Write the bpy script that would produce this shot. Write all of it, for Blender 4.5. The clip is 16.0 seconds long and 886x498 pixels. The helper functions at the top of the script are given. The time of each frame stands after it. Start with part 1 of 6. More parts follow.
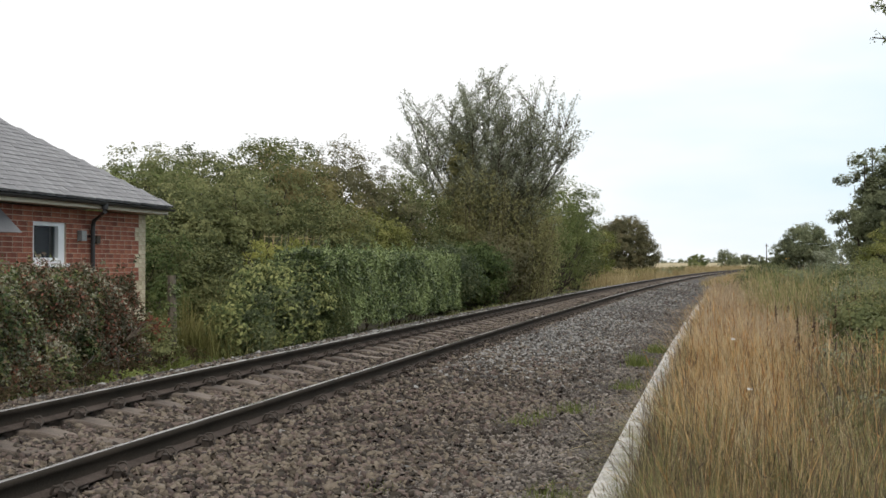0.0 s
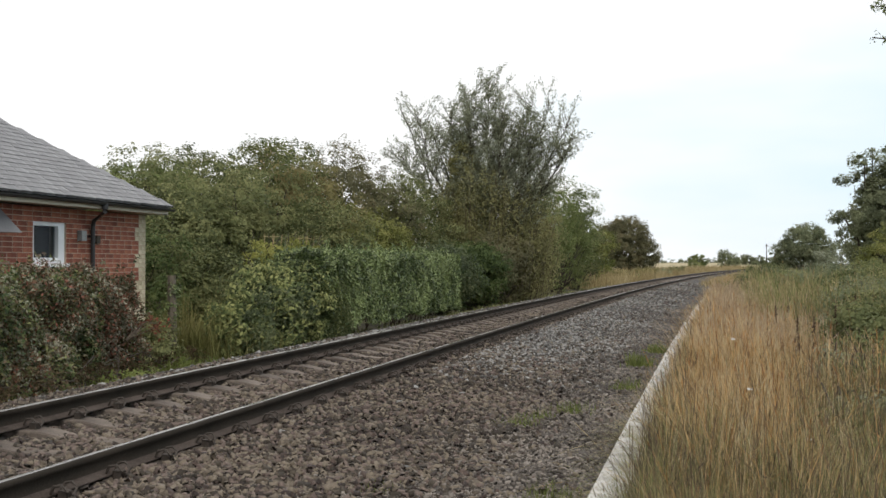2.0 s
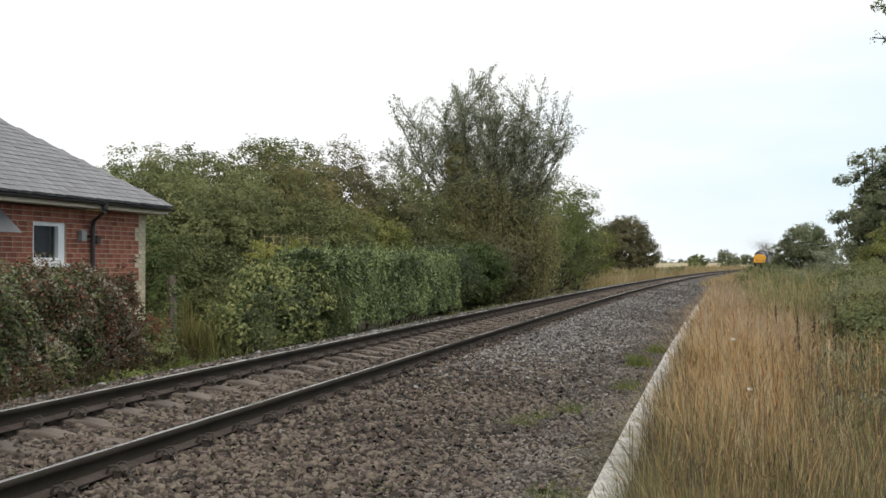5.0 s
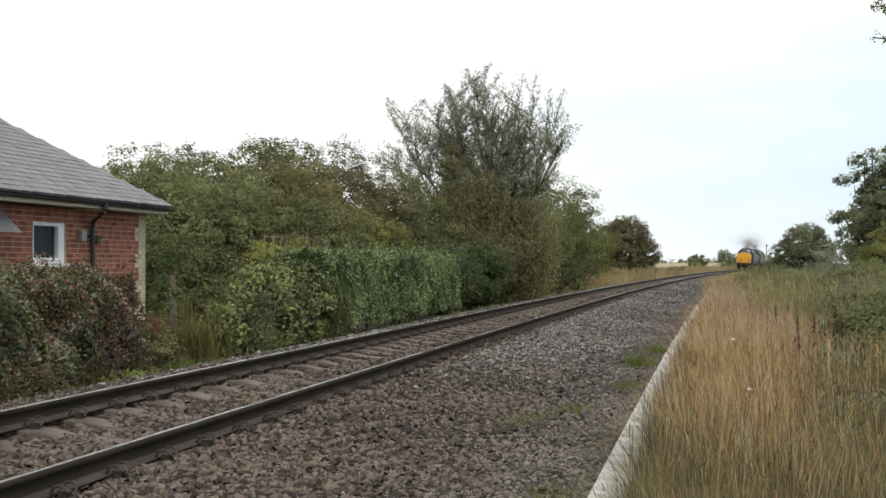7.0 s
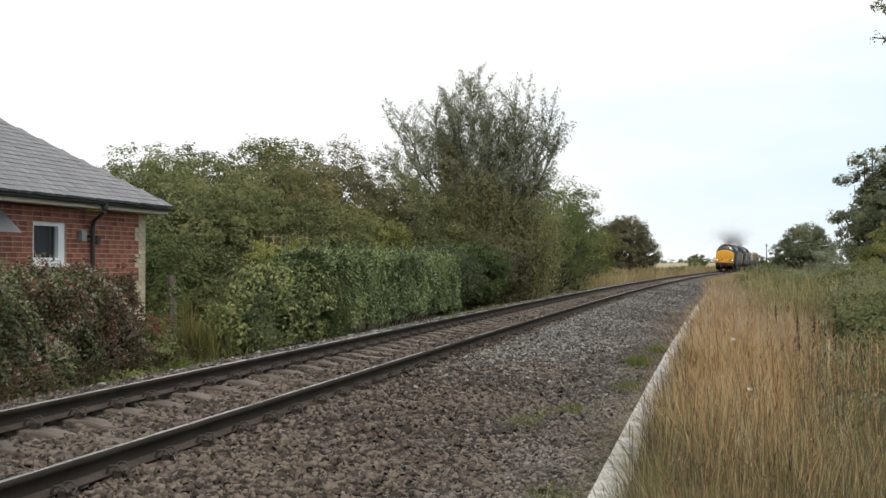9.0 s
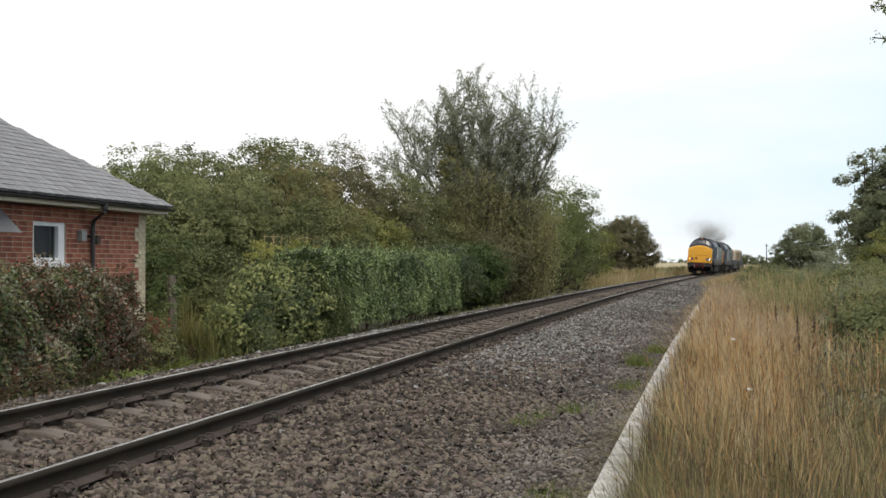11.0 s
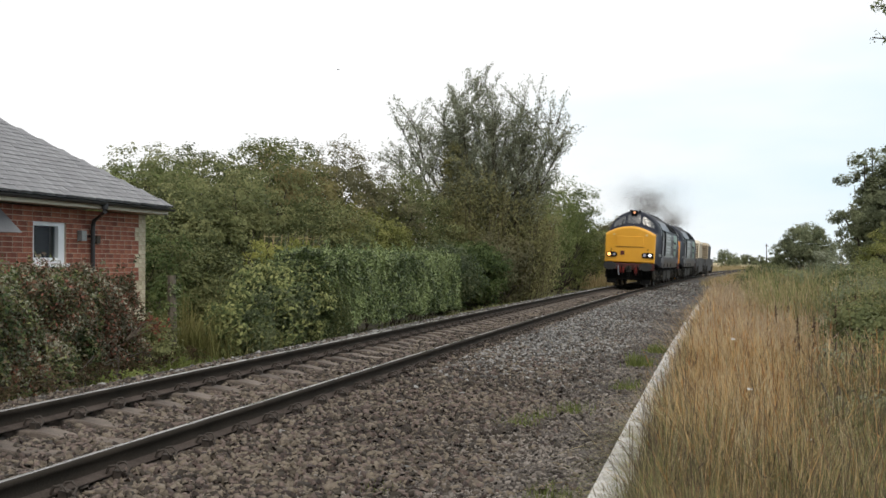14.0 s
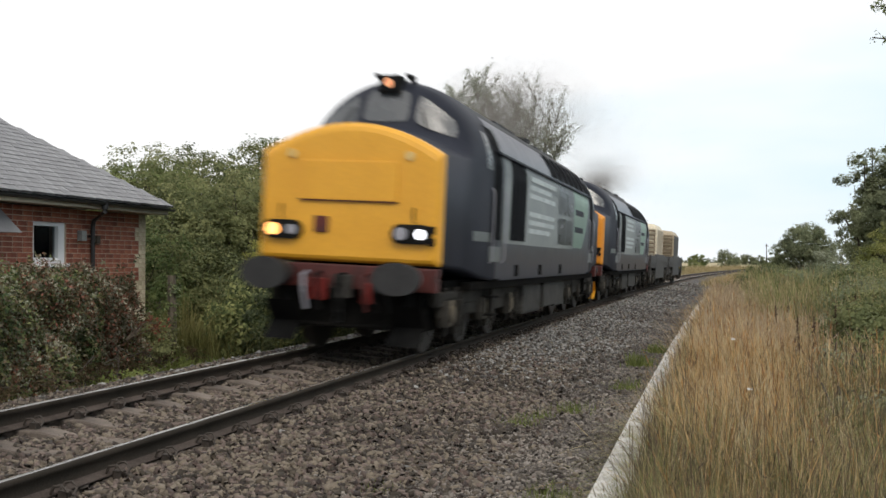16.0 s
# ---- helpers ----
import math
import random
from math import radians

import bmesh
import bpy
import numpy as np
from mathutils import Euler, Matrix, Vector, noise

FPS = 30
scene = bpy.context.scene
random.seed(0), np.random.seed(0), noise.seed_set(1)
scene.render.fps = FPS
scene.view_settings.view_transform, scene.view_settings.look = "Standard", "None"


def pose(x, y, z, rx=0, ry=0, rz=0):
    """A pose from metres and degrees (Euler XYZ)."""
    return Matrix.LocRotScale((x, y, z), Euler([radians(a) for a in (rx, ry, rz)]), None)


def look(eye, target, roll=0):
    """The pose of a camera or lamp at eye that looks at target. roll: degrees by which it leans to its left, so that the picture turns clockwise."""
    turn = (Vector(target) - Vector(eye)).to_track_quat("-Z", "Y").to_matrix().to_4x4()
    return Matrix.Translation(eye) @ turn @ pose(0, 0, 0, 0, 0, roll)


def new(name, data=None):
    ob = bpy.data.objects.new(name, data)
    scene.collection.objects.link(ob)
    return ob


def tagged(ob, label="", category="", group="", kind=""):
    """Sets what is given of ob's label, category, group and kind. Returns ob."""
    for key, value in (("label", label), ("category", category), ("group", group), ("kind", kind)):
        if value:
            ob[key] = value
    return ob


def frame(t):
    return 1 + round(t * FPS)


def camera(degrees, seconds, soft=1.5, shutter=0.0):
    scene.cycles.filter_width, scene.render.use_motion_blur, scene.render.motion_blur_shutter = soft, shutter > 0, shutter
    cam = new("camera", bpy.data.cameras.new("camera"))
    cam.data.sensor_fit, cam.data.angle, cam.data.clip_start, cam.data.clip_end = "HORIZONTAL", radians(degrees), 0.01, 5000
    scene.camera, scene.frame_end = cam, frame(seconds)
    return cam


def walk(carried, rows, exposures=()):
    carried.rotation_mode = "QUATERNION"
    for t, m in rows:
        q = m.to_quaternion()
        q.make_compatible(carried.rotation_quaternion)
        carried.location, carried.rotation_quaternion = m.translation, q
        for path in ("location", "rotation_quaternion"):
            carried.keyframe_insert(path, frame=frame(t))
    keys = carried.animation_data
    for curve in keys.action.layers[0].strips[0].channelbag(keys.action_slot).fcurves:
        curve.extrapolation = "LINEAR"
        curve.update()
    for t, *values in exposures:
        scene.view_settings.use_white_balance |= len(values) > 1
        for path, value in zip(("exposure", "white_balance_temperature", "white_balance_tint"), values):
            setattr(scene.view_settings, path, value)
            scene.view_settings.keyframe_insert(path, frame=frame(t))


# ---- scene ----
# ---------------------------------------------------------------- camera
EYE_Z = 1.223
TURN, TILT = radians(13.94), radians(0.751)
AIM = (-math.sin(TURN) * math.cos(TILT), math.cos(TURN) * math.cos(TILT), EYE_Z + math.sin(TILT))
cam = camera(45.37, 16.0, soft=1.5, shutter=0.5)
walk(cam, [(0.0, look((0, 0, EYE_Z), AIM)), (16.0, look((0, 0, EYE_Z), AIM))], exposures=[(0.0, 0.0), (16.0, 0.0)])

# ---------------------------------------------------------------- sky and sun
world = bpy.data.worlds.new("sky")
scene.world = world
world.use_nodes = True
wn, wl = world.node_tree.nodes, world.node_tree.links
wn.clear()
w_out = wn.new("ShaderNodeOutputWorld")
w_bg = wn.new("ShaderNodeBackground")
w_sky = wn.new("ShaderNodeTexSky")
w_sky.sky_type, w_sky.sun_disc = "NISHITA", False
w_sky.sun_elevation, w_sky.sun_rotation = radians(48), radians(150)
w_sky.air_density, w_sky.dust_density = 1.0, 4.0
w_dim = wn.new("ShaderNodeVectorMath")
w_dim.operation = "SCALE"
w_dim.inputs["Scale"].default_value = 0.10
w_tc = wn.new("ShaderNodeTexCoord")
w_map = wn.new("ShaderNodeMapping")
w_map.inputs["Scale"].default_value = (1.0, 1.0, 3.5)
w_noise = wn.new("ShaderNodeTexNoise")
w_noise.inputs["Scale"].default_value, w_noise.inputs["Detail"].default_value = 2.2, 4.0
w_ramp = wn.new("ShaderNodeValToRGB")
w_ramp.color_ramp.elements[0].position, w_ramp.color_ramp.elements[0].color = 0.36, (0.77, 0.90, 0.975, 1)
w_ramp.color_ramp.elements[1].position, w_ramp.color_ramp.elements[1].color = 0.62, (1.0, 1.0, 1.0, 1)
w_mix = wn.new("ShaderNodeMix")
w_mix.data_type = "RGBA"
w_mix.inputs["Factor"].default_value = 0.93
wl.new(w_tc.outputs["Generated"], w_map.inputs["Vector"])
wl.new(w_map.outputs["Vector"], w_noise.inputs["Vector"])
# thinner cloud and a little blue towards the east
w_sep = wn.new("ShaderNodeSeparateXYZ")
w_east = wn.new("ShaderNodeMath")
w_east.operation = "MULTIPLY_ADD"
w_east.inputs[1].default_value, w_east.inputs[2].default_value = -0.55, -0.06
w_sum = wn.new("ShaderNodeMath")
w_sum.operation = "ADD"
wl.new(w_tc.outputs["Generated"], w_sep.inputs["Vector"])
wl.new(w_sep.outputs["X"], w_east.inputs[0])
wl.new(w_east.outputs[0], w_sum.inputs[0])
wl.new(w_noise.outputs["Fac"], w_sum.inputs[1])
# whiter towards the horizon
w_low = wn.new("ShaderNodeMath")
w_low.operation, w_low.use_clamp = "MULTIPLY_ADD", True
w_low.inputs[1].default_value, w_low.inputs[2].default_value = -1.3, 0.19
w_all = wn.new("ShaderNodeMath")
w_all.operation = "ADD"
wl.new(w_sep.outputs["Z"], w_low.inputs[0])
wl.new(w_low.outputs[0], w_all.inputs[0])
wl.new(w_sum.outputs[0], w_all.inputs[1])
# and high up
w_top = wn.new("ShaderNodeMath")
w_top.operation, w_top.use_clamp = "MULTIPLY_ADD", True
w_top.inputs[1].default_value, w_top.inputs[2].default_value = 1.6, -0.22
w_fac = wn.new("ShaderNodeMath")
w_fac.operation = "ADD"
wl.new(w_sep.outputs["Z"], w_top.inputs[0])
wl.new(w_top.outputs[0], w_fac.inputs[0])
wl.new(w_all.outputs[0], w_fac.inputs[1])
wl.new(w_fac.outputs[0], w_ramp.inputs["Fac"])
wl.new(w_sky.outputs["Color"], w_dim.inputs[0])
wl.new(w_dim.outputs["Vector"], w_mix.inputs["A"])
wl.new(w_ramp.outputs["Color"], w_mix.inputs["B"])
wl.new(w_mix.outputs["Result"], w_bg.inputs["Color"])
w_bg.inputs["Strength"].default_value = 1.12
wl.new(w_bg.outputs["Background"], w_out.inputs["Surface"])

sun_data = bpy.data.lights.new("sun", "SUN")
sun_data.energy, sun_data.angle, sun_data.color = 1.4, radians(25), (1.0, 0.93, 0.82)
sun = new("sun", sun_data)
SUN_AZ, SUN_EL = radians(150), radians(48)
sun.matrix_world = look((math.sin(SUN_AZ) * math.cos(SUN_EL) * 50, math.cos(SUN_AZ) * math.cos(SUN_EL) * 50, math.sin(SUN_EL) * 50), (0, 0, 0))


# ---------------------------------------------------------------- materials
def mat(name, cols, rough=0.8, metal=0.0, scale=4.0, fine=60.0, bump=0.25, depth=0.01, island=0.0, rand=0.0, through_light=0.0, grain=0.25, stretch=(1, 1, 1), spec=0.5, coat=0.0):
    """Colours blended by noise, finer grain on top, a little relief; island and rand vary single pieces."""
    m = bpy.data.materials.new(name)
    m.use_nodes = True
    n, k = m.node_tree.nodes, m.node_tree.links
    b = n["Principled BSDF"]
    out = n["Material Output"]
    tc = n.new("ShaderNodeTexCoord")
    mp = n.new("ShaderNodeMapping")
    mp.inputs["Scale"].default_value = stretch
    k.new(tc.outputs["Object"], mp.inputs["Vector"])
    n1 = n.new("ShaderNodeTexNoise")
    n1.inputs["Scale"].default_value, n1.inputs["Detail"].default_value = scale, 5.0
    k.new(mp.outputs["Vector"], n1.inputs["Vector"])
    ramp = n.new("ShaderNodeValToRGB")
    el = ramp.color_ramp.elements
    while len(el) < len(cols):
        el.new(0.5)
    for i, c in enumerate(cols):
        el[i].position = 0.3 + 0.4 * i / max(1, len(cols) - 1)
        el[i].color = (*c, 1)
    fac = n1.outputs["Fac"]
    if island or rand:
        src = n.new("ShaderNodeNewGeometry").outputs["Random Per Island"] if island else n.new("ShaderNodeObjectInfo").outputs["Random"]
        amount = island or rand
        sub = n.new("ShaderNodeMath")
        sub.operation = "MULTIPLY_ADD"
        sub.inputs[1].default_value, sub.inputs[2].default_value = amount, -amount / 2
        k.new(src, sub.inputs[0])
        add = n.new("ShaderNodeMath")
        add.operation = "ADD"
        k.new(fac, add.inputs[0])
        k.new(sub.outputs[0], add.inputs[1])
        fac = add.outputs[0]
    k.new(fac, ramp.inputs["Fac"])
    n2 = n.new("ShaderNodeTexNoise")
    n2.inputs["Scale"].default_value, n2.inputs["Detail"].default_value = fine, 3.0
    k.new(mp.outputs["Vector"], n2.inputs["Vector"])
    mr = n.new("ShaderNodeMapRange")
    mr.inputs["From Min"].default_value, mr.inputs["From Max"].default_value = 0.25, 0.75
    mr.inputs["To Min"].default_value, mr.inputs["To Max"].default_value = 1.0 - grain, 1.0 + grain
    k.new(n2.outputs["Fac"], mr.inputs["Value"])
    mul = n.new("ShaderNodeVectorMath")
    mul.operation = "SCALE"
    k.new(ramp.outputs["Color"], mul.inputs[0])
    k.new(mr.outputs["Result"], mul.inputs["Scale"])
    k.new(mul.outputs["Vector"], b.inputs["Base Color"])
    b.inputs["Metallic"].default_value = metal
    b.inputs["Specular IOR Level"].default_value = spec
    b.inputs["Coat Weight"].default_value = coat
    rr = n.new("ShaderNodeMapRange")
    rr.inputs["To Min"].default_value, rr.inputs["To Max"].default_value = max(0.02, rough - 0.12), min(1.0, rough + 0.12)
    k.new(n1.outputs["Fac"], rr.inputs["Value"])
    k.new(rr.outputs["Result"], b.inputs["Roughness"])
    if bump:
        bp = n.new("ShaderNodeBump")
        bp.inputs["Strength"].default_value, bp.inputs["Distance"].default_value = bump, depth
        k.new(n2.outputs["Fac"], bp.inputs["Height"])
        k.new(bp.outputs["Normal"], b.inputs["Normal"])
    if through_light:
        tr = n.new("ShaderNodeBsdfTranslucent")
        k.new(mul.outputs["Vector"], tr.inputs["Color"])
        mx = n.new("ShaderNodeMixShader")
        mx.inputs[0].default_value = through_light
        k.new(b.outputs[0], mx.inputs[1])
        k.new(tr.outputs[0], mx.inputs[2])
        k.new(mx.outputs[0], out.inputs["Surface"])
    return m


def glow(name, colour, strength):
    m = mat(name, [colour, colour], rough=0.2, grain=0.0, bump=0)
    b = m.node_tree.nodes["Principled BSDF"]
    b.inputs["Emission Color"].default_value, b.inputs["Emission Strength"].default_value = (*colour, 1), strength
    return m


M_GROUND = mat("verge_soil", [(0.035, 0.032, 0.018), (0.07, 0.06, 0.03), (0.10, 0.085, 0.045)], rough=0.95, scale=0.6, fine=14, bump=0.6, depth=0.03)
M_FIELD = mat("stubble", [(0.30, 0.25, 0.14), (0.42, 0.36, 0.22)], rough=0.95, scale=0.05, fine=3)
M_BED = mat("ballast_bed", [(0.03, 0.025, 0.021), (0.058, 0.049, 0.043), (0.10, 0.088, 0.078)], rough=0.95, scale=1.5, fine=28, grain=0.5, bump=0.8, depth=0.03)
M_STONE = mat("crushed_stone", [(0.032, 0.025, 0.018), (0.062, 0.050, 0.037), (0.100, 0.080, 0.059), (0.165, 0.136, 0.103)], rough=0.9, scale=0.35, fine=70, island=0.75, bump=0.3)
M_STONE_RED = mat("crushed_stone_red", [(0.03, 0.021, 0.018), (0.060, 0.042, 0.035), (0.092, 0.066, 0.055), (0.14, 0.106, 0.09)], rough=0.9, scale=0.35, fine=70, island=0.75, bump=0.3)
M_STONE_GREY = mat("crushed_stone_grey", [(0.062, 0.060, 0.057), (0.116, 0.113, 0.107), (0.178, 0.174, 0.167), (0.265, 0.262, 0.252)], rough=0.9, scale=0.35, fine=70, island=0.6, bump=0.3)
M_SLEEPER = mat("sleeper_concrete", [(0.070, 0.055, 0.045), (0.115, 0.093, 0.077), (0.170, 0.140, 0.116)], rough=0.9, scale=3, fine=50, rand=0.25)
M_RAIL = mat("rail_rust", [(0.020, 0.017, 0.013), (0.040, 0.032, 0.025)], rough=0.85, metal=0.0, spec=0.15, scale=3, fine=90, grain=0.3)
M_RAILFOOT = mat("rail_foot_dust", [(0.055, 0.044, 0.038), (0.105, 0.085, 0.075)], rough=0.95, spec=0.1, scale=3, fine=60)
M_RAILTOP = mat("rail_polished", [(0.33, 0.32, 0.31), (0.45, 0.44, 0.43)], rough=0.27, metal=0.8, scale=2, fine=80, grain=0.1, bump=0.05)
M_CLIP = mat("clip_steel", [(0.035, 0.028, 0.023), (0.08, 0.065, 0.054)], rough=0.7, metal=0.2)
M_COPING = mat("coping_concrete", [(0.24, 0.23, 0.21), (0.48, 0.47, 0.45), (0.66, 0.65, 0.63)], rough=0.9, scale=5, fine=60, rand=0.12, grain=0.18)
M_BARK = mat("bark", [(0.04, 0.032, 0.025), (0.09, 0.075, 0.06)], rough=0.95, scale=8, fine=40, bump=0.8, depth=0.02)
M_TWIG = mat("twigs", [(0.06, 0.045, 0.032), (0.11, 0.085, 0.06)], rough=0.95, scale=5)


def leafy(name, cols, scale=0.9, island=0.26, thru=0.44, rough=0.6, spec=0.1):
    return mat(name, cols, rough=rough, scale=scale, fine=5, island=island, through_light=thru, grain=0.18, bump=0, spec=spec)


# the willow's grey-green, made paler and bluer to take in distance haze
M_L_WILLOW = leafy("willow_leaf", [(0.19, 0.205, 0.135), (0.275, 0.292, 0.20), (0.385, 0.41, 0.31)], thru=0.5)
M_L_DARK = leafy("dark_leaf", [(0.116, 0.144, 0.0549), (0.188, 0.224, 0.0867), (0.282, 0.31, 0.128)], island=0.18)
# greyer than the other greens: haze over the far trees put into the colour
M_L_OAK = leafy("oak_leaf_hazed", [(0.135, 0.155, 0.095), (0.21, 0.235, 0.14), (0.30, 0.32, 0.19)], island=0.18)
M_L_OLIVE = leafy("olive_leaf", [(0.107, 0.128, 0.0588), (0.187, 0.204, 0.0893), (0.286, 0.288, 0.134)], island=0.16, thru=0.40)
M_L_YELLOW = leafy("yellow_leaf", [(0.12, 0.14, 0.045), (0.235, 0.25, 0.082), (0.36, 0.345, 0.13)], island=0.2)
M_L_HEDGE = leafy("laurel_leaf", [(0.0441, 0.0673, 0.0244), (0.137, 0.183, 0.0638), (0.296, 0.354, 0.157)], rough=0.38, spec=0.35, island=0.50, thru=0.22)
# last colour of both house hedges: pale leaves, and glints painted in
M_L_MIXED = leafy("mixed_hedge_leaf", [(0.0454, 0.0734, 0.0324), (0.121, 0.164, 0.0605), (0.254, 0.265, 0.113), (0.151, 0.0972, 0.0626), (0.281, 0.286, 0.205)], scale=2.4, island=0.5, spec=0.22, thru=0.24)
M_L_RED = leafy("russet_leaf", [(0.0454, 0.0562, 0.0292), (0.119, 0.0886, 0.0518), (0.27, 0.0994, 0.0713), (0.0994, 0.117, 0.0583), (0.313, 0.297, 0.227)], scale=2.4, island=0.5, spec=0.22, thru=0.24)
M_L_BROWN = leafy("brown_leaf", [(0.17, 0.164, 0.0725), (0.255, 0.231, 0.103), (0.34, 0.267, 0.132)])
M_L_HAW = leafy("hawthorn_leaf", [(0.118, 0.116, 0.068), (0.178, 0.170, 0.096), (0.248, 0.220, 0.124)], island=0.15)
M_L_IVY = leafy("ivy_leaf", [(0.038, 0.058, 0.025), (0.085, 0.11, 0.048), (0.18, 0.20, 0.10)], island=0.35, spec=0.25, rough=0.45)
M_L_BRAMBLE = leafy("bramble_leaf", [(0.0493, 0.0694, 0.0314), (0.134, 0.164, 0.065), (0.302, 0.314, 0.125)], island=0.44, thru=0.30)
M_L_SCRUB = leafy("scrub_leaf", [(0.182, 0.182, 0.0858), (0.259, 0.251, 0.116), (0.341, 0.319, 0.152)], scale=0.6, island=0.14)
M_GRASS_TAN = leafy("dry_grass", [(0.25, 0.153, 0.066), (0.475, 0.318, 0.148), (0.65, 0.495, 0.280)], scale=0.5, thru=0.3, island=0.6)
M_GRASS_GREEN = leafy("green_grass", [(0.082, 0.104, 0.038), (0.188, 0.206, 0.076), (0.335, 0.325, 0.152)], scale=0.9, thru=0.3, island=0.5)
M_WEED = leafy("weed_leaf", [(0.10, 0.13, 0.035), (0.2, 0.23, 0.075)], thru=0.3)


# ---------------------------------------------------------------- mesh helpers
def quick(name, verts, faces, materials, smooth=False, slots=None):
    """A mesh from arrays: verts (n, 3), faces (m, 3 or 4)."""
    verts, faces = np.asarray(verts, dtype=np.float32), np.asarray(faces, dtype=np.int32)
    me = bpy.data.meshes.new(name)
    k = faces.shape[1]
    me.vertices.add(len(verts))
    me.vertices.foreach_set("co", verts.ravel())
    me.loops.add(faces.size)
    me.loops.foreach_set("vertex_index", faces.ravel())
    me.polygons.add(len(faces))
    me.polygons.foreach_set("loop_start", np.arange(0, faces.size, k, dtype=np.int32))
    me.polygons.foreach_set("loop_total", np.full(len(faces), k, dtype=np.int32))
    if smooth:
        me.polygons.foreach_set("use_smooth", np.ones(len(faces), dtype=bool))
    for m in materials if isinstance(materials, (list, tuple)) else [materials]:
        me.materials.append(m)
    if slots is not None:
        me.polygons.foreach_set("material_index", np.asarray(slots, dtype=np.int32))
    me.update(calc_edges=True)
    return me


def bm_mesh(name, bm, material, smooth=False):
    bmesh.ops.recalc_face_normals(bm, faces=bm.faces)
    me = bpy.data.meshes.new(name)
    bm.to_mesh(me)
    bm.free()
    for m in material if isinstance(material, (list, tuple)) else [material]:
        me.materials.append(m)
    if smooth:
        for p in me.polygons:
            p.use_smooth = True
    return me


def part(name, bm, material, parent, label="", m=None, smooth=False):
    ob = new(name, bm_mesh(name, bm, material, smooth) if isinstance(bm, bmesh.types.BMesh) else bm)
    ob.parent = parent
    if m is not None:
        ob.matrix_basis = m
    return tagged(ob, label)


def thing(name, label, category, group="", kind="", m=None):
    ob = tagged(new(name), label, category, group, kind)
    if m is not None:
        ob.matrix_basis = m
    return ob


def box(bm, x0, x1, y0, y1, z0, z1, bevel=0.0):
    """A box added to bm, its edges rounded by bevel."""
    made = bmesh.ops.create_cube(bm, size=1.0)["verts"]
    bmesh.ops.scale(bm, vec=(x1 - x0, y1 - y0, z1 - z0), verts=made)
    bmesh.ops.translate(bm, vec=((x0 + x1) / 2, (y0 + y1) / 2, (z0 + z1) / 2), verts=made)
    if bevel:
        edges = list({e for v in made for e in v.link_edges})
        bmesh.ops.bevel(bm, geom=edges, offset=bevel, segments=2, affect="EDGES", profile=0.6)
    return bm


def boxed(*a, **k):
    return box(bmesh.new(), *a, **k)


def tube(bm, pts, radii, sides=6):
    """A tapered round limb through pts."""
    rings = []
    for i, p in enumerate(pts):
        p = Vector(p)
        d = (Vector(pts[min(i + 1, len(pts) - 1)]) - Vector(pts[max(i - 1, 0)])).normalized()
        u = d.orthogonal().normalized()
        v = d.cross(u)
        rings.append([bm.verts.new(p + radii[i] * (math.cos(a) * u + math.sin(a) * v)) for a in [2 * math.pi * s / sides for s in range(sides)]])
    for a, b in zip(rings, rings[1:]):
        # start the next ring where it lies nearest, so that the limb does not twist
        j = min(range(sides), key=lambda s: (b[s].co - a[0].co).length)
        b[:] = b[j:] + b[:j]
        if (b[1].co - a[1].co).length > (b[-1].co - a[1].co).length:
            b[:] = [b[0]] + b[:0:-1]
        for s in range(sides):
            bm.faces.new((a[s], a[(s + 1) % sides], b[(s + 1) % sides], b[s]))
    bm.faces.new(rings[0][::-1])
    bm.faces.new(rings[-1])
    return bm


def cyl(bm, x, y, z, r, length, axis="x", sides=20, r2=None):
    m = {"x": pose(x, y, z, 0, 90, 0), "y": pose(x, y, z, 90, 0, 0), "z": pose(x, y, z)}[axis]
    bmesh.ops.create_cone(bm, cap_ends=True, segments=sides, radius1=r, radius2=r if r2 is None else r2, depth=length, matrix=m)
    return bm


# ---------------------------------------------------------------- the line of the track
TRACK_X, CANT = -4.586, 0.075


def bend(y):
    return 2.9923e-4 * y * y + 0.1261e-6 * y ** 3 - 0.8146e-9 * y ** 4


def heading(y):
    return math.atan(2 * 2.9923e-4 * y + 0.3783e-6 * y * y - 3.2584e-9 * y ** 3)


def track(y, off=0.0, up=0.0):
    """A place by the track: off metres to its right, up metres over the plane of the rails."""
    a, roll = heading(y), math.asin(CANT / 1.505)
    dx = off * math.cos(roll) + up * math.sin(roll)
    dz = CANT / 2 - off * math.sin(roll) + up * math.cos(roll)
    return Vector((TRACK_X + bend(y) + dx * math.cos(a), y - dx * math.sin(a), dz))


def track_pose(y, off=0.0, up=0.0):
    """The same as a pose: x to the right, y along the track, z square to the rails."""
    a, roll = heading(y), math.asin(CANT / 1.505)
    return Matrix.Translation(track(y, off, up)) @ Matrix.Rotation(-a, 4, "Z") @ Matrix.Rotation(roll, 4, "Y")


def level(y, off, z):
    """A place off metres to the right of the track's middle, at the height z."""
    a = heading(y)
    return Vector((TRACK_X + bend(y) + off * math.cos(a), y - off * math.sin(a), z))


def sweep(name, profile, ys, material, closed=True, canted=True, slots=None, smooth=False):
    rows = [[(track(y, o, z) if canted else level(y, o, z)) for o, z in profile] for y in ys]
    n = len(profile)
    verts = [p for r in rows for p in r]
    faces, sl = [], []
    for i in range(len(ys) - 1):
        for j in range(n if closed else n - 1):
            q = (j + 1) % n
            faces.append((i * n + j, i * n + q, (i + 1) * n + q, (i + 1) * n + j))
            sl.append(slots[j] if slots else 0)
    return quick(name, verts, faces, material, smooth, sl)


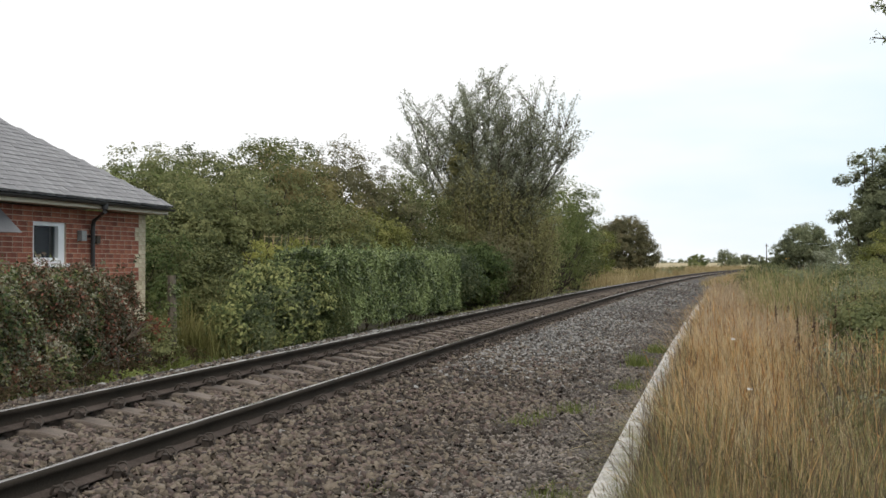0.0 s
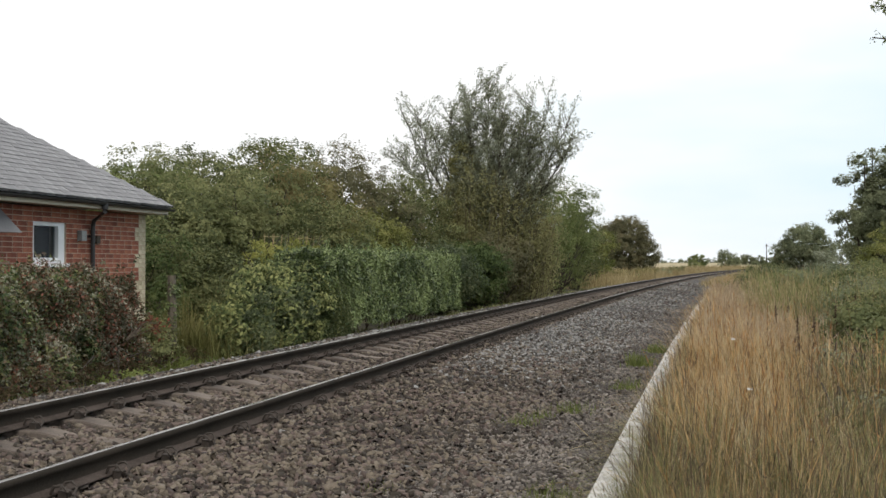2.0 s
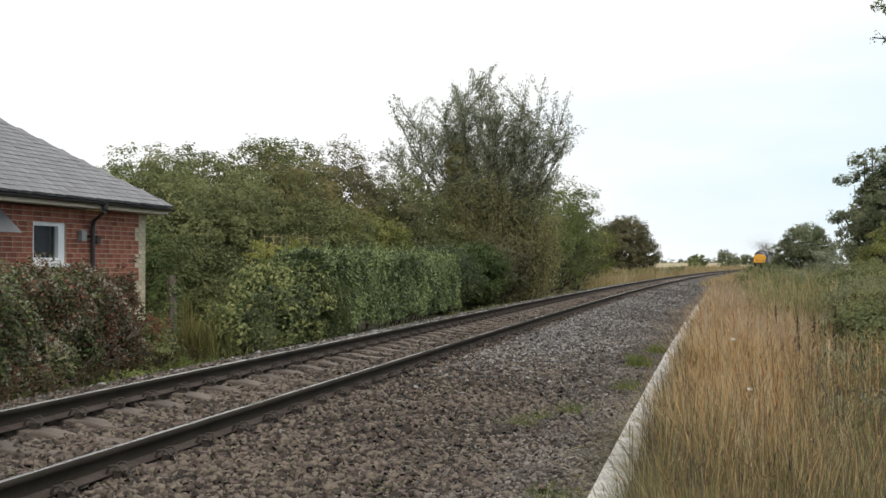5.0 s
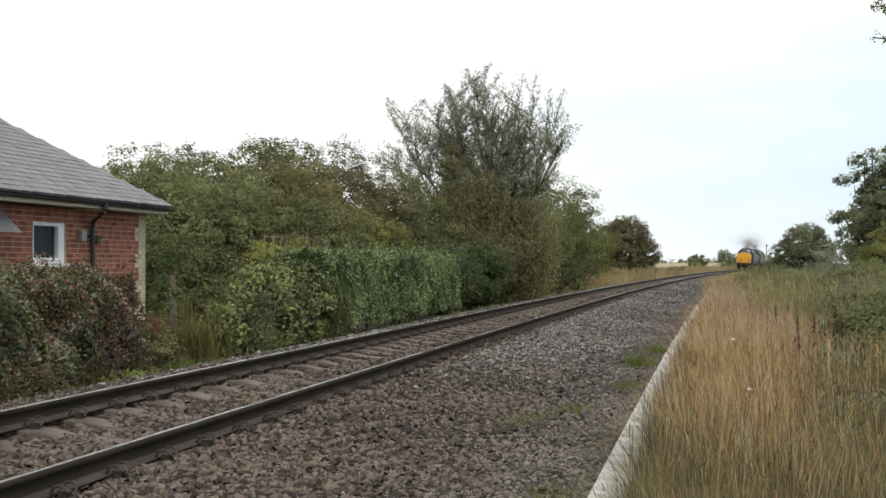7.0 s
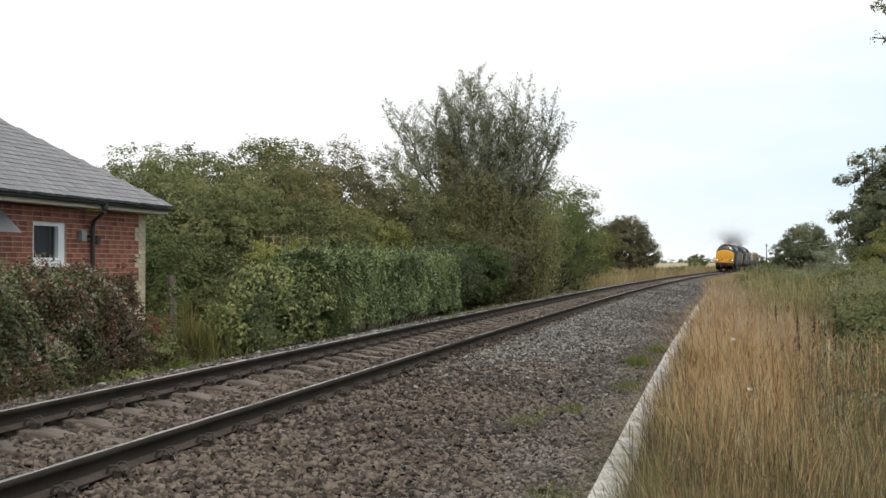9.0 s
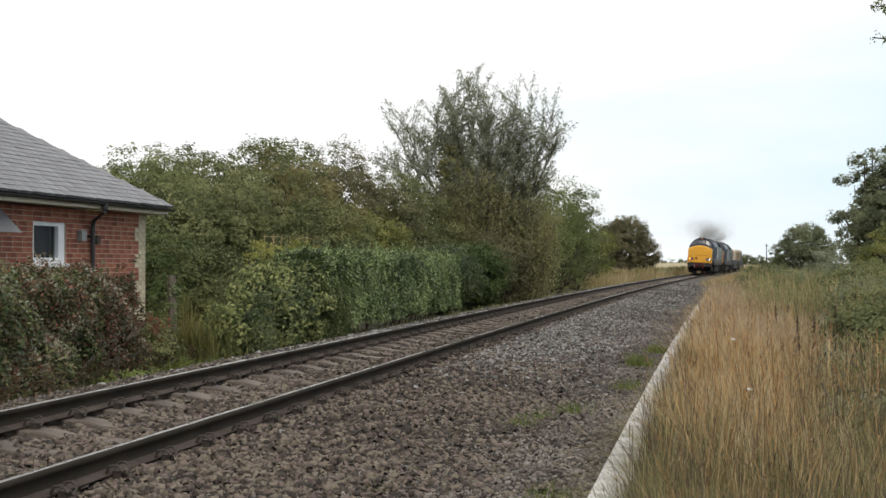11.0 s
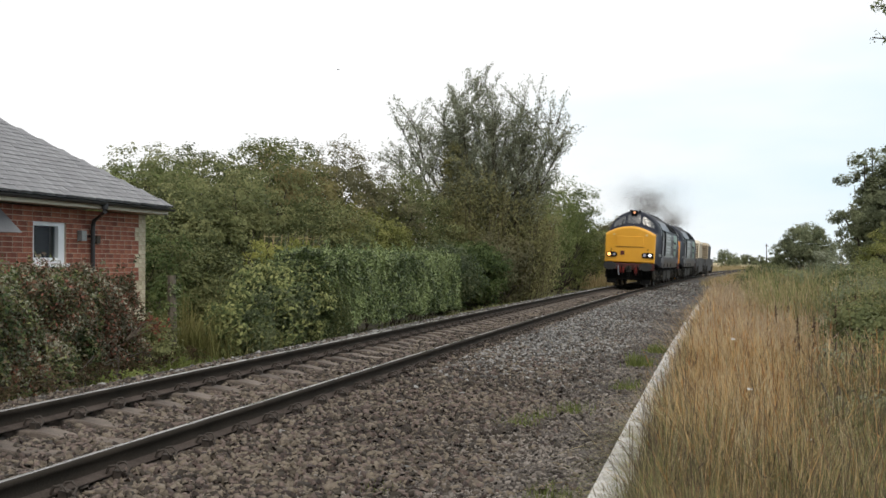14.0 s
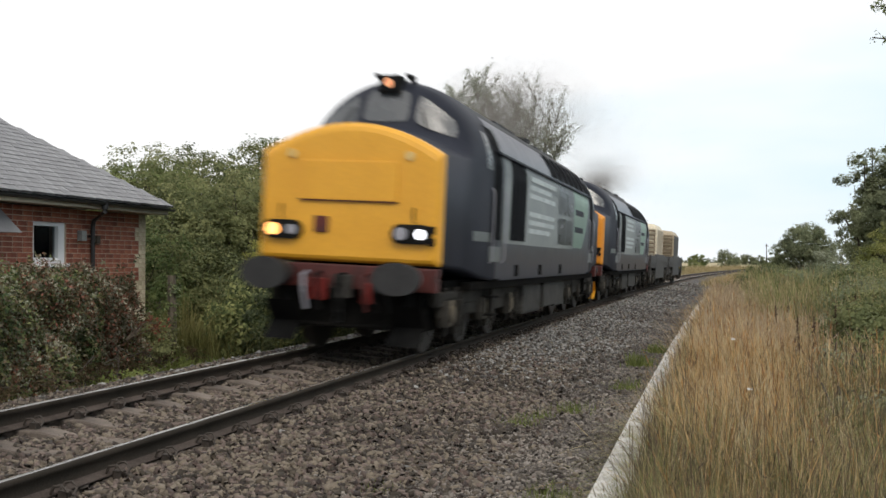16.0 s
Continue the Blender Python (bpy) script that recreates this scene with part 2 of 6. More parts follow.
NEAR_YS = [-14 + 0.8 * i for i in range(80)]
LINE_YS = NEAR_YS + [52 + 3 * i for i in range(115)]


# ---------------------------------------------------------------- ground, ballast and track
def ground_sheet():
    xs = np.concatenate([-np.geomspace(2500, 30, 14), np.linspace(-28, 30, 30), np.geomspace(32, 2500, 14)])
    ys = np.concatenate([-np.geomspace(2500, 20, 12), np.linspace(-18, 120, 70), np.geomspace(124, 2500, 16)])
    verts = [(x, y, -0.46 + 0.03 * noise.noise(Vector((x * 0.4, y * 0.4, 0)))) for y in ys for x in xs]
    n = len(xs)
    faces = [(j * n + i, j * n + i + 1, (j + 1) * n + i + 1, (j + 1) * n + i) for j in range(len(ys) - 1) for i in range(n - 1)]
    ob = new("ground", quick("ground", verts, faces, M_GROUND, smooth=True))
    return tagged(ob, "flat dark earth and rough grass beside the railway", "ground", kind="structure")


ground_sheet()

BED = [(-3.3, -0.47), (-2.5, -0.36), (-1.75, -0.20), (-1.3, -0.175), (-0.7, -0.215), (0.0, -0.22), (0.7, -0.215), (1.3, -0.195), (1.75, -0.225), (2.6, -0.315), (3.2, -0.34), (4.05, -0.35)]


def bed_z(off):
    return np.interp(off, [p[0] for p in BED], [p[1] for p in BED]) + np.interp(off, [-1.5, 1.5], [CANT, 0.0])


bed_profile = [(o, float(bed_z(o))) for o, z in BED]
tagged(new("ballast_bed", sweep("ballast_bed", bed_profile, LINE_YS, M_BED, closed=False, canted=False, smooth=True)),
       "bed of brown crushed stone under the rails", "ballast", kind="structure")


def stones(name, count, area, sizes, material, label, seed, keep=None):
    """Loose crushed stones, each a knocked-about block, lying on the bed."""
    rng = np.random.default_rng(seed)
    y0, y1, o0, o1 = area
    u = rng.random(count)
    ys = y0 * (y1 / y0) ** u if y0 > 0 else y0 + (y1 - y0) * u
    offs = o0 + (o1 - o0) * rng.random(count)
    if keep is not None:
        ok = keep(offs, ys, rng)
        ys, offs = ys[ok], offs[ok]
    few = rng.random(len(ys)) < np.clip(1.25 - (ys - 16) / 30, 0.3, 1)
    ys, offs = ys[few], offs[few]
    n = len(ys)
    cube = np.array([(x, y, z) for x in (-1, 1) for y in (-1, 1) for z in (-1, 1)], dtype=float) * 0.5
    quad = np.array([(0, 1, 3, 2), (4, 6, 7, 5), (0, 4, 5, 1), (2, 3, 7, 6), (1, 5, 7, 3)])
    size = sizes[0] + (sizes[1] - sizes[0]) * rng.random(n) ** 1.6
    size *= 1 + np.clip((ys - 26) / 40, 0, 0.6)
    v = cube[None] * (1 + 0.5 * (rng.random((n, 8, 3)) - 0.5) * 1.6)
    # splinters and slabs, broader than high
    v *= (size[:, None] * (0.6 + 0.7 * rng.random((n, 3))) * np.array([1.25, 0.85, 0.5]))[:, None, :]
    a, b, c = rng.random(n) * 6.283, rng.normal(size=n) * 0.5, rng.normal(size=n) * 0.5
    ca, sa, cb, sb, cc, sc = np.cos(a), np.sin(a), np.cos(b), np.sin(b), np.cos(c), np.sin(c)
    R = np.empty((n, 3, 3))
    R[:, 0] = np.stack([ca * cb, ca * sb * sc - sa * cc, ca * sb * cc + sa * sc], 1)
    R[:, 1] = np.stack([sa * cb, sa * sb * sc + ca * cc, sa * sb * cc - ca * sc], 1)
    R[:, 2] = np.stack([-sb, cb * sc, cb * cc], 1)
    v = np.einsum("nij,nkj->nki", R, v)
    z = bed_z(offs) + size * 0.12 + 0.02 * rng.random(n) + 0.015 * np.sin(offs * 9 + ys * 3) * np.sin(ys * 7)
    px = TRACK_X + 2.9923e-4 * ys ** 2 + 0.1261e-6 * ys ** 3 - 0.8146e-9 * ys ** 4 + offs
    v += np.stack([px, ys, z], 1)[:, None, :]
    faces = (quad[None] + (np.arange(n) * 8)[:, None, None]).reshape(-1, 4)
    ob = new(name, quick(name, v.reshape(-1, 3), faces, material, True))
    return tagged(ob, label, "ballast", kind="stuff")


RAIL = [(-0.035, -0.006), (-0.022, 0.0), (0.008, 0.0), (0.035, -0.006), (0.036, -0.035), (0.012, -0.052), (0.010, -0.125), (0.070, -0.146), (0.072, -0.159), (-0.072, -0.159), (-0.070, -0.146), (-0.010, -0.125), (-0.012, -0.052), (-0.036, -0.035)]
railway = thing("railway_track", "single railway track with two steel rails on concrete sleepers", "railway track", kind="structure")
for side, lo, hi in ((0.7525, -0.022, 0.012), (-0.7525, -0.024, 0.026)):
    prof = [(side + o, z) for o, z in RAIL]
    prof[1], prof[2] = (side + lo, 0.0), (side + hi, 0.0)
    part("rail", sweep("rail", prof, LINE_YS, [M_RAIL, M_RAILTOP, M_RAILFOOT], slots=[0, 1, 0, 0, 0, 0, 2, 2, 0, 2, 2, 0, 0, 0]), None, railway, "steel rail with worn bright head")


def sleeper_mesh():
    bm = bmesh.new()
    # deeper under the rails, waisted in the middle
    rows = [(-1.25, 0.115, -0.18), (-1.0, 0.115, -0.172), (-0.5, 0.115, -0.172), (-0.3, 0.10, -0.198), (0.3, 0.10, -0.198), (0.5, 0.115, -0.172), (1.0, 0.115, -0.172), (1.25, 0.115, -0.18)]
    rings = []
    for x, w, top in rows:
        rings.append([bm.verts.new(c) for c in ((x, -w - 0.02, -0.38), (x, -w, top - 0.012), (x, -w + 0.008, top), (x, w - 0.008, top), (x, w, top - 0.012), (x, w + 0.02, -0.38))])
    for a, b in zip(rings, rings[1:]):
        for s in range(5):
            bm.faces.new((a[s], b[s], b[s + 1], a[s + 1]))
    bm.faces.new(rings[0])
    bm.faces.new(rings[-1][::-1])
    return bm_mesh("sleeper", bm, M_SLEEPER)


def clip_mesh():
    """A sprung steel rail clip on its cast shoulder."""
    bm = bmesh.new()
    tube(bm, [(0.055, -0.05, -0.14), (0.08, -0.058, -0.09), (0.125, -0.058, -0.08), (0.165, -0.045, -0.115), (0.172, 0.0, -0.15), (0.165, 0.045, -0.115), (0.125, 0.058, -0.08), (0.08, 0.058, -0.09), (0.055, 0.05, -0.14)], [0.0105] * 9, 5)
    box(bm, 0.085, 0.15, -0.03, 0.03, -0.18, -0.12, 0.006)
    return bm_mesh("rail_clip", bm, M_CLIP)


SLEEPER, CLIP = sleeper_mesh(), clip_mesh()


def lay_sleepers():
    flip = Matrix.Rotation(math.pi, 4, "Z")
    for i in range(295):
        y = -6.03 + 0.612 * i
        s = part("sleeper", SLEEPER, None, railway, m=track_pose(y, random.uniform(-0.012, 0.012), 0) @ pose(0, 0, random.uniform(-0.006, 0.003), 0, 0, random.uniform(-0.5, 0.5)))
        if -1 < y < 42:
            for rail_x in (-0.7525, 0.7525):
                part("rail_clip", CLIP, None, s, m=pose(rail_x, 0, 0))
                part("rail_clip", CLIP, None, s, m=pose(rail_x, 0, 0) @ flip)


# ---------------------------------------------------------------- old platform edge
def kerb_x(y):
    return -0.72 + 3.1e-4 * y * y


def coping():
    edge = thing("platform_coping", "row of weathered pale concrete coping slabs half hidden by grass", "kerb", kind="structure")
    bm = boxed(0, 0.36, -0.431, 0.431, -0.30, 0, 0.014)
    slab = bm_mesh("coping_slab", bm, M_COPING)
    for i in range(84):
        y = -7.06 + 0.88 * i
        a = math.atan(6.2e-4 * y)
        part("coping_slab", slab, None, edge, m=Matrix.Translation((kerb_x(y), y, -0.2 + random.uniform(-0.006, 0.006))) @ pose(0, 0, 0, random.uniform(-0.3, 0.3), random.uniform(-0.6, 0.6), -math.degrees(a) + random.uniform(-0.3, 0.3)))


def platform_earth():
    ys = [-10 + 1.5 * i for i in range(60)]
    prof = [0.34, 1.0, 2.5, 6.0, 14.0, 30.0]
    verts, faces = [], []
    for y in ys:
        for j, o in enumerate(prof):
            verts.append((kerb_x(y) + o, y, -0.235 + 0.03 * noise.noise(Vector((o, y, 3))) - (0.0 if j < 5 else 0.3)))
    n = len(prof)
    for i in range(len(ys) - 1):
        for j in range(n - 1):
            faces.append((i * n + j, i * n + j + 1, (i + 1) * n + j + 1, (i + 1) * n + j))
    tagged(new("platform_ground", quick("platform_ground", verts, faces, M_GROUND, smooth=True)), "overgrown earth of the old platform", "ground", kind="structure")


coping()
platform_earth()


# ---------------------------------------------------------------- plants
def leaf_quads(centres, size, rng, upward=0.7, aspect=0.45, axis=None, facing=None):
    """Leaves: narrow diamonds round the centres, turned mostly to the light. axis: the way along which they tend to point."""
    n = len(centres)
    f = rng.normal(size=(n, 3)) * 0.5 + np.array([0, 0, upward])
    if facing is not None:
        f += facing
    f /= np.linalg.norm(f, axis=1, keepdims=True) + 1e-9
    d = rng.normal(size=(n, 3))
    if axis is not None:
        d += np.asarray(axis)
    d -= (d * f).sum(1, keepdims=True) * f
    d /= np.linalg.norm(d, axis=1, keepdims=True) + 1e-9
    e = np.cross(f, d)
    s = (size * (0.6 + 0.8 * rng.random(n)))[:, None]
    v = np.stack([centres - d * s * 0.5, centres + e * s * aspect * 0.5 + d * s * 0.05, centres + d * s * 0.5, centres - e * s * aspect * 0.5 + d * s * 0.05], 1)
    return v.reshape(-1, 3), np.arange(n * 4).reshape(n, 4)


def clumps_in(blobs, count, rng, shell=0.55, floor=-0.4):
    """Clump centres on and just inside the outline that the ellipsoids make together."""
    blobs = np.asarray(blobs, dtype=float)
    area = (blobs[:, 3] * blobs[:, 4] + blobs[:, 4] * blobs[:, 5] + blobs[:, 3] * blobs[:, 5])
    got = []
    while len(got) < count:
        b = blobs[rng.choice(len(blobs), p=area / area.sum())]
        d = rng.normal(size=3)
        d /= np.linalg.norm(d)
        r = shell + (1.06 - shell) * rng.random() ** 0.6
        p = b[:3] + d * b[3:] * r
        if p[2] < floor:
            continue
        q = (((p - blobs[:, :3]) / blobs[:, 3:]) ** 2).sum(1)
        if (q < 0.3).any():
            continue
        got.append(p)
    return np.array(got)


def foliage(blobs, clumps, leaves, size, clump_r, seed, shell=0.55, aspect=0.5, floor=-0.4, axis=None, upward=0.35):
    rng = np.random.default_rng(seed)
    c = clumps_in(blobs, clumps, rng, shell, floor)
    which = rng.integers(0, len(c), leaves)
    scale = clump_r * (0.5 + rng.random(len(c)))
    g = np.clip(rng.normal(size=(leaves, 3)), -1.4, 1.4) * scale[which][:, None] * np.array([0.6, 0.6, 0.45])
    pts = c[which] + g
    pts[:, 2] = np.maximum(pts[:, 2], floor)
    out = g / (np.linalg.norm(g, axis=1, keepdims=True) + 1e-6) * 0.3
    mid = np.asarray(blobs, dtype=float)[:, :3].mean(0)
    away = pts - mid
    away /= np.linalg.norm(away, axis=1, keepdims=True) + 1e-6
    return leaf_quads(pts, size, rng, upward, aspect, axis, out + away * 1.0), c


def stems(base, targets, r, rng, sides=5, wander=0.15):
    """Limbs from near the base out to the targets."""
    bm = bmesh.new()
    base = Vector(base)
    for t in targets:
        t = Vector(t)
        start = base + Vector((rng.normal() * r * 2, rng.normal() * r * 2, 0))
        pts, radii = [], []
        for i in range(6):
            f = i / 5
            p = start.lerp(t, f)
            p.z = start.z + (t.z - start.z) * f ** 0.8
            p += Vector(rng.normal(size=3)) * wander * math.sin(f * math.pi)
            pts.append(p)
            radii.append(r * (1 - 0.85 * f) + 0.004)
        tube(bm, pts, radii, sides)
    return bm


def bush(name, label, base, blobs, material, clumps, leaves, size, clump_r, seed, category="bush", stem_r=0.04, n_stems=10, group="", shell=0.55, aspect=0.5, floor=-0.4, bark=None, stem_reach=0.9):
    """A plant of stems and a crown; blobs are given from its base."""
    ob = thing(name, label, category, group, m=Matrix.Translation(base))
    (v, f), c = foliage(blobs, clumps, leaves, size, clump_r, seed, shell, aspect, floor)
    part("crown", quick("crown", v, f, material), None, ob)
    rng = np.random.default_rng(seed + 1)
    pick = c[rng.choice(len(c), min(n_stems, len(c)), replace=False)] * stem_reach
    tagged(part("branchwork", stems((0, 0, 0), pick, stem_r, rng), bark or M_BARK, ob), kind="stuff")
    return ob


def hedge_box(name, label, y0, y1, x_front, depth, top, material, leaves, size, seed, lumps=0.10, low=0.05, twigs=40, shoots=0, deep=0.07, hang=0.0):
    """A clipped hedge: leaves over a lumpy block, thinner towards its foot."""
    rng = np.random.default_rng(seed)
    ob = thing(name, label, "hedge", m=Matrix.Translation((x_front, (y0 + y1) / 2, G)))
    half = (y1 - y0) / 2
    areas = np.array([2 * half * top, 2 * half * depth, depth * top, depth * top])
    face = rng.choice(4, leaves, p=areas / areas.sum())
    u, v = rng.random(leaves), rng.random(leaves)
    pts, out = np.zeros((leaves, 3)), np.zeros((leaves, 3))
    for k, (x, y, z, n) in enumerate(((0 * u, half * (2 * u - 1), low + (top - low) * v, (1, 0, 0)), (-depth * v, half * (2 * u - 1), top + 0 * u, (0, 0, 1)), (-depth * u, -half + 0 * u, top * v, (0, -1, 0)), (-depth * u, half + 0 * u, top * v, (0, 1, 0)))):
        q = face == k
        pts[q] = np.stack([x, y, z], 1)[q]
        out[q] = n
    # rounded shoulder and corners, lumps, and leaves lying deeper in
    over = np.clip(pts[:, 2] - (top - 0.35), 0, 1) / 0.35
    front = np.clip(pts[:, 0] + 0.35, 0, 1) / 0.35
    ends = np.clip(np.abs(pts[:, 1]) - (half - 0.5), 0, 1) / 0.5
    pts[:, 0] -= (0.20 * over ** 2 + 0.35 * ends ** 2) * (face == 0)
    pts[:, 2] -= (0.16 * front ** 2 + 0.22 * ends ** 2) * (face == 1)
    pts[:, 1] *= 1 - 0.3 / half * (front ** 2 + over ** 2 * 0.6) * (face > 1)
    wave = np.sin(pts[:, 1] * 2.3 + seed) * np.sin(pts[:, 2] * 3.1 + 1) + 0.7 * np.sin(pts[:, 1] * 5.9 + pts[:, 0] * 4) * np.sin(pts[:, 2] * 6.7 + seed) + 0.5 * np.sin(pts[:, 1] * 13 + pts[:, 2] * 9 + pts[:, 0] * 11)
    pts += out * (lumps * (wave * 0.6) - np.abs(rng.normal(size=leaves)) * deep)[:, None] + rng.normal(size=(leaves, 3)) * 0.02
    # ragged foot
    hem = low * (1 + 0.55 * np.sin(pts[:, 1] * 3.3 + seed) + 0.4 * np.sin(pts[:, 1] * 8.1))
    pts[:, 2] = np.where(pts[:, 2] < hem, hem + 0.12 * np.abs(rng.normal(size=leaves)), pts[:, 2])
    pts[:, 2] = np.maximum(pts[:, 2], 0.02)
    # shoots standing above the top
    tips = shoots * 34
    if shoots:
        at = np.repeat(np.stack([-depth * rng.random(shoots), half * (2 * rng.random(shoots) - 1), np.full(shoots, top - 0.08)], 1), 34, 0)
        rise = rng.random(tips) * np.repeat(0.12 + 0.30 * rng.random(shoots) ** 2, 34)
        slant = np.repeat(rng.normal(size=(shoots, 2)) * 0.3, 34, 0)
        at[:, :2] += slant * rise[:, None] + rng.normal(size=(tips, 2)) * 0.025
        at[:, 2] += rise
        pts, out = np.concatenate([pts, at]), np.concatenate([out, np.zeros((tips, 3))])
    vv, ff = leaf_quads(pts, size, rng, 0.35, 0.46, np.array([0.0, 0.0, hang]), out * 0.55)
    part("crown", quick("crown", vv, ff, material), None, ob)
    targets = [(-depth * rng.random(), half * (2 * rng.random() - 1), top * (0.5 + 0.5 * rng.random())) for _ in range(twigs)]
    bm = bmesh.new()
    for t in targets:
        tube(bm, [(-depth * 0.5, t[1] * 0.95, -0.05), (t[0] * 0.7 - depth * 0.15, t[1], t[2] * 0.5), t], [0.02, 0.014, 0.005], 4)
    tagged(part("branchwork", bm, M_TWIG, ob), kind="stuff")
    return ob


G = -0.44


# ---------------------------------------------------------------- house
M_BRICK = mat("red_brick", [(0.155, 0.0482, 0.0314), (0.255, 0.0829, 0.0504), (0.342, 0.129, 0.0762)], rough=0.9, scale=1.2, fine=40, rand=0.3, bump=0.3)
M_MORTAR = mat("mortar", [(0.33, 0.248, 0.187), (0.44, 0.341, 0.264)], rough=0.95, scale=6)
M_QUOIN = mat("cream_brick", [(0.40, 0.35, 0.24), (0.62, 0.56, 0.42)], rough=0.9, scale=3, rand=0.3)
M_SLATE = mat("slate", [(0.088, 0.088, 0.095), (0.145, 0.146, 0.154), (0.24, 0.242, 0.252)], rough=0.44, scale=1.6, fine=30, rand=0.17, bump=0.3, spec=0.6)
M_CREAM = mat("cream_paint", [(0.5, 0.46, 0.36), (0.58, 0.54, 0.43)], rough=0.6, scale=2, grain=0.1)
M_UPVC = mat("white_upvc", [(0.72, 0.74, 0.76), (0.8, 0.82, 0.84)], rough=0.4, scale=3, grain=0.05, bump=0.05)
M_BLACK = mat("black_plastic", [(0.012, 0.012, 0.013), (0.025, 0.025, 0.026)], rough=0.4, grain=0.2, bump=0.05)
M_GREYBOX = mat("grey_box", [(0.22, 0.24, 0.24), (0.3, 0.31, 0.31)], rough=0.6)
M_LEAD = mat("grey_canopy", [(0.10, 0.105, 0.115), (0.14, 0.145, 0.155)], rough=0.5, scale=3)
M_ROOM = mat("dim_room", [(0.012, 0.013, 0.014), (0.03, 0.03, 0.03)], rough=0.9, scale=2)


def glass_mat(name, tint, rough=0.03):
    m = bpy.data.materials.new(name)
    m.use_nodes = True
    b = m.node_tree.nodes["Principled BSDF"]
    b.inputs["Base Color"].default_value = (*tint, 1)
    b.inputs["Roughness"].default_value = rough
    b.inputs["Transmission Weight"].default_value = 1.0
    b.inputs["IOR"].default_value = 1.18
    b.inputs["Specular IOR Level"].default_value = 0.12
    return m


M_GLASS = glass_mat("window_glass", (0.4, 0.44, 0.45))

WALL_X, HOUSE_Y0, HOUSE_Y1, HOUSE_D = -9.35, 5.0, 16.44, 6.0
EAVE_Z, WALL_TOP = 2.16, 2.04
PITCH = math.tan(radians(33.5))
WIN_Y0, WIN_Y1, WIN_Z0, WIN_Z1 = 13.31, 14.12, 1.21, 1.85


def build_house():
    h = thing("house", "single-storey red brick house with hipped slate roof", "house", m=pose(WALL_X, 0, 0))
    # mortar wall behind the bricks, with a hole for the window
    bm = bmesh.new()
    t = 0.3
    box(bm, -t, -0.004, HOUSE_Y0, WIN_Y0, G - 0.1, WALL_TOP)
    box(bm, -t, -0.004, WIN_Y1, HOUSE_Y1, G - 0.1, WALL_TOP)
    box(bm, -t, -0.004, WIN_Y0, WIN_Y1, G - 0.1, WIN_Z0)
    box(bm, -t, -0.004, WIN_Y0, WIN_Y1, WIN_Z1, WALL_TOP)
    wall = part("wall_front", bm, M_MORTAR, h, "red brick wall in stretcher bond")
    bm = bmesh.new()
    box(bm, -HOUSE_D, -t, HOUSE_Y1 - t, HOUSE_Y1, G - 0.1, WALL_TOP)
    part("wall_end", bm, M_BRICK, h)
    part("wall_end", boxed(-HOUSE_D, -t, HOUSE_Y0, HOUSE_Y0 + t, G - 0.1, WALL_TOP), M_BRICK, h)
    part("wall_back", boxed(-HOUSE_D - t, -HOUSE_D, HOUSE_Y0, HOUSE_Y1, G - 0.1, WALL_TOP), M_BRICK, h)
    part("ceiling", boxed(-HOUSE_D, -t, HOUSE_Y0 + t, HOUSE_Y1 - t, WALL_TOP - 0.05, WALL_TOP), M_CREAM, h)
    # roof: four slopes under the slates
    o, oy, d = 0.36, 0.22, HOUSE_D + 0.36
    half = (d + o) / 2
    top = EAVE_Z + half * PITCH
    a, b = HOUSE_Y0 - oy, HOUSE_Y1 + oy
    bm = bmesh.new()
    v = [bm.verts.new(c) for c in ((o, a, EAVE_Z), (o, b, EAVE_Z), (-d, b, EAVE_Z), (-d, a, EAVE_Z), (o - half, a + half, top), (o - half, b - half, top))]
    for f in ((0, 1, 5, 4), (1, 2, 5), (2, 3, 4, 5), (3, 0, 4), (3, 2, 1, 0)):
        bm.faces.new([v[i] for i in f])
    roof = part("roof", bm, M_SLATE, h, "grey slate hipped roof")
    # courses of slates on the slope that faces the track
    slope = math.hypot(half, half * PITCH)
    gauge, wide = 0.138, 0.26
    slate = bm_mesh("slate", boxed(-0.002, 0.26, -wide / 2 + 0.001, wide / 2 - 0.001, 0.0, 0.040), M_SLATE)
    tilt = math.degrees(math.atan(PITCH))
    for r in range(int(slope / gauge)):
        s = r * gauge
        x = o + 0.03 - s * math.cos(math.atan(PITCH))
        z = EAVE_Z - 0.01 + s * math.sin(math.atan(PITCH))
        inset = o - x
        y = b - inset - 0.20 - (0.15 if r % 2 else 0)
        while y > max(a + inset, 10.6):
            part("slate", slate, None, roof, m=Matrix.Translation((x, y, z + 0.020 + random.uniform(0, 0.004))) @ Matrix.Rotation(radians(tilt - 2.2 + random.uniform(-0.5, 0.5)), 4, "Y") @ Matrix.Rotation(math.pi, 4, "Z"))
            y -= wide
    # hip tiles along the edge
    bm = bmesh.new()
    tube(bm, [(o + 0.02, b + 0.02, EAVE_Z + 0.03), (o - half, b - half, top + 0.03)], [0.028, 0.028], 8)
    part("hip_tile", bm, M_SLATE, roof)
    part("fascia", boxed(o - 0.06, o - 0.035, a, b - 0.03, EAVE_Z - 0.105, EAVE_Z - 0.03), M_CREAM, h, "cream painted fascia board")
    part("fascia", boxed(-d, o - 0.036, b - 0.055, b - 0.03, EAVE_Z - 0.105, EAVE_Z - 0.03), M_CREAM, h)
    part("soffit", boxed(-0.01, o - 0.061, a, b - 0.06, EAVE_Z - 0.10, EAVE_Z - 0.09), M_CREAM, h)
    # half-round gutter
    bm = bmesh.new()
    n = 8
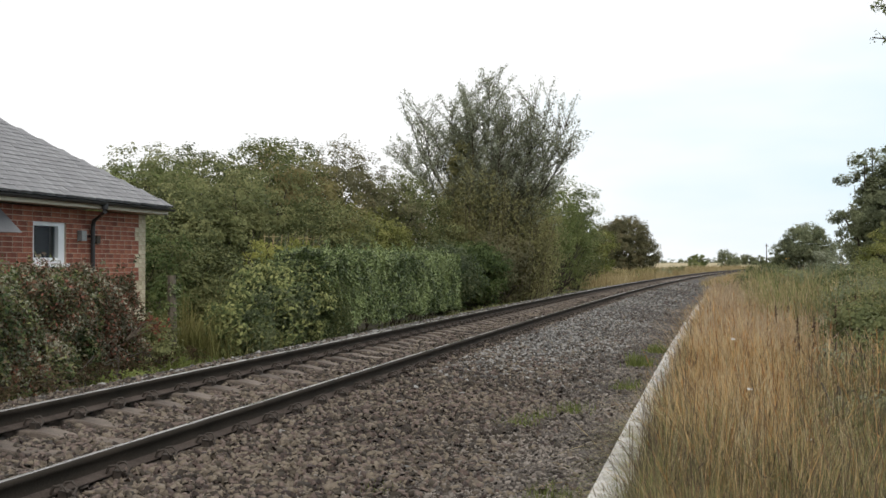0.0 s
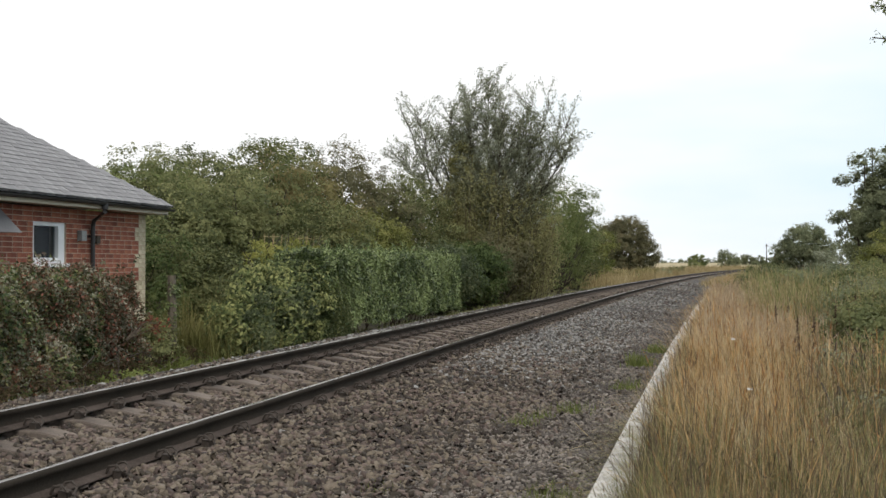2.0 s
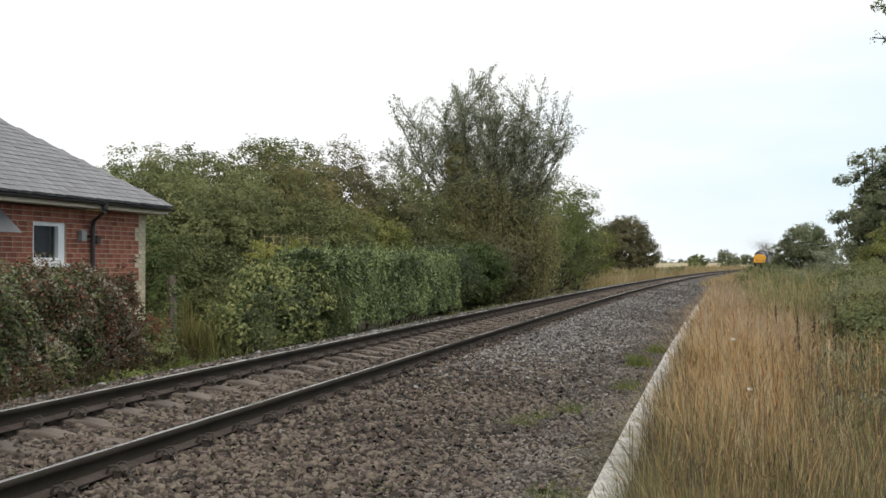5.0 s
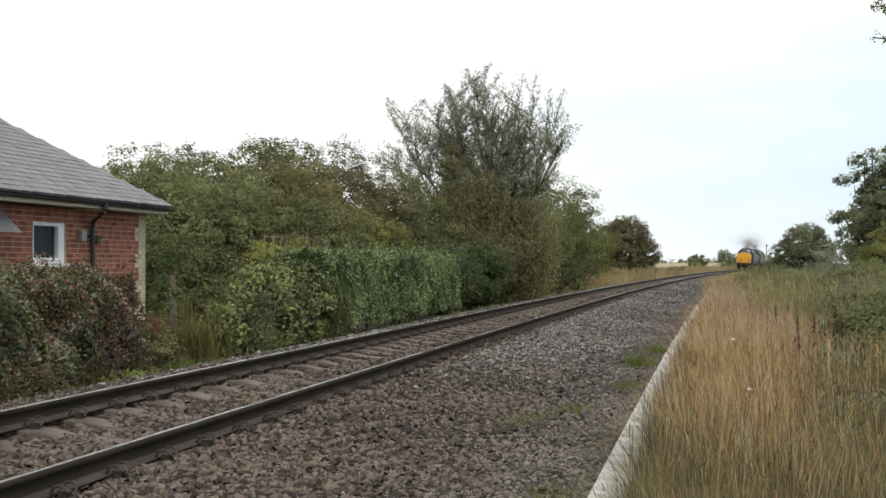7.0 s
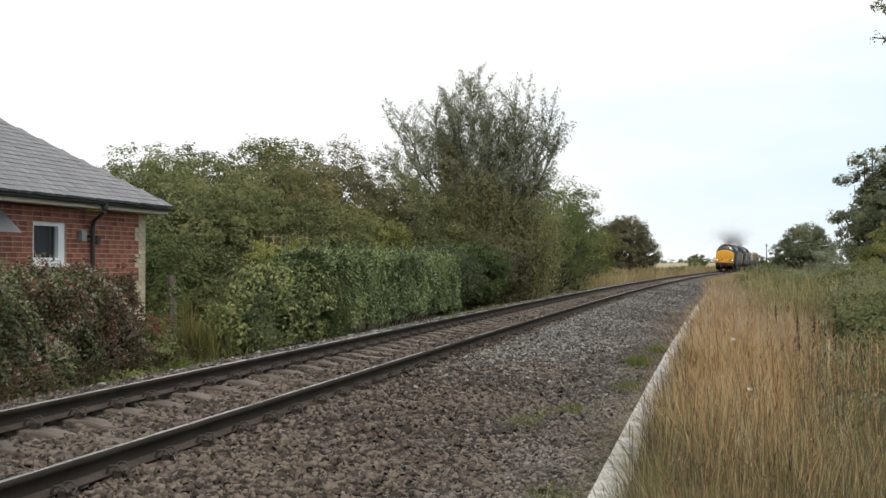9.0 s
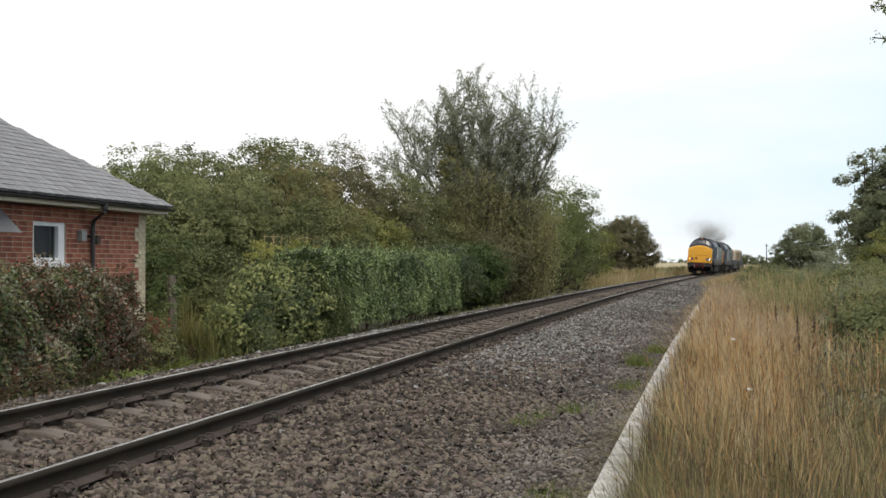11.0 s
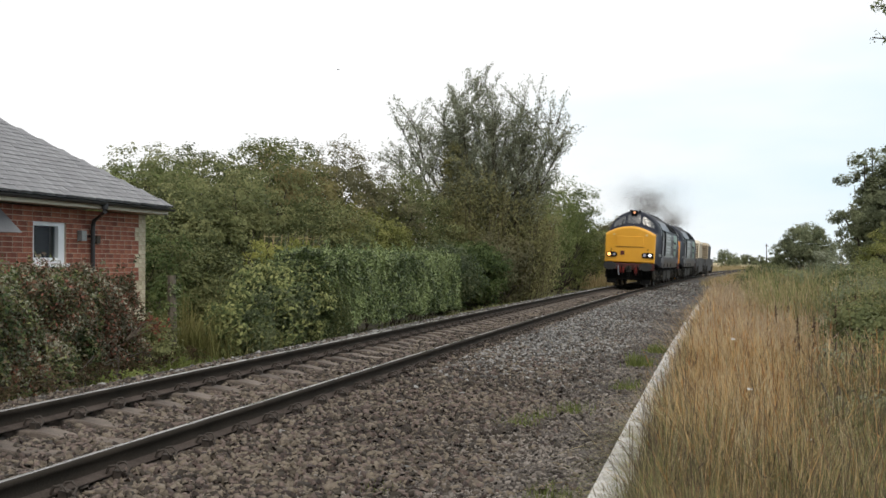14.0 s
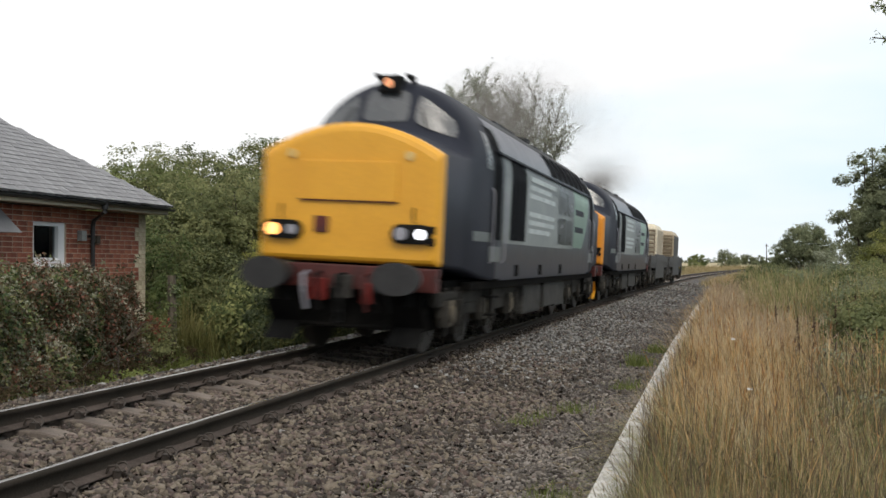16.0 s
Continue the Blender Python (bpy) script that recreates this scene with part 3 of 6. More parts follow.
    ring = [(math.cos(math.pi * i / n) * 0.042, -math.sin(math.pi * i / n) * 0.042) for i in range(n + 1)]
    ring += [(x * 0.9, z * 0.9) for x, z in ring[::-1]]
    g0 = [bm.verts.new((o + 0.025 + x, a, EAVE_Z - 0.012 + z)) for x, z in ring]
    g1 = [bm.verts.new((o + 0.025 + x, b + 0.05, EAVE_Z - 0.012 + z)) for x, z in ring]
    for i in range(len(ring)):
        j = (i + 1) % len(ring)
        bm.faces.new((g0[i], g0[j], g1[j], g1[i]))
    bm.faces.new(g0)
    bm.faces.new(g1[::-1])
    part("gutter", bm, M_BLACK, h, "black plastic gutter")
    # rainwater pipe with its swan neck
    py = 14.71
    bm = bmesh.new()
    tube(bm, [(o + 0.02, py - 0.15, EAVE_Z - 0.05), (o + 0.02, py - 0.15, EAVE_Z - 0.15), (0.09, py + 0.01, EAVE_Z - 0.28), (0.06, py + 0.03, EAVE_Z - 0.36), (0.06, py + 0.03, G)], [0.036] * 5, 10)
    for z in (0.1, 1.0, 1.62):
        box(bm, 0.0, 0.06, py - 0.03, py + 0.09, z, z + 0.03)
    cyl(bm, o + 0.02, py - 0.15, EAVE_Z - 0.06, 0.05, 0.1, "z", 12)
    part("downpipe", bm, M_BLACK, h, "black plastic rainwater pipe")
    part("meter_box", boxed(0.0, 0.09, 14.40, 14.53, 1.56, 1.72, 0.01), M_GREYBOX, h, "small grey meter box")
    part("wall_vent", boxed(0.0, 0.05, 14.88, 14.98, 1.53, 1.65, 0.01), M_BARK, h, "small brown wall vent")
    # window: frame, opening sash, glass, sill
    w = part("window", boxed(-0.11, -0.09, WIN_Y0, WIN_Y1, WIN_Z0, WIN_Z1), M_GLASS, h, "small white-framed casement window")
    fr = 0.06
    bm = bmesh.new()
    box(bm, -0.14, -0.03, WIN_Y0, WIN_Y0 + fr, WIN_Z0, WIN_Z1, 0.006)
    box(bm, -0.14, -0.03, WIN_Y1 - fr * 2.6, WIN_Y1, WIN_Z0, WIN_Z1, 0.006)
    box(bm, -0.14, -0.03, WIN_Y0 + fr, WIN_Y1 - fr * 2.6, WIN_Z0, WIN_Z0 + fr * 1.5, 0.006)
    box(bm, -0.14, -0.03, WIN_Y0 + fr, WIN_Y1 - fr * 2.6, WIN_Z1 - fr * 1.4, WIN_Z1, 0.006)
    part("window_frame", bm, M_UPVC, w, "white plastic window frame")
    part("window_sill", boxed(-0.1, 0.05, WIN_Y0 - 0.03, WIN_Y1 + 0.03, WIN_Z0 - 0.05, WIN_Z0, 0.008), M_UPVC, w)
    # the room behind the glass, its dimness put into near-black walls
    bm = boxed(-2.5, -0.301, WIN_Y0 - 1.0, WIN_Y1 + 1.0, 0.0, WALL_TOP - 0.06)
    for f in list(bm.faces):
        if f.normal.x > 0.9:
            bm.faces.remove(f)
    part("room", bm, M_ROOM, h)
    # hipped canopy over the door further along
    bm = bmesh.new()
    c0, c1, out, zc, zt = 9.0, 12.48, 0.42, 1.63, 2.03
    v = [bm.verts.new(c) for c in ((0, c0, zc), (out, c0, zc), (out, c1, zc), (0, c1, zc), (0, c0, zt), (0, c1, zt))]
    for f in ((1, 2, 5, 4), (2, 3, 5), (0, 1, 4), (3, 2, 1, 0), (0, 4, 5, 3)):
        bm.faces.new([v[i] for i in f])
    part("door_canopy", bm, M_LEAD, h, "grey lean-to canopy over the entrance")
    return h, wall


HOUSE, HOUSE_WALL = build_house()


def lay_bricks():
    """Stretcher bond, the corner dressed with cream blocks that alternate long and short."""
    brick = bm_mesh("brick", boxed(-0.10, 0.0, -0.106, 0.106, 0.006, 0.069, 0.004), M_BRICK)
    quoin = bm_mesh("quoin_block", boxed(-0.10, 0.004, -0.107, 0.107, 0.004, 0.071, 0.004), M_QUOIN)

    def lay(name, mesh, y0, y1, z):
        """One brick cut to the length from y0 to y1."""
        if y1 - y0 > 0.03:
            m = pose(random.uniform(-0.002, 0.002), (y0 + y1) / 2, z) @ Matrix.Diagonal((1, (y1 - y0) / 0.214, 1, 1))
            part(name, mesh, None, HOUSE_WALL, m=m)
    for c in range(27):
        z = 0.02 + 0.075 * c
        y = HOUSE_Y1
        corner = HOUSE_Y1 - (0.34 if (c // 3) % 2 else 0.21)
        step = 0.107 if c % 2 else 0.214
        while y > 11.4:
            lo = y - step
            if y > corner + 0.03:
                lo = max(lo, corner)
                lay("quoin_block", quoin, lo, y, z)
            elif z > WIN_Z0 - 0.06 and z < WIN_Z1 - 0.04 and lo < WIN_Y1 and y > WIN_Y0:
                lay("brick", brick, WIN_Y1 + 0.004, y, z)
                lay("brick", brick, lo, WIN_Y0 - 0.004, z)
            else:
                lay("brick", brick, lo, y, z)
            y = lo - 0.011
            step = 0.214


# ---------------------------------------------------------------- hedges, bushes and trees
def add_hedges():
    hedge_box("hedge", "overgrown green and brown hedge in front of the house", 7.6, 12.9, -7.82, 1.0, 1.50, M_L_MIXED, 62000, 0.052, 11, 0.22, shoots=60, deep=0.13)
    hedge_box("hedge", "russet and dull green hedge end by the house", 10.7, 13.95, -7.83, 0.95, 1.46, M_L_RED, 42000, 0.05, 17, 0.22, shoots=50, deep=0.13)
    bush("weed_bank", "low brown weeds and dead leaves at the foot of the hedge", (-7.75, 11.6, G - 0.02),
         [(0, dy, 0.1, 0.4, 0.5, 0.28) for dy in (-3.2, -2.3, -1.4, -0.5, 0.4, 1.3, 2.2, 3.1)],
         M_L_LITTER, 420, 9000, 0.05, 0.12, 18, "weeds", 0.008, 40, floor=0.02, stem_reach=1.2)
    bush("weed_bank", "fresh green weeds by the ballast", (-7.32, 12.9, G - 0.02),
         [(0, dy, 0.05, 0.25, 0.4, 0.2) for dy in (-0.6, 0.1, 0.8)], M_WEED, 90, 2200, 0.05, 0.09, 27, "weeds", 0.006, 14, floor=0.02)
    sprig = thing("hedge_sprig", "arching shoots with bright red leaves at the hedge end", "hedge", m=pose(-7.75, 13.42, G + 0.60))
    rng = np.random.default_rng(28)
    bm, pts = bmesh.new(), []
    for k in range(7):
        e = Vector((0.12 * rng.normal(), 0.25 + 0.38 * rng.random(), 0.05 + 0.22 * rng.random()))
        tube(bm, [(0, -0.3, 0.0), tuple(e * 0.5 + Vector((0, 0, 0.12))), tuple(e)], [0.008, 0.006, 0.003], 4)
        pts += [np.array(e * (0.55 + 0.5 * rng.random())) + rng.normal(size=3) * 0.05 for _ in range(24)]
    part("stem", bm, M_TWIG, sprig)
    v, f = leaf_quads(np.array(pts), 0.06, rng, 0.3, 0.5)
    part("leaves", quick("leaves", v, f, M_L_SCARLET), None, sprig)
    hedge_box("hedge", "dense clipped laurel hedge beside the railway", 18.6, 30.6, -6.98, 1.3, 1.90, M_L_HEDGE, 118000, 0.068, 12, 0.08, 0.35, shoots=90, deep=0.11, hang=1.3)
    bush("bramble", "sprawling yellow-green bramble and ivy over the hedge end", (-7.55, 18.6, G),
         [(0, -2.3, 0.52, 0.42, 0.6, 0.60), (0.05, -1.4, 0.72, 0.55, 0.8, 0.82), (0.05, -0.3, 0.80, 0.7, 0.9, 0.86), (0.05, 0.5, 0.80, 0.65, 0.75, 0.82), (-0.2, 1.9, 1.28, 0.55, 0.9, 0.32), (-0.2, 0.4, 1.14, 0.5, 1.2, 0.32)],
         M_L_BRAMBLE, 330, 26000, 0.075, 0.21, 13, "bramble", 0.012, 46, floor=0.03, bark=M_TWIG, stem_reach=1.06, shell=0.9)
    # dark core: the shade inside the bramble, put in as darker leaves
    bush("bramble", "inner bramble mass in dark leaves for the shade within", (-7.6, 18.5, G),
         [(0, -2.2, 0.4, 0.32, 0.5, 0.45), (0, -1.3, 0.6, 0.42, 0.7, 0.62), (0, -0.3, 0.7, 0.52, 0.8, 0.72), (0, 0.7, 0.75, 0.5, 0.7, 0.72)],
         M_L_IVY, 300, 11000, 0.075, 0.16, 29, "bramble", 0.012, 12, floor=0.03, shell=0.6)
    # front ivy; the clump at y 1.5 stands in for the shaded gap before the laurel
    bush("bramble", "dark ivy down the bramble front, one clump standing in for a shaded gap", (-7.15, 18.3, G),
         [(0.0, -2.1, 0.6, 0.22, 0.25, 0.55), (-0.05, -1.2, 0.95, 0.25, 0.25, 0.35), (0.1, -0.1, 0.4, 0.2, 0.4, 0.3), (0.05, 1.5, 0.7, 0.3, 0.42, 0.65), (0.05, -0.7, 0.85, 0.28, 0.5, 0.4), (0.12, 0.6, 0.7, 0.22, 0.3, 0.45)],
         M_L_IVY, 260, 10500, 0.06, 0.14, 14, "bramble", 0.012, 12, floor=0.03)
    for i, (x, y, h, r) in enumerate(((-10.8, 21.0, 2.3, 1.0), (-9.9, 20.8, 2.0, 0.9), (-11.4, 20.2, 2.6, 1.0))):
        bush("shrub", "straggling green shrub behind the post", (x, y, G), [(0, 0, h * 0.45, r, r, h * 0.5), (0.4, -0.3, h * 0.3, r * 0.7, r * 0.7, h * 0.35), (-0.4, 0.2, h * 0.7, r * 0.5, r * 0.5, h * 0.3)], (M_L_OLIVE, M_L_SHADY, M_L_DEEP)[i], 160, 7000, 0.075, 0.2, 340 + i, "shrub", 0.015, 14, floor=0.02, group="shrubs behind the post")
    bush("vine", "bright yellow-green shoots climbing over the hedge", (-8.0, 18.87, G), [(-0.05, dy, 1.78 + 0.12 * math.sin(dy * 5), 0.3, 0.32, 0.34) for dy in (-0.7, 0.0, 0.7, 1.4, 2.1)], M_L_LIME, 70, 1700, 0.065, 0.10, 19, "vine", 0.007, 30, floor=0.6, stem_reach=1.14)
    bush("shrub", "young green shrub with a few red leaves by the post", (-8.05, 15.2, G), [(0.05, -0.75, 0.4, 0.3, 0.35, 0.5), (0.1, -1.3, 0.4, 0.4, 0.4, 0.5), (0.25, -0.3, 0.15, 0.25, 0.3, 0.2)], M_L_SHADY, 130, 5000, 0.05, 0.12, 15, "shrub", 0.012, 8, floor=0.02)
    bm = bmesh.new()
    tube(bm, [(0, 0, -0.3), (0.01, 0, 0.6), (-0.01, 0.01, 1.47)], [0.072, 0.07, 0.064], 8)
    post = thing("fence_post", "weathered grey wooden post with ivy", "post", m=pose(-7.92, 14.72, G))
    part("post", bm, M_POST, post)
    v, f = foliage([(0.03, 0, 1.1, 0.09, 0.09, 0.32)], 30, 500, 0.045, 0.05, 16, floor=0.3)[0]
    part("ivy", quick("ivy", v, f, M_L_HEDGE), None, post)
    # rough trellis top behind the bramble
    for y in (19.5, 21.3):
        f = thing("trellis", "broken brown wooden trellis above the bramble", "trellis", m=pose(-8.35, y, G + 0.16))
        for k in range(4):
            bm = bmesh.new()
            tube(bm, [(0, -0.3 + k * 0.2, 0.9), (0, -0.15 + k * 0.2 + (0.14 if k % 2 else -0.14), 2.08)], [0.008, 0.007], 4)
            part("lath", bm, M_TRELLIS, f)
        bm = bmesh.new()
        tube(bm, [(0, -0.36, 2.02), (0, 0.42, 2.03)], [0.009, 0.009], 4)
        part("rail_bar", bm, M_TRELLIS, f)


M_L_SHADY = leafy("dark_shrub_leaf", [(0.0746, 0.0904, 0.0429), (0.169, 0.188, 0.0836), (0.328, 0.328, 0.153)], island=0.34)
M_L_DEEP = leafy("evergreen_leaf", [(0.040, 0.062, 0.026), (0.092, 0.128, 0.046), (0.175, 0.21, 0.085)], island=0.3)
M_L_LITTER = leafy("dead_leaves", [(0.045, 0.042, 0.022), (0.10, 0.075, 0.045), (0.17, 0.11, 0.075), (0.10, 0.12, 0.05)], scale=3.0, island=0.4)
M_L_SCARLET = leafy("scarlet_leaf", [(0.12, 0.09, 0.05), (0.22, 0.075, 0.05), (0.36, 0.11, 0.075)], island=0.5)
M_L_LIME = leafy("lime_leaf", [(0.17, 0.185, 0.05), (0.28, 0.285, 0.085), (0.42, 0.395, 0.15)])
M_POST = mat("weathered_post", [(0.085, 0.07, 0.052), (0.16, 0.135, 0.10)], rough=0.95, scale=4, fine=30, stretch=(1, 1, 0.2), bump=0.6)
M_TRELLIS = mat("brown_lath", [(0.27, 0.20, 0.10), (0.40, 0.31, 0.16)], rough=0.9)


def crown_blobs(h, r, rng, n=7):
    """An uneven crown: one main mass and several lobes of different size."""
    out = [(0, 0, h * 0.48, r * 0.9, r * 0.9, h * 0.44)]
    for i in range(n):
        a = 2 * math.pi * i / n + rng.uniform(-0.4, 0.4)
        q = rng.uniform(0.35, 0.75)
        z = rng.uniform(0.3, 0.82)
        out.append((math.cos(a) * r * q, math.sin(a) * r * q, h * z, r * rng.uniform(0.35, 0.6), r * rng.uniform(0.35, 0.6), h * min(rng.uniform(0.14, 0.26), 1.0 - z)))
    return out


def add_trees():
    rng = random.Random(5)
    olive, dark, brown = ("bushy hedgerow tree with olive and yellow autumn leaves", "dark green bushy hedgerow tree", "hedgerow tree with thin browning leaves")
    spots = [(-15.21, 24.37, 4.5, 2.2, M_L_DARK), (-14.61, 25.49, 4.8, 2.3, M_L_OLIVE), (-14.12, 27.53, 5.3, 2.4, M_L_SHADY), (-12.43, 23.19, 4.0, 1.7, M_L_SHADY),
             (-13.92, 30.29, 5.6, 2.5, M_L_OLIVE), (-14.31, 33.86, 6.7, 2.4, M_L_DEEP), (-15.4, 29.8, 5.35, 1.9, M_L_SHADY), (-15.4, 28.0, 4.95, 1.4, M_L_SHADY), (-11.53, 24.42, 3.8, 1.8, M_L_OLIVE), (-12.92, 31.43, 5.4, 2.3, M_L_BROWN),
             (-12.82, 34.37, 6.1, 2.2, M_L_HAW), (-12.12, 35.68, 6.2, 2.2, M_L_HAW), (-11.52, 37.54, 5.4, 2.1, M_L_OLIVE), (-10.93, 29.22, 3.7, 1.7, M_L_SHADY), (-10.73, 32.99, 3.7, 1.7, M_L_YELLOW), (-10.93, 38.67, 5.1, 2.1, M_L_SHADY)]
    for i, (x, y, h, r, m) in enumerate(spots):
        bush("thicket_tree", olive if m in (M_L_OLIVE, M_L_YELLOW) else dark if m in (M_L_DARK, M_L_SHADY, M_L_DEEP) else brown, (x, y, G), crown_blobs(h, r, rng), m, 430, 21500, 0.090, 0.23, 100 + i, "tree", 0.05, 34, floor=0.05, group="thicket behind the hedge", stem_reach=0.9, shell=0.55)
    low = [(-8.24, 33.17, 2.3, 1.1, M_L_IVY), (-8.04, 36.85, 2.6, 1.2, M_L_DEEP), (-7.84, 40.53, 2.9, 1.3, M_L_HAW), (-7.84, 44.66, 4.0, 1.6, M_L_BROWN), (-7.74, 49.89, 5.8, 2.0, M_L_DARK),
           (-7.63, 56.5, 5.9, 2.2, M_L_DARK), (-7.83, 65.76, 5.1, 2.0, M_L_OLIVE), (-8.32, 77.67, 4.1, 2.0, M_L_YELLOW), (-8.53, 60.69, 5.5, 2.1, M_L_OLIVE)]
    for i, (x, y, h, r, m) in enumerate(low):
        bush("lineside_bush", "leafy green lineside bush reaching the ground" if m not in (M_L_BROWN, M_L_HAW) else "browning lineside bush reaching the ground", (x, y, G), crown_blobs(h, r, rng, 8), m, 400, 12500 if y < 48 else 20000, 0.11, 0.27, 200 + i, "bush", 0.045, 26, floor=0.05, group="lineside bushes", stem_reach=1.03, shell=0.68)
    for i, (x, y, h, r, m) in enumerate(((-6.9, 86, 1.2, 1.0, M_L_BROWN), (-6.5, 94, 1.0, 1.1, M_L_SHADY), (-5.7, 104, 1.4, 1.2, M_L_BROWN), (-4.7, 117, 1.1, 1.3, M_L_OAK), (-3.6, 131, 1.3, 1.2, M_L_SHADY))):
        bush("scrub", "low brown-green scrub in the lineside grass", (x, y, G), crown_blobs(h, r, rng, 6), m, 60, 1800, 0.13, 0.25, 240 + i, "bush", 0.02, 8, floor=0.02, group="low scrub by the line", stem_reach=1.05)
    bush("hawthorn", "rounded dark hawthorn bush standing alone", (-8.89, 119.86, G), [(0, 0, 3.4, 3.1, 3.0, 3.0), (0.5, 0, 4.7, 2.3, 2.2, 2.2), (-1.2, 0, 3.7, 2.4, 2.2, 2.3), (1.9, 0, 2.5, 2.0, 1.8, 2.1), (-2.3, 0, 2.4, 1.6, 1.5, 1.8)], M_L_HAW, 900, 56000, 0.18, 0.36, 301, "tree", 0.09, 16, floor=0.1, shell=0.55, stem_reach=0.8)
    bush("field_bush", "small dark bush at the field edge", (-1.67, 215.57, G), [(0, 0, 1.6, 1.8, 1.6, 1.7), (-0.9, 0, 2.1, 0.9, 0.9, 1.2), (1.1, 0, 2.0, 0.8, 0.8, 1.0)], M_L_DARK, 110, 4500, 0.24, 0.3, 302, "bush", 0.06, 10)
    bush("field_tree", "dark hedgerow tree beyond the bend", (5.34, 312.2, G), [(0, 0, 2.6, 2.2, 2.0, 2.8), (1.8, 0, 2.2, 2.2, 1.8, 2.2), (-1.0, 0, 3.6, 1.3, 1.3, 1.6)], M_L_OAK, 170, 6500, 0.32, 0.45, 303, "tree", 0.08, 12)
    bush("oak", "dark spreading oak behind the platform grass", (16.23, 192.41, G), [(0, 0, 5.0, 3.8, 3.8, 3.3), (-2.6, 0, 3.2, 2.6, 2.6, 2.6), (2.6, 0, 4.0, 2.6, 2.6, 3.0), (0.6, 0, 6.6, 2.6, 2.6, 1.9), (-3.4, 0, 1.8, 1.6, 1.6, 1.6), (-1.4, 0, 6.0, 1.6, 1.6, 1.6), (2.9, 0, 2.0, 2.2, 2.0, 2.0)], M_L_OAK, 620, 26000, 0.33, 0.55, 304, "tree", 0.15, 20, shell=0.45)
    bush("oak", "tall dark oak with an open crown and a reaching bough", (9.49, 62.31, G),
         [(0.5, 0, 4.6, 1.7, 2.0, 1.9), (-0.6, -0.3, 3.9, 1.2, 1.1, 1.0), (-1.7, -0.2, 3.95, 0.8, 0.6, 0.55), (-2.35, 0, 4.25, 0.5, 0.4, 0.28), (-1.5, 0, 3.0, 0.95, 0.9, 0.8), (1.9, 0, 5.6, 2.0, 2.2, 2.6), (0.0, 0, 2.0, 1.9, 2.0, 1.8),
          (0.2, 0, 7.3, 1.1, 1.0, 0.9), (-0.9, 0, 7.2, 0.85, 0.7, 0.6), (-0.5, 0, 6.35, 0.5, 0.5, 0.28), (-1.5, 0, 6.35, 0.4, 0.35, 0.2), (-2.25, 0, 6.2, 0.5, 0.35, 0.22), (-0.75, 0, 5.3, 0.8, 0.5, 0.6), (-0.6, 0, 5.9, 0.6, 0.5, 0.4), (-0.1, 0, 5.8, 0.9, 0.8, 0.8), (-1.1, 0, 4.75, 0.6, 0.5, 0.5)],
         M_L_OAK, 900, 60000, 0.15, 0.27, 305, "tree", 0.12, 60, stem_reach=1.0, shell=0.45)
    bush("elder_bush", "yellow-green bush under the oak", (8.7, 54.5, G), [(0, 0, 1.8, 1.5, 1.4, 1.9), (1.6, 0, 2.4, 1.6, 1.4, 2.4), (-0.9, 0, 1.2, 1.0, 1.0, 1.3)], M_L_YELLOW, 300, 19000, 0.11, 0.26, 306, "bush", 0.05, 14)
    bush("hedgerow_tree", "grey-green bushy tree beyond the platform", (11.44, 97.63, G), [(0, 0, 1.5, 2.4, 2.0, 1.7), (-1.6, 0, 1.2, 1.4, 1.4, 1.4), (1.8, 0, 2.0, 1.6, 1.6, 1.8)], M_L_WILLOW, 180, 9000, 0.16, 0.3, 308, "tree", 0.05, 10)
    bush("hedgerow_tree", "grey-green tree far behind the brambles", (24.02, 244.1, G), [(0, 0, 2.2, 4.5, 3, 2.4), (3, 0, 3.0, 3, 3, 2.6)], M_L_WILLOW, 150, 6000, 0.35, 0.5, 307, "tree", 0.08, 8)
    # low brambles on the platform side
    right = [(1.91, 43.2, 1.08, 0.82), (3.01, 37.74, 1.16, 1.0), (3.31, 48.76, 1.1, 1.32), (4.0, 32.27, 1.32, 1.25), (4.6, 42.39, 1.45, 1.35), (4.29, 26.32, 1.02, 1.03), (5.79, 35.09, 1.15, 1.31), (5.01, 56.17, 1.23, 1.87), (7.39, 49.84, 1.54, 1.83), (3.42, 66.2, 1.52, 1.43), (7.2, 64.51, 1.36, 1.85), (2.75, 20.6, 0.95, 0.75), (2.5, 17.4, 0.80, 0.55), (3.5, 24.2, 1.1, 0.9), (2.2, 15.5, 0.78, 0.5), (3.0, 18.6, 1.0, 0.75), (2.5, 19.6, 0.95, 0.6)]
    for i, (x, y, h, r) in enumerate(right):
        bush("bramble", "low tangled green bramble in the dry grass", (x, y, -0.24), crown_blobs(h, r, rng, 8), (M_L_SHADY, M_L_OAK, M_L_OLIVE)[i % 3], 200, 7500, 0.075, 0.2, 400 + i, "bramble", 0.02, 16, floor=0.02, group="brambles on the platform", stem_reach=1.08)
    for i, (x, y, h, r) in enumerate(((1.62, 25.13, 0.85, 0.7), (2.17, 23.21, 0.9, 0.8), (3.11, 25.50, 1.0, 0.9), (3.37, 22.47, 1.05, 0.8), (1.40, 31.26, 0.9, 0.8), (3.19, 29.64, 1.0, 0.9), (2.29, 16.02, 0.75, 0.6), (1.91, 16.96, 0.65, 0.6), (1.12, 37.37, 0.95, 0.7), (1.42, 11.69, 0.55, 0.45), (2.05, 13.90, 0.7, 0.6), (1.28, 9.07, 0.4, 0.35), (1.55, 15.84, 0.6, 0.6), (2.52, 19.17, 0.85, 0.8), (1.63, 10.71, 0.6, 0.5), (1.76, 21.04, 0.75, 0.8))):
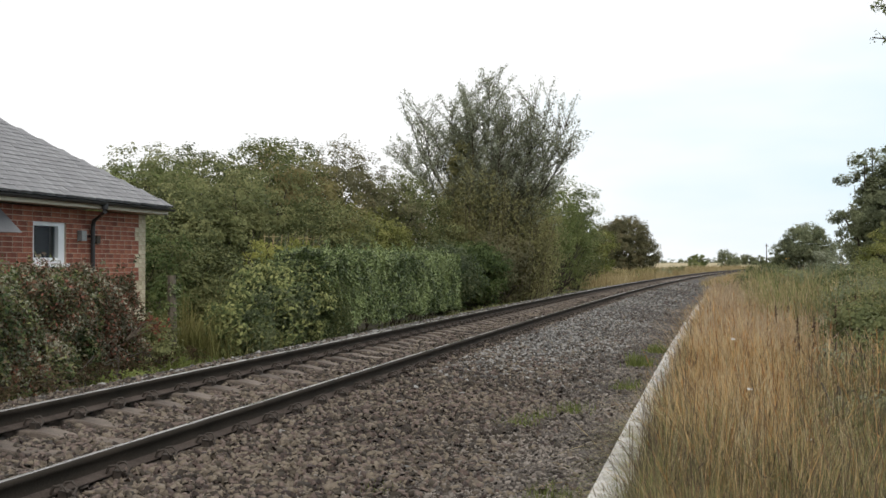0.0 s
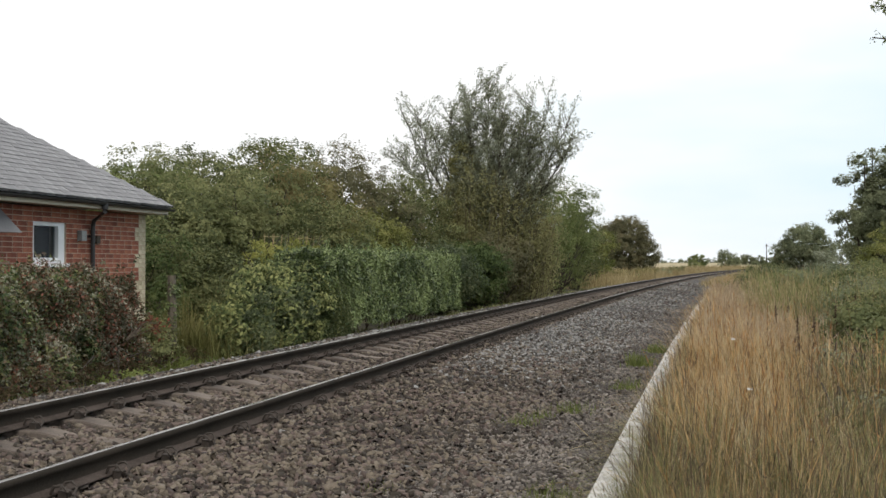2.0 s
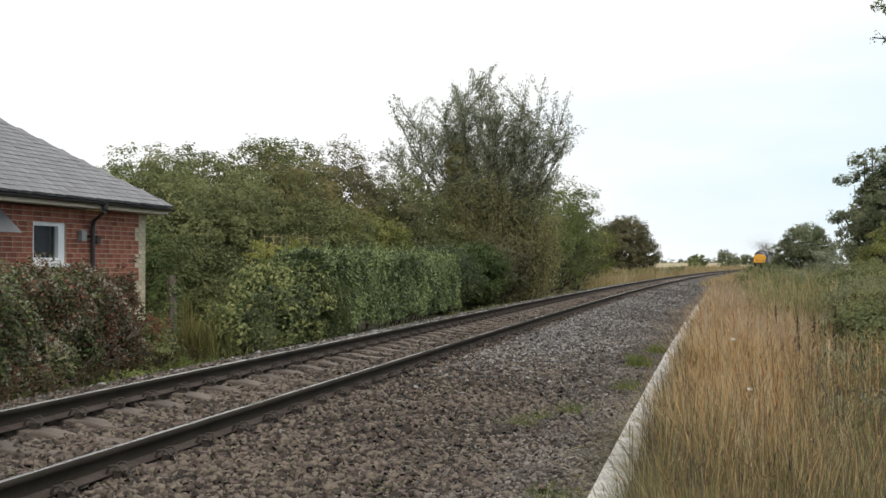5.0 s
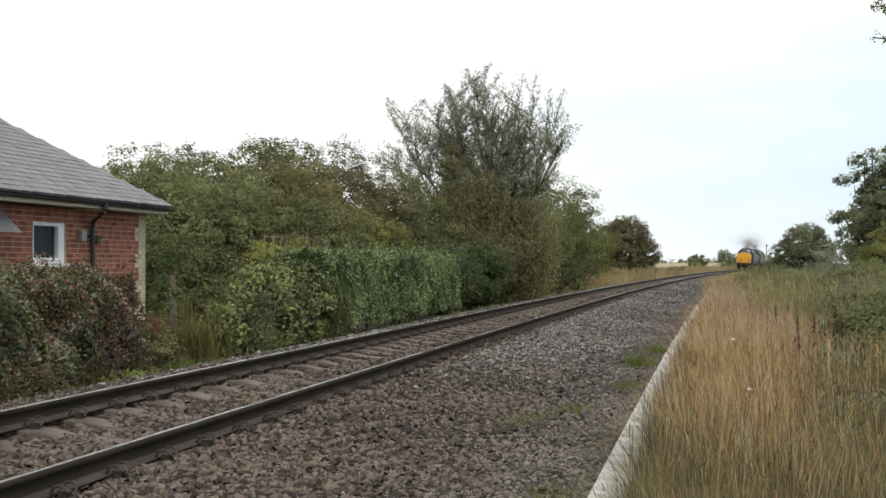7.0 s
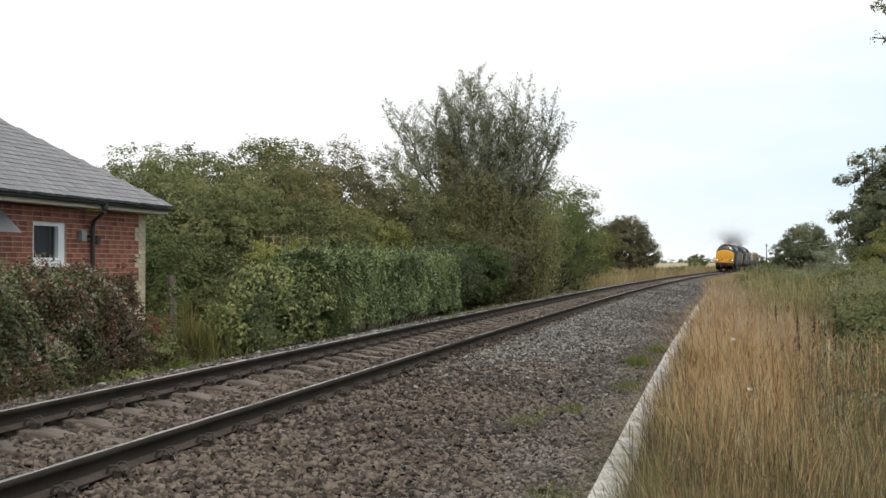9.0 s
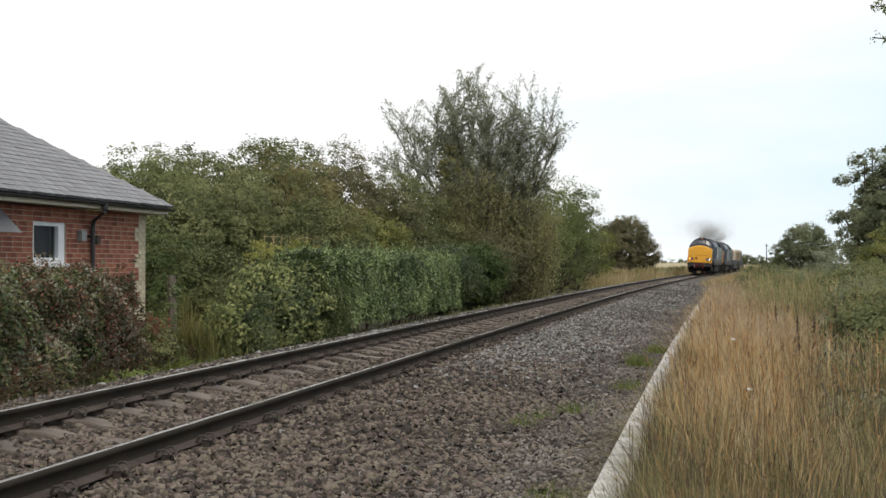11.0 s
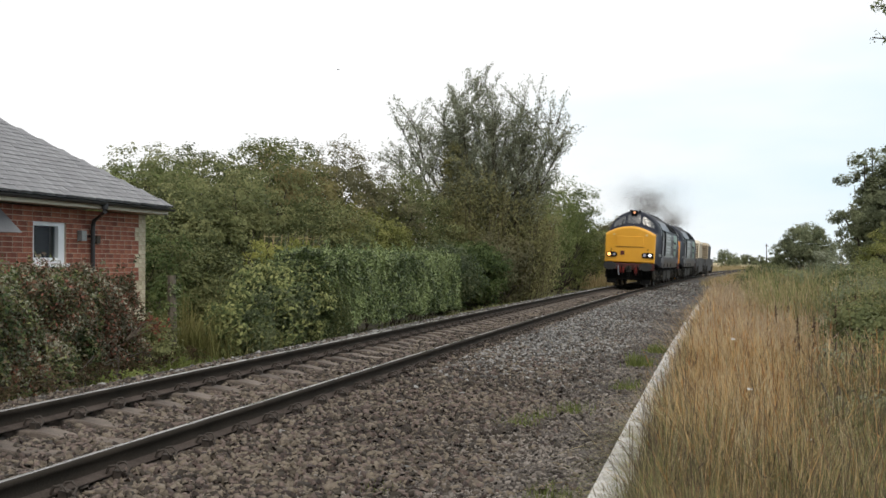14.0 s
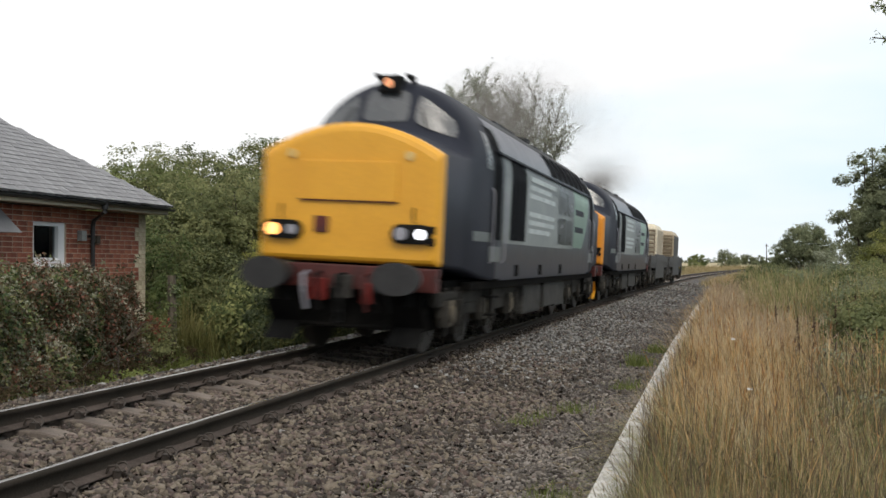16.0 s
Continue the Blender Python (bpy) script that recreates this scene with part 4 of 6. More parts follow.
        bush("nettle_clump", "straggling green weeds among the dry grass", (x, y, -0.24), crown_blobs(h, r, rng, 6), (M_L_OLIVE, M_L_WILLOW)[i % 2], 70, 1500, 0.05, 0.13, 450 + i, "weeds", 0.006, 22, floor=0.02, group="weeds in the platform grass", stem_reach=1.15)
    # far hedgerows on the skyline
    for i, (x0, y0, x1, y1, h) in enumerate(((-59.42, 539.09, -7.66, 554.86, 3.6), (8.18, 404.07, 27.09, 415.81, 4.6), (-11.62, 586.82, 20.22, 588.06, 4.4))):
        n = 14
        blobs = [((x1 - x0) * k / n, (y1 - y0) * k / n, 0, 3.2 * abs(x1 - x0) / 30, 2.0, h * rng.uniform(0.75, 1.05)) for k in range(n + 1)]
        v, f = foliage(blobs, 300, 8000, 0.6, 0.6, 320 + i, floor=0.0)[0]
        ob = new("far_hedgerow", quick("far_hedgerow", v, f, M_L_OAK))
        ob.location = (x0, y0, G)
        tagged(ob, "low dark hedgerow on the horizon", "hedgerow", kind="stuff")


def overhanging_tree():
    """A tree beside the camera's view; only the tips of one branch hang into it."""
    rng = np.random.default_rng(91)
    t = thing("ash_tree", "slender tree whose leafy branch tips hang overhead", "tree", m=pose(5.38, 13.61, -0.25))
    bm = bmesh.new()
    tube(bm, [(0, 0, -0.2), (0.05, 0, 2.0), (-0.05, 0.1, 4.0), (0.1, 0.1, 6.5)], [0.15, 0.12, 0.09, 0.03], 9)
    part("trunk", bm, M_BARK, t)
    for a, b in (((-0.02, 0.05, 3.0), (-3.54, -0.79, 4.03)), ((-0.04, 0.08, 3.4), (-3.53, -0.55, 4.45)), ((0.0, 0.1, 4.2), (1.8, 1.0, 5.6)), ((0.0, 0.1, 4.4), (0.4, -1.8, 5.9)), ((0.0, 0.1, 4.8), (-1.2, 1.5, 6.4))):
        a, b = Vector(a), Vector(b)
        bm = bmesh.new()
        mid = a.lerp(b, 0.5) + Vector((0, 0, 0.35))
        tube(bm, [tuple(a), tuple(mid), tuple(b)], [0.05, 0.03, 0.006], 6)
        pts = []
        for k in range(26):
            u = 0.35 + 0.65 * rng.random()
            s = mid.lerp(b, max(0, u * 2 - 1)) if u > 0.5 else a.lerp(mid, u * 2)
            e = s + Vector((rng.normal() * 0.16 - 0.05, rng.normal() * 0.25, rng.normal() * 0.16))
            tube(bm, [tuple(s), tuple(e)], [0.006, 0.003], 4)
            for q in range(16):
                pts.append(np.array(s.lerp(e, 0.2 + 0.85 * rng.random())) + rng.normal(size=3) * 0.035)
        for q in range(110):
            pts.append(np.array(mid.lerp(b, 0.66 + 0.32 * rng.random())) + rng.normal(size=3) * 0.035)
        limb = part("branch", bm, M_BARK, t)
        v, f = leaf_quads(np.array(pts), 0.06, rng, 0.0, 0.34)
        part("leaves", quick("leaves", v, f, M_L_DARK), None, limb)


WILLOW_LIMBS = []


def add_willow():
    """A willow of several limbs, each carrying thin whips of narrow leaves; the limbs sway."""
    base = Vector((-8.93, 42.05, G))
    w = thing("willow", "tall loose willow with grey-green narrow leaves", "tree", m=Matrix.Translation(base))
    rng = np.random.default_rng(77)
    bm = bmesh.new()
    fork = []
    limbs = [(-3.3, 0.4, 7.4, 30), (-2.7, -0.5, 7.6, 44), (-1.7, 0.6, 7.8, 60), (-0.8, -0.3, 8.4, 56), (0.0, 0.4, 9.1, 60), (0.9, -0.5, 7.9, 64), (1.9, 0.5, 8.3, 50), (2.6, -0.3, 8.1, 50), (3.3, 0.4, 7.4, 46), (3.6, -0.5, 6.3, 40), (2.9, 0.5, 5.0, 40), (-3.4, -0.4, 6.1, 50), (-1.0, 0.8, 7.0, 70), (0.9, -0.8, 6.9, 60), (-2.2, 0.2, 6.9, 40), (-0.4, -0.6, 7.7, 44), (0.5, 0.5, 8.3, 40), (1.4, -0.4, 7.3, 40), (2.3, 0.3, 7.0, 40), (3.2, -0.2, 6.5, 36)]
    for i, (tx, ty, tz, n) in enumerate(limbs):
        k = Vector((tx * 0.30, ty * 0.4, 2.4))
        tube(bm, [(tx * 0.05, ty * 0.1, -0.1), (tx * 0.14, ty * 0.2, 1.2), tuple(k)], [0.15, 0.11, 0.075], 7)
        fork.append(k)
    part("trunk", bm, M_BARK, w, "many-stemmed grey trunk")
    for i, ((tx, ty, tz, n), k) in enumerate(zip(limbs, fork)):
        tip = Vector((tx, ty, tz)) - k
        bm = bmesh.new()
        spine = [tip * f + Vector(rng.normal(size=3)) * 0.12 * math.sin(f * 3.1) for f in (0, 0.2, 0.4, 0.6, 0.8, 1.0)]
        tube(bm, spine, [0.075, 0.058, 0.045, 0.03, 0.018, 0.006], 6)
        pts, along = [], []
        for s in range(int(n * 1.3)):
            f = 0.02 + 0.96 * rng.random() ** 0.85
            a = spine[min(4, int(f * 5))].lerp(spine[min(5, int(f * 5) + 1)], f * 5 % 1)
            out = Vector((rng.normal() * 0.85, rng.normal() * 0.7, abs(rng.normal()) * 0.7 + 0.2)) + tip.normalized() * 0.5
            length = (0.7 + 1.2 * rng.random()) * (1.25 - 0.55 * f)
            b = a + out.normalized() * length
            mid = a.lerp(b, 0.5) + Vector(rng.normal(size=3)) * 0.07
            tube(bm, [tuple(a), tuple(mid), tuple(b)], [0.015, 0.010, 0.003], 4)
            for q in range(int((58 if tx < -2 else 66 if tx < 0.5 else 50) * length)):
                u = 0.12 + 0.92 * rng.random() ** 0.75
                p = a.lerp(mid, u * 2) if u < 0.5 else mid.lerp(b, u * 2 - 1)
                pts.append(np.array(p) + rng.normal(size=3) * 0.07)
                along.append(np.array(b - a) / length * 1.6)
        limb = part("limb", bm, M_BARK, w, m=Matrix.Translation(k))
        v, f = leaf_quads(np.array(pts), 0.135, rng, 0.2, 0.21, axis=np.array(along))
        part("leaves", quick("leaves", v, f, M_L_WILLOW), None, limb, "narrow grey-green leaves")
        WILLOW_LIMBS.append((limb, k, tip, i))
        if i == 3:
            # nest-like clump of leaves on this limb
            v, f = foliage([(-0.6, -0.2, 3.5, 0.6, 0.5, 0.75), (-0.5, -0.2, 2.6, 0.7, 0.5, 0.7)], 70, 3200, 0.11, 0.2, 79, floor=-5)[0]
            part("ivy_clump", quick("ivy_clump", v, f, M_L_SCRUB), None, limb, "dense nest-like clump of leaves")
    # upright whips and narrow leaves that crowd round the stems
    bm, pts, along = bmesh.new(), [], []
    for s in range(840):
        r = math.sqrt(rng.random())
        a = rng.random() * 6.283
        x, y = 3.5 * r * math.cos(a), 1.9 * r * math.sin(a)
        h = (5.2 - (0.12 if x > 0 else 0.20) * x * x) * (0.45 + 0.6 * rng.random()) * (1.0 if x > -2.6 else 0.8)
        foot = Vector((x * 0.8, y * 0.85, 0.0 if s % 3 else h * 0.3))
        tip = Vector((x + rng.normal() * 0.25, y + rng.normal() * 0.2, max(0.8, h)))
        if s % 2:
            tube(bm, [tuple(foot), tuple(foot.lerp(tip, 0.5) + Vector((rng.normal() * 0.08, rng.normal() * 0.08, 0))), tuple(tip)], [0.014, 0.010, 0.003], 4)
        for q in range(int(22 * (tip - foot).length)):
            u = 0.05 + 0.98 * rng.random()
            pts.append(np.array(foot.lerp(tip, u)) + rng.normal(size=3) * (0.06 + 0.16 * (1 - u)))
            along.append(np.array((tip - foot).normalized()) * 1.3 + rng.normal(size=3) * 0.3)
    pts = np.array(pts)
    pts[:, 2] = np.maximum(pts[:, 2], 0.05)
    tagged(part("branchwork", bm, M_TWIG, w, "thin upright brown shoots"), kind="stuff")
    away = pts - np.array([0, 0.6, 2.0])
    away /= np.linalg.norm(away, axis=1, keepdims=True)
    v, f = leaf_quads(pts, 0.15, rng, 0.25, 0.26, np.array(along), away * 0.8)
    part("undergrowth", quick("undergrowth", v, f, M_L_SCRUB), None, w, "dense brown-green growth round the stems")


add_hedges()
add_trees()
overhanging_tree()
add_willow()


# ---------------------------------------------------------------- grass
def blades(name, label, n, place, height, material, seed, lean=0.25, width=0.0042, heads=False, category="grass"):
    """Blades of grass as bent, tapering strips; heads: a loose seed head at the tip."""
    rng = np.random.default_rng(seed)
    base = place(n, rng)
    n = len(base)
    h = height(base, rng)
    dist = np.hypot(base[:, 0], base[:, 1])
    w = width * (0.6 + 0.8 * rng.random(n)) * np.clip(dist / 10, 0.52, 4)
    a = rng.random(n) * 6.283
    side = np.stack([np.cos(a), np.sin(a), np.zeros(n)], 1) * w[:, None] * 0.5
    b = rng.random(n) * 6.283
    amount = lean * rng.random(n) ** 1.5 * 1.6
    gust = np.sin(base[:, 1] * 1.3 + base[:, 0] * 2.1) + 0.8 * np.sin(base[:, 0] * 4.7 - base[:, 1] * 2.9 + 1)
    wind = np.stack([-0.02 + 0.085 * gust, 0.06 * np.cos(base[:, 0] * 3.1 + base[:, 1]), np.zeros(n)], 1)
    d = np.stack([np.cos(b), np.sin(b), np.zeros(n)], 1) * amount[:, None] + wind
    up = np.array([0, 0, 1.0])
    p1 = base + (d * (0.15 + 0.45 * rng.random((n, 1))) + up * 0.55) * h[:, None]
    p2 = base + (d + up * (1 - 0.35 * amount[:, None])) * h[:, None]
    v = np.stack([base - side, base + side, p1 + side * 0.8, p1 - side * 0.8, p2 + side * 0.25, p2 - side * 0.25], 1).reshape(-1, 3)
    k = (np.arange(n) * 6)[:, None]
    f = np.concatenate([k + np.array([[0, 1, 2, 3]]), k + np.array([[3, 2, 4, 5]])], 0)
    if heads:
        tip = np.arange(n)[rng.random(n) < 0.45]
        e = (p2 - p1)[tip]
        e /= np.linalg.norm(e, axis=1, keepdims=True)
        s = side[tip] * 1.25
        ln = (0.03 + 0.09 * rng.random(len(tip)))[:, None]
        q = p2[tip]
        hv = np.stack([q - e * ln, q - e * ln * 0.3 + s, q + e * ln * 0.5, q - e * ln * 0.3 - s], 1).reshape(-1, 3)
        f = np.concatenate([f, np.arange(len(tip) * 4).reshape(-1, 4) + len(v)], 0)
        v = np.concatenate([v, hv], 0)
    ob = new(name, quick(name, v, f, material))
    return tagged(ob, label, category, kind="stuff")


def platform_place(x0, x1, y0, y1, patch=None):
    def place(n, rng):
        y = y0 * (y1 / y0) ** rng.random(n)
        hi = np.minimum(x1, 0.16 * y + 0.9)
        x = -0.72 + 3.1e-4 * y * y + x0 + (hi - x0) * rng.random(n)
        p = np.stack([x, y, np.full(n, -0.24)], 1)
        if patch is not None:
            p = p[rng.random(n) < patch(x, y)]
        return p
    return place


def tall(lo, hi):
    return lambda b, rng: (lo + (hi - lo) * rng.random(len(b)) ** 1.3) * (0.8 + 0.22 * np.sin(b[:, 0] * 2.7 + 1) * np.sin(b[:, 1] * 1.1) + 0.12 * np.sin(b[:, 0] * 7 + b[:, 1] * 3))


def tan_patch(x, y):
    """Straw is thickest in a band beside the coping, green takes over to the right and near the camera."""
    band = np.exp(-((x + 0.10 - 0.040 * y) / (0.22 + 0.033 * y)) ** 2)
    return np.clip(0.07 + 0.12 * np.clip((y - 11) / 9, 0, 1) + 1.0 * band * np.clip((y - 6.0) / 4.5, 0.15, 1) + 0.16 * np.sin(x * 3 + y) * np.sin(x * 1.3 - y * 0.7), 0.04, 1)


def green_patch(x, y):
    return np.clip(1.15 - tan_patch(x, y), 0.2, 1)


def add_grass():
    blades("dry_grass", "tall dry straw-coloured grass along the old platform", 112000, platform_place(0.35, 5.5, 4.4, 75, tan_patch), tall(0.38, 0.82), M_GRASS_TAN, 501, lean=0.52, width=0.0029, heads=True)
    blades("dry_grass", "single pale bent straws over the grass", 17000, platform_place(0.40, 6.0, 5.0, 50, lambda x, y: 0.15 + 0.8 * tan_patch(x, y)), tall(0.45, 0.95), M_STRAW, 509, lean=0.55, width=0.0034, heads=True)
    blades("dry_grass", "thick orange-brown straws standing out of the grass", 7000, platform_place(0.44, 3.2, 5.0, 26, lambda x, y: 0.10 + 0.9 * tan_patch(x, y)), tall(0.45, 0.95), M_STRAW_RUST, 513, lean=0.5, width=0.0066, heads=True)
    blades("dry_grass", "soft pale seed plumes over the dry grass", 9000, platform_place(0.50, 2.6, 13, 45, lambda x, y: tan_patch(x, y)), tall(0.7, 1.0), M_PLUME, 514, lean=0.4, width=0.006, heads=True)
    blades("green_grass", "tall green grass standing among the brambles", 17000, platform_place(1.6, 9.0, 18.0, 64), tall(0.5, 1.35), M_GRASS_GREEN, 510, lean=0.45, width=0.005, heads=True)
    blades("dead_stalks", "thin dark dead stalks in the grass", 9000, platform_place(0.30, 6.0, 4.4, 40), tall(0.3, 0.8), M_STALK, 507, lean=0.45, heads=True, width=0.0065)
    blades("green_grass", "rough green and olive grass under the dry stalks", 118000, platform_place(0.33, 9, 3.6, 70, green_patch), tall(0.22, 0.7), M_GRASS_GREEN, 502, lean=0.95, width=0.0032)

    blades("dry_grass", "pale stalks standing among the brambles", 7000, platform_place(1.4, 9.0, 17.0, 64), tall(0.6, 1.4), M_GRASS_PALE, 515, lean=0.4, width=0.006, heads=True)

    blades("green_grass", "short tangled grass and weeds near the coping", 34000, platform_place(0.36, 4.0, 4.3, 12.5), tall(0.18, 0.56), M_GRASS_TANGLE, 516, lean=1.5, width=0.006)

    def behind(n, rng):
        y = -9 + 11.5 * rng.random(n)
        x = -0.3 + 6 * rng.random(n) ** 1.5
        return np.stack([x, y, np.full(n, -0.24)], 1)
    blades("green_grass", "short trodden grass on the old platform", 14000, behind, tall(0.08, 0.28), M_GRASS_GREEN, 511, lean=0.6, width=0.006)

    def left_far(n, rng):
        y = 66 + 190 * rng.random(n)
        off = -2.7 - 8 * rng.random(n)
        x = TRACK_X + 2.99e-4 * y ** 2 + off
        return np.stack([x, y, np.full(n, -0.45)], 1)
    blades("dry_grass", "pale dry grass on the far lineside", 42000, left_far, tall(0.6, 1.4), M_GRASS_PALE, 503, width=0.008)

    def right_far(n, rng):
        y = 70 + 180 * rng.random(n)
        off = 2.6 + 6 * rng.random(n)
        x = TRACK_X + 2.99e-4 * y ** 2 + off
        return np.stack([x, y, np.full(n, -0.45)], 1)
    blades("dry_grass", "tan grass on the inside of the bend", 16000, right_far, tall(0.4, 0.9), M_GRASS_PALE, 508, width=0.008)

    def left_near(n, rng):
        y = 9 + 60 * rng.random(n)
        off = -2.3 - 0.9 * rng.random(n)
        x = TRACK_X + 2.99e-4 * y ** 2 + off
        return np.stack([x, y, np.full(n, -0.46)], 1)
    blades("verge_grass", "short green weeds at the foot of the hedges", 22000, left_near, tall(0.08, 0.32), M_GRASS_GREEN, 504, lean=0.7, width=0.008)

    def tuft(cx, cy, r, z=-0.46):
        return lambda n, rng: np.stack([cx + rng.normal(size=n) * r, cy + rng.normal(size=n) * r, np.full(n, z)], 1)
    blades("grass_tuft", "tall yellowing grass between the hedges", 700, tuft(-7.8, 16.12, 0.27), tall(0.4, 1.0), M_GRASS_YELLOW, 505, lean=0.4, width=0.009)
    blades("grass_tuft", "tall pale yellowing grass beside the post", 700, tuft(-7.95, 15.45, 0.30), tall(0.35, 1.25), M_GRASS_YELLOW, 517, lean=0.6, width=0.009)
    blades("grass_tuft", "bright green grass tuft by the ballast", 1500, tuft(-7.41, 14.21, 0.23), tall(0.15, 0.45), M_WEED, 506, lean=0.7, width=0.009)
    for i, (x, y, n, hh) in enumerate(((-1.74, 9.93, 160, 0.16), (-1.34, 11.05, 110, 0.14), (-1.61, 10.4, 70, 0.12), (-0.97, 6.94, 150, 0.16), (-0.99, 16.11, 220, 0.2), (-0.84, 18.78, 200, 0.22), (-2.14, 6.71, 90, 0.1), (-0.94, 13.27, 120, 0.16))):
        blades("weed", "small green weed growing in the ballast", n, tuft(x, y, 0.10, -0.34), tall(0.06, hh * 1.5), M_WEED, 520 + i, lean=0.6, width=0.007, category="weed")
    blades("dead_stalks", "fine dark branching stalks at the platform edge", 8000, platform_place(0.29, 3.5, 4.4, 13), tall(0.3, 0.74), M_STALK, 512, lean=0.55, heads=True, width=0.0055)
    for i, (x, y, h) in enumerate(((0.42, 6.1, 0.3), (0.85, 6.5, 0.34), (0.62, 7.3, 0.36), (1.15, 7.2, 0.36), (0.3, 7.6, 0.3), (1.45, 8.3, 0.4), (0.15, 5.7, 0.22), (0.95, 8.6, 0.4), (0.55, 5.9, 0.25), (1.2, 6.1, 0.3), (1.0, 5.6, 0.24), (0.75, 6.9, 0.34), (1.7, 7.6, 0.4), (1.35, 6.6, 0.34), (2.0, 9.2, 0.5), (1.9, 8.1, 0.45), (0.05, 6.6, 0.24), (0.5, 8.1, 0.3), (2.3, 10.4, 0.5), (1.6, 9.6, 0.45))):
        bush("weed", "small leafy green weed low in the grass", (x, y, -0.24), [(0, 0, h * 0.5, 0.16, 0.16, h * 0.5), (0.1, 0.1, h * 0.3, 0.16, 0.16, h * 0.3)], M_WEED, 26, 420, 0.04, 0.07, 560 + i, "weed", 0.004, 8, floor=0.02, group="weeds low in the grass")
    # dark seed heads of dock standing over the grass
    rng = np.random.default_rng(533)
    for i, (x, y, z) in enumerate(((1.05, 13.2, 0.62), (1.32, 14.1, 0.58), (0.95, 15.6, 0.66), (1.7, 15.2, 0.7), (1.25, 17.5, 0.6), (2.1, 12.6, 0.55), (2.3, 17.9, 0.75), (0.75, 19.4, 0.62))):
        dock = thing("dock_plant", "dead dock stalk with a dark brown seed head", "weed", group="docks in the platform grass", m=pose(x, y, -0.24))
        bm = bmesh.new()
        tube(bm, [(0, 0, 0), (0.015, 0.01, z * 0.6), (0.0, 0.02, z + 0.2)], [0.005, 0.004, 0.002], 5)
        part("stalk", bm, M_STALK, dock)
        u = rng.random(160)
        p = np.stack([rng.normal(size=160) * 0.022 * (1.1 - u), 0.015 + rng.normal(size=160) * 0.022 * (1.1 - u), z * 0.62 + u * (z * 0.38 + 0.2)], 1)
        v, f = leaf_quads(p, 0.024, rng, 0.3, 0.8)
        part("seed_head", quick("seed_head", v, f, M_DOCK), None, dock)
    # white heads of wild carrot and clover in the grass
    for i, (x, y, z) in enumerate(((0.62, 7.0, 0.12), (0.3, 7.9, 0.32), (0.26, 11.02, 0.46), (0.55, 6.08, -0.02))):
        fl = thing("wild_flower", "thin stalk with a small white flower head", "flower", m=pose(x, y, -0.24))
        bm = bmesh.new()
        tube(bm, [(0, 0, 0), (0.01, 0, (z + 0.24) * 0.6), (0, 0.01, z + 0.24)], [0.003, 0.002, 0.002], 4)
        part("stalk", bm, M_WEED, fl)
        bm = bmesh.new()
        for q in range(7):
            box(bm, math.cos(q) * 0.012 - 0.005, math.cos(q) * 0.012 + 0.005, math.sin(q) * 0.012 - 0.005, math.sin(q) * 0.012 + 0.005, z + 0.235, z + 0.245)
        part("flower_head", bm, M_UPVC, fl)


M_DOCK = mat("dock_seed", [(0.06, 0.035, 0.02), (0.11, 0.065, 0.04)], rough=0.9, island=0.4)
M_STRAW = leafy("pale_straw", [(0.42, 0.33, 0.18), (0.55, 0.45, 0.27), (0.66, 0.57, 0.38)], scale=0.8, thru=0.25)
M_GRASS_TANGLE = leafy("tangled_grass", [(0.09, 0.11, 0.036), (0.24, 0.24, 0.09), (0.37, 0.26, 0.13), (0.52, 0.45, 0.27)], scale=1.4, thru=0.3, island=0.7)
M_STRAW_RUST = leafy("rusty_straw", [(0.24, 0.105, 0.04), (0.47, 0.245, 0.09), (0.66, 0.44, 0.21)], scale=1.5, thru=0.2, island=0.7)
M_PLUME = leafy("seed_plume", [(0.30, 0.21, 0.13), (0.42, 0.32, 0.21), (0.52, 0.42, 0.30)], scale=1.0, thru=0.3, island=0.4)
M_STALK = mat("dead_stalk", [(0.06, 0.042, 0.028), (0.13, 0.092, 0.06)], rough=0.9, island=0.3)
M_GRASS_PALE = leafy("pale_grass", [(0.22, 0.17, 0.08), (0.34, 0.27, 0.14), (0.46, 0.38, 0.22)], scale=0.12, thru=0.25)
M_GRASS_YELLOW = leafy("yellowing_grass", [(0.10, 0.105, 0.036), (0.175, 0.17, 0.062), (0.26, 0.235, 0.10)], thru=0.3)
add_grass()


def add_field():
    """A pale stubble field that rises gently to the skyline."""
    ys = [175 + 25 * i for i in range(20)]
    rows = [(y, [(level(y, o, -0.40 + 0.0042 * max(0, y - 200) * (1 if o < -12 else 0.6))) for o in (-330, -160, -60, -25, -12.5, -9)]) for y in ys]
    verts = [p for y, r in rows for p in r]
    n = 6
    faces = [(i * n + j, i * n + j + 1, (i + 1) * n + j + 1, (i + 1) * n + j) for i in range(len(ys) - 1) for j in range(n - 1)]
    tagged(new("field", quick("field", verts, faces, M_FIELD, smooth=True)), "pale stubble field rising to the skyline", "field", kind="structure")
    pole = thing("telegraph_pole", "thin dark wooden pole with a crossbar", "pole", m=pose(15.18, 285.97, G))
    bm = bmesh.new()
    tube(bm, [(0, 0, -0.3), (0, 0, 6.6)], [0.13, 0.10], 8)
    part("post", bm, M_BARK, pole)
    part("crossbar", boxed(-0.38, 0.38, -0.06, 0.06, 6.0, 6.14), M_BARK, pole)


add_field()


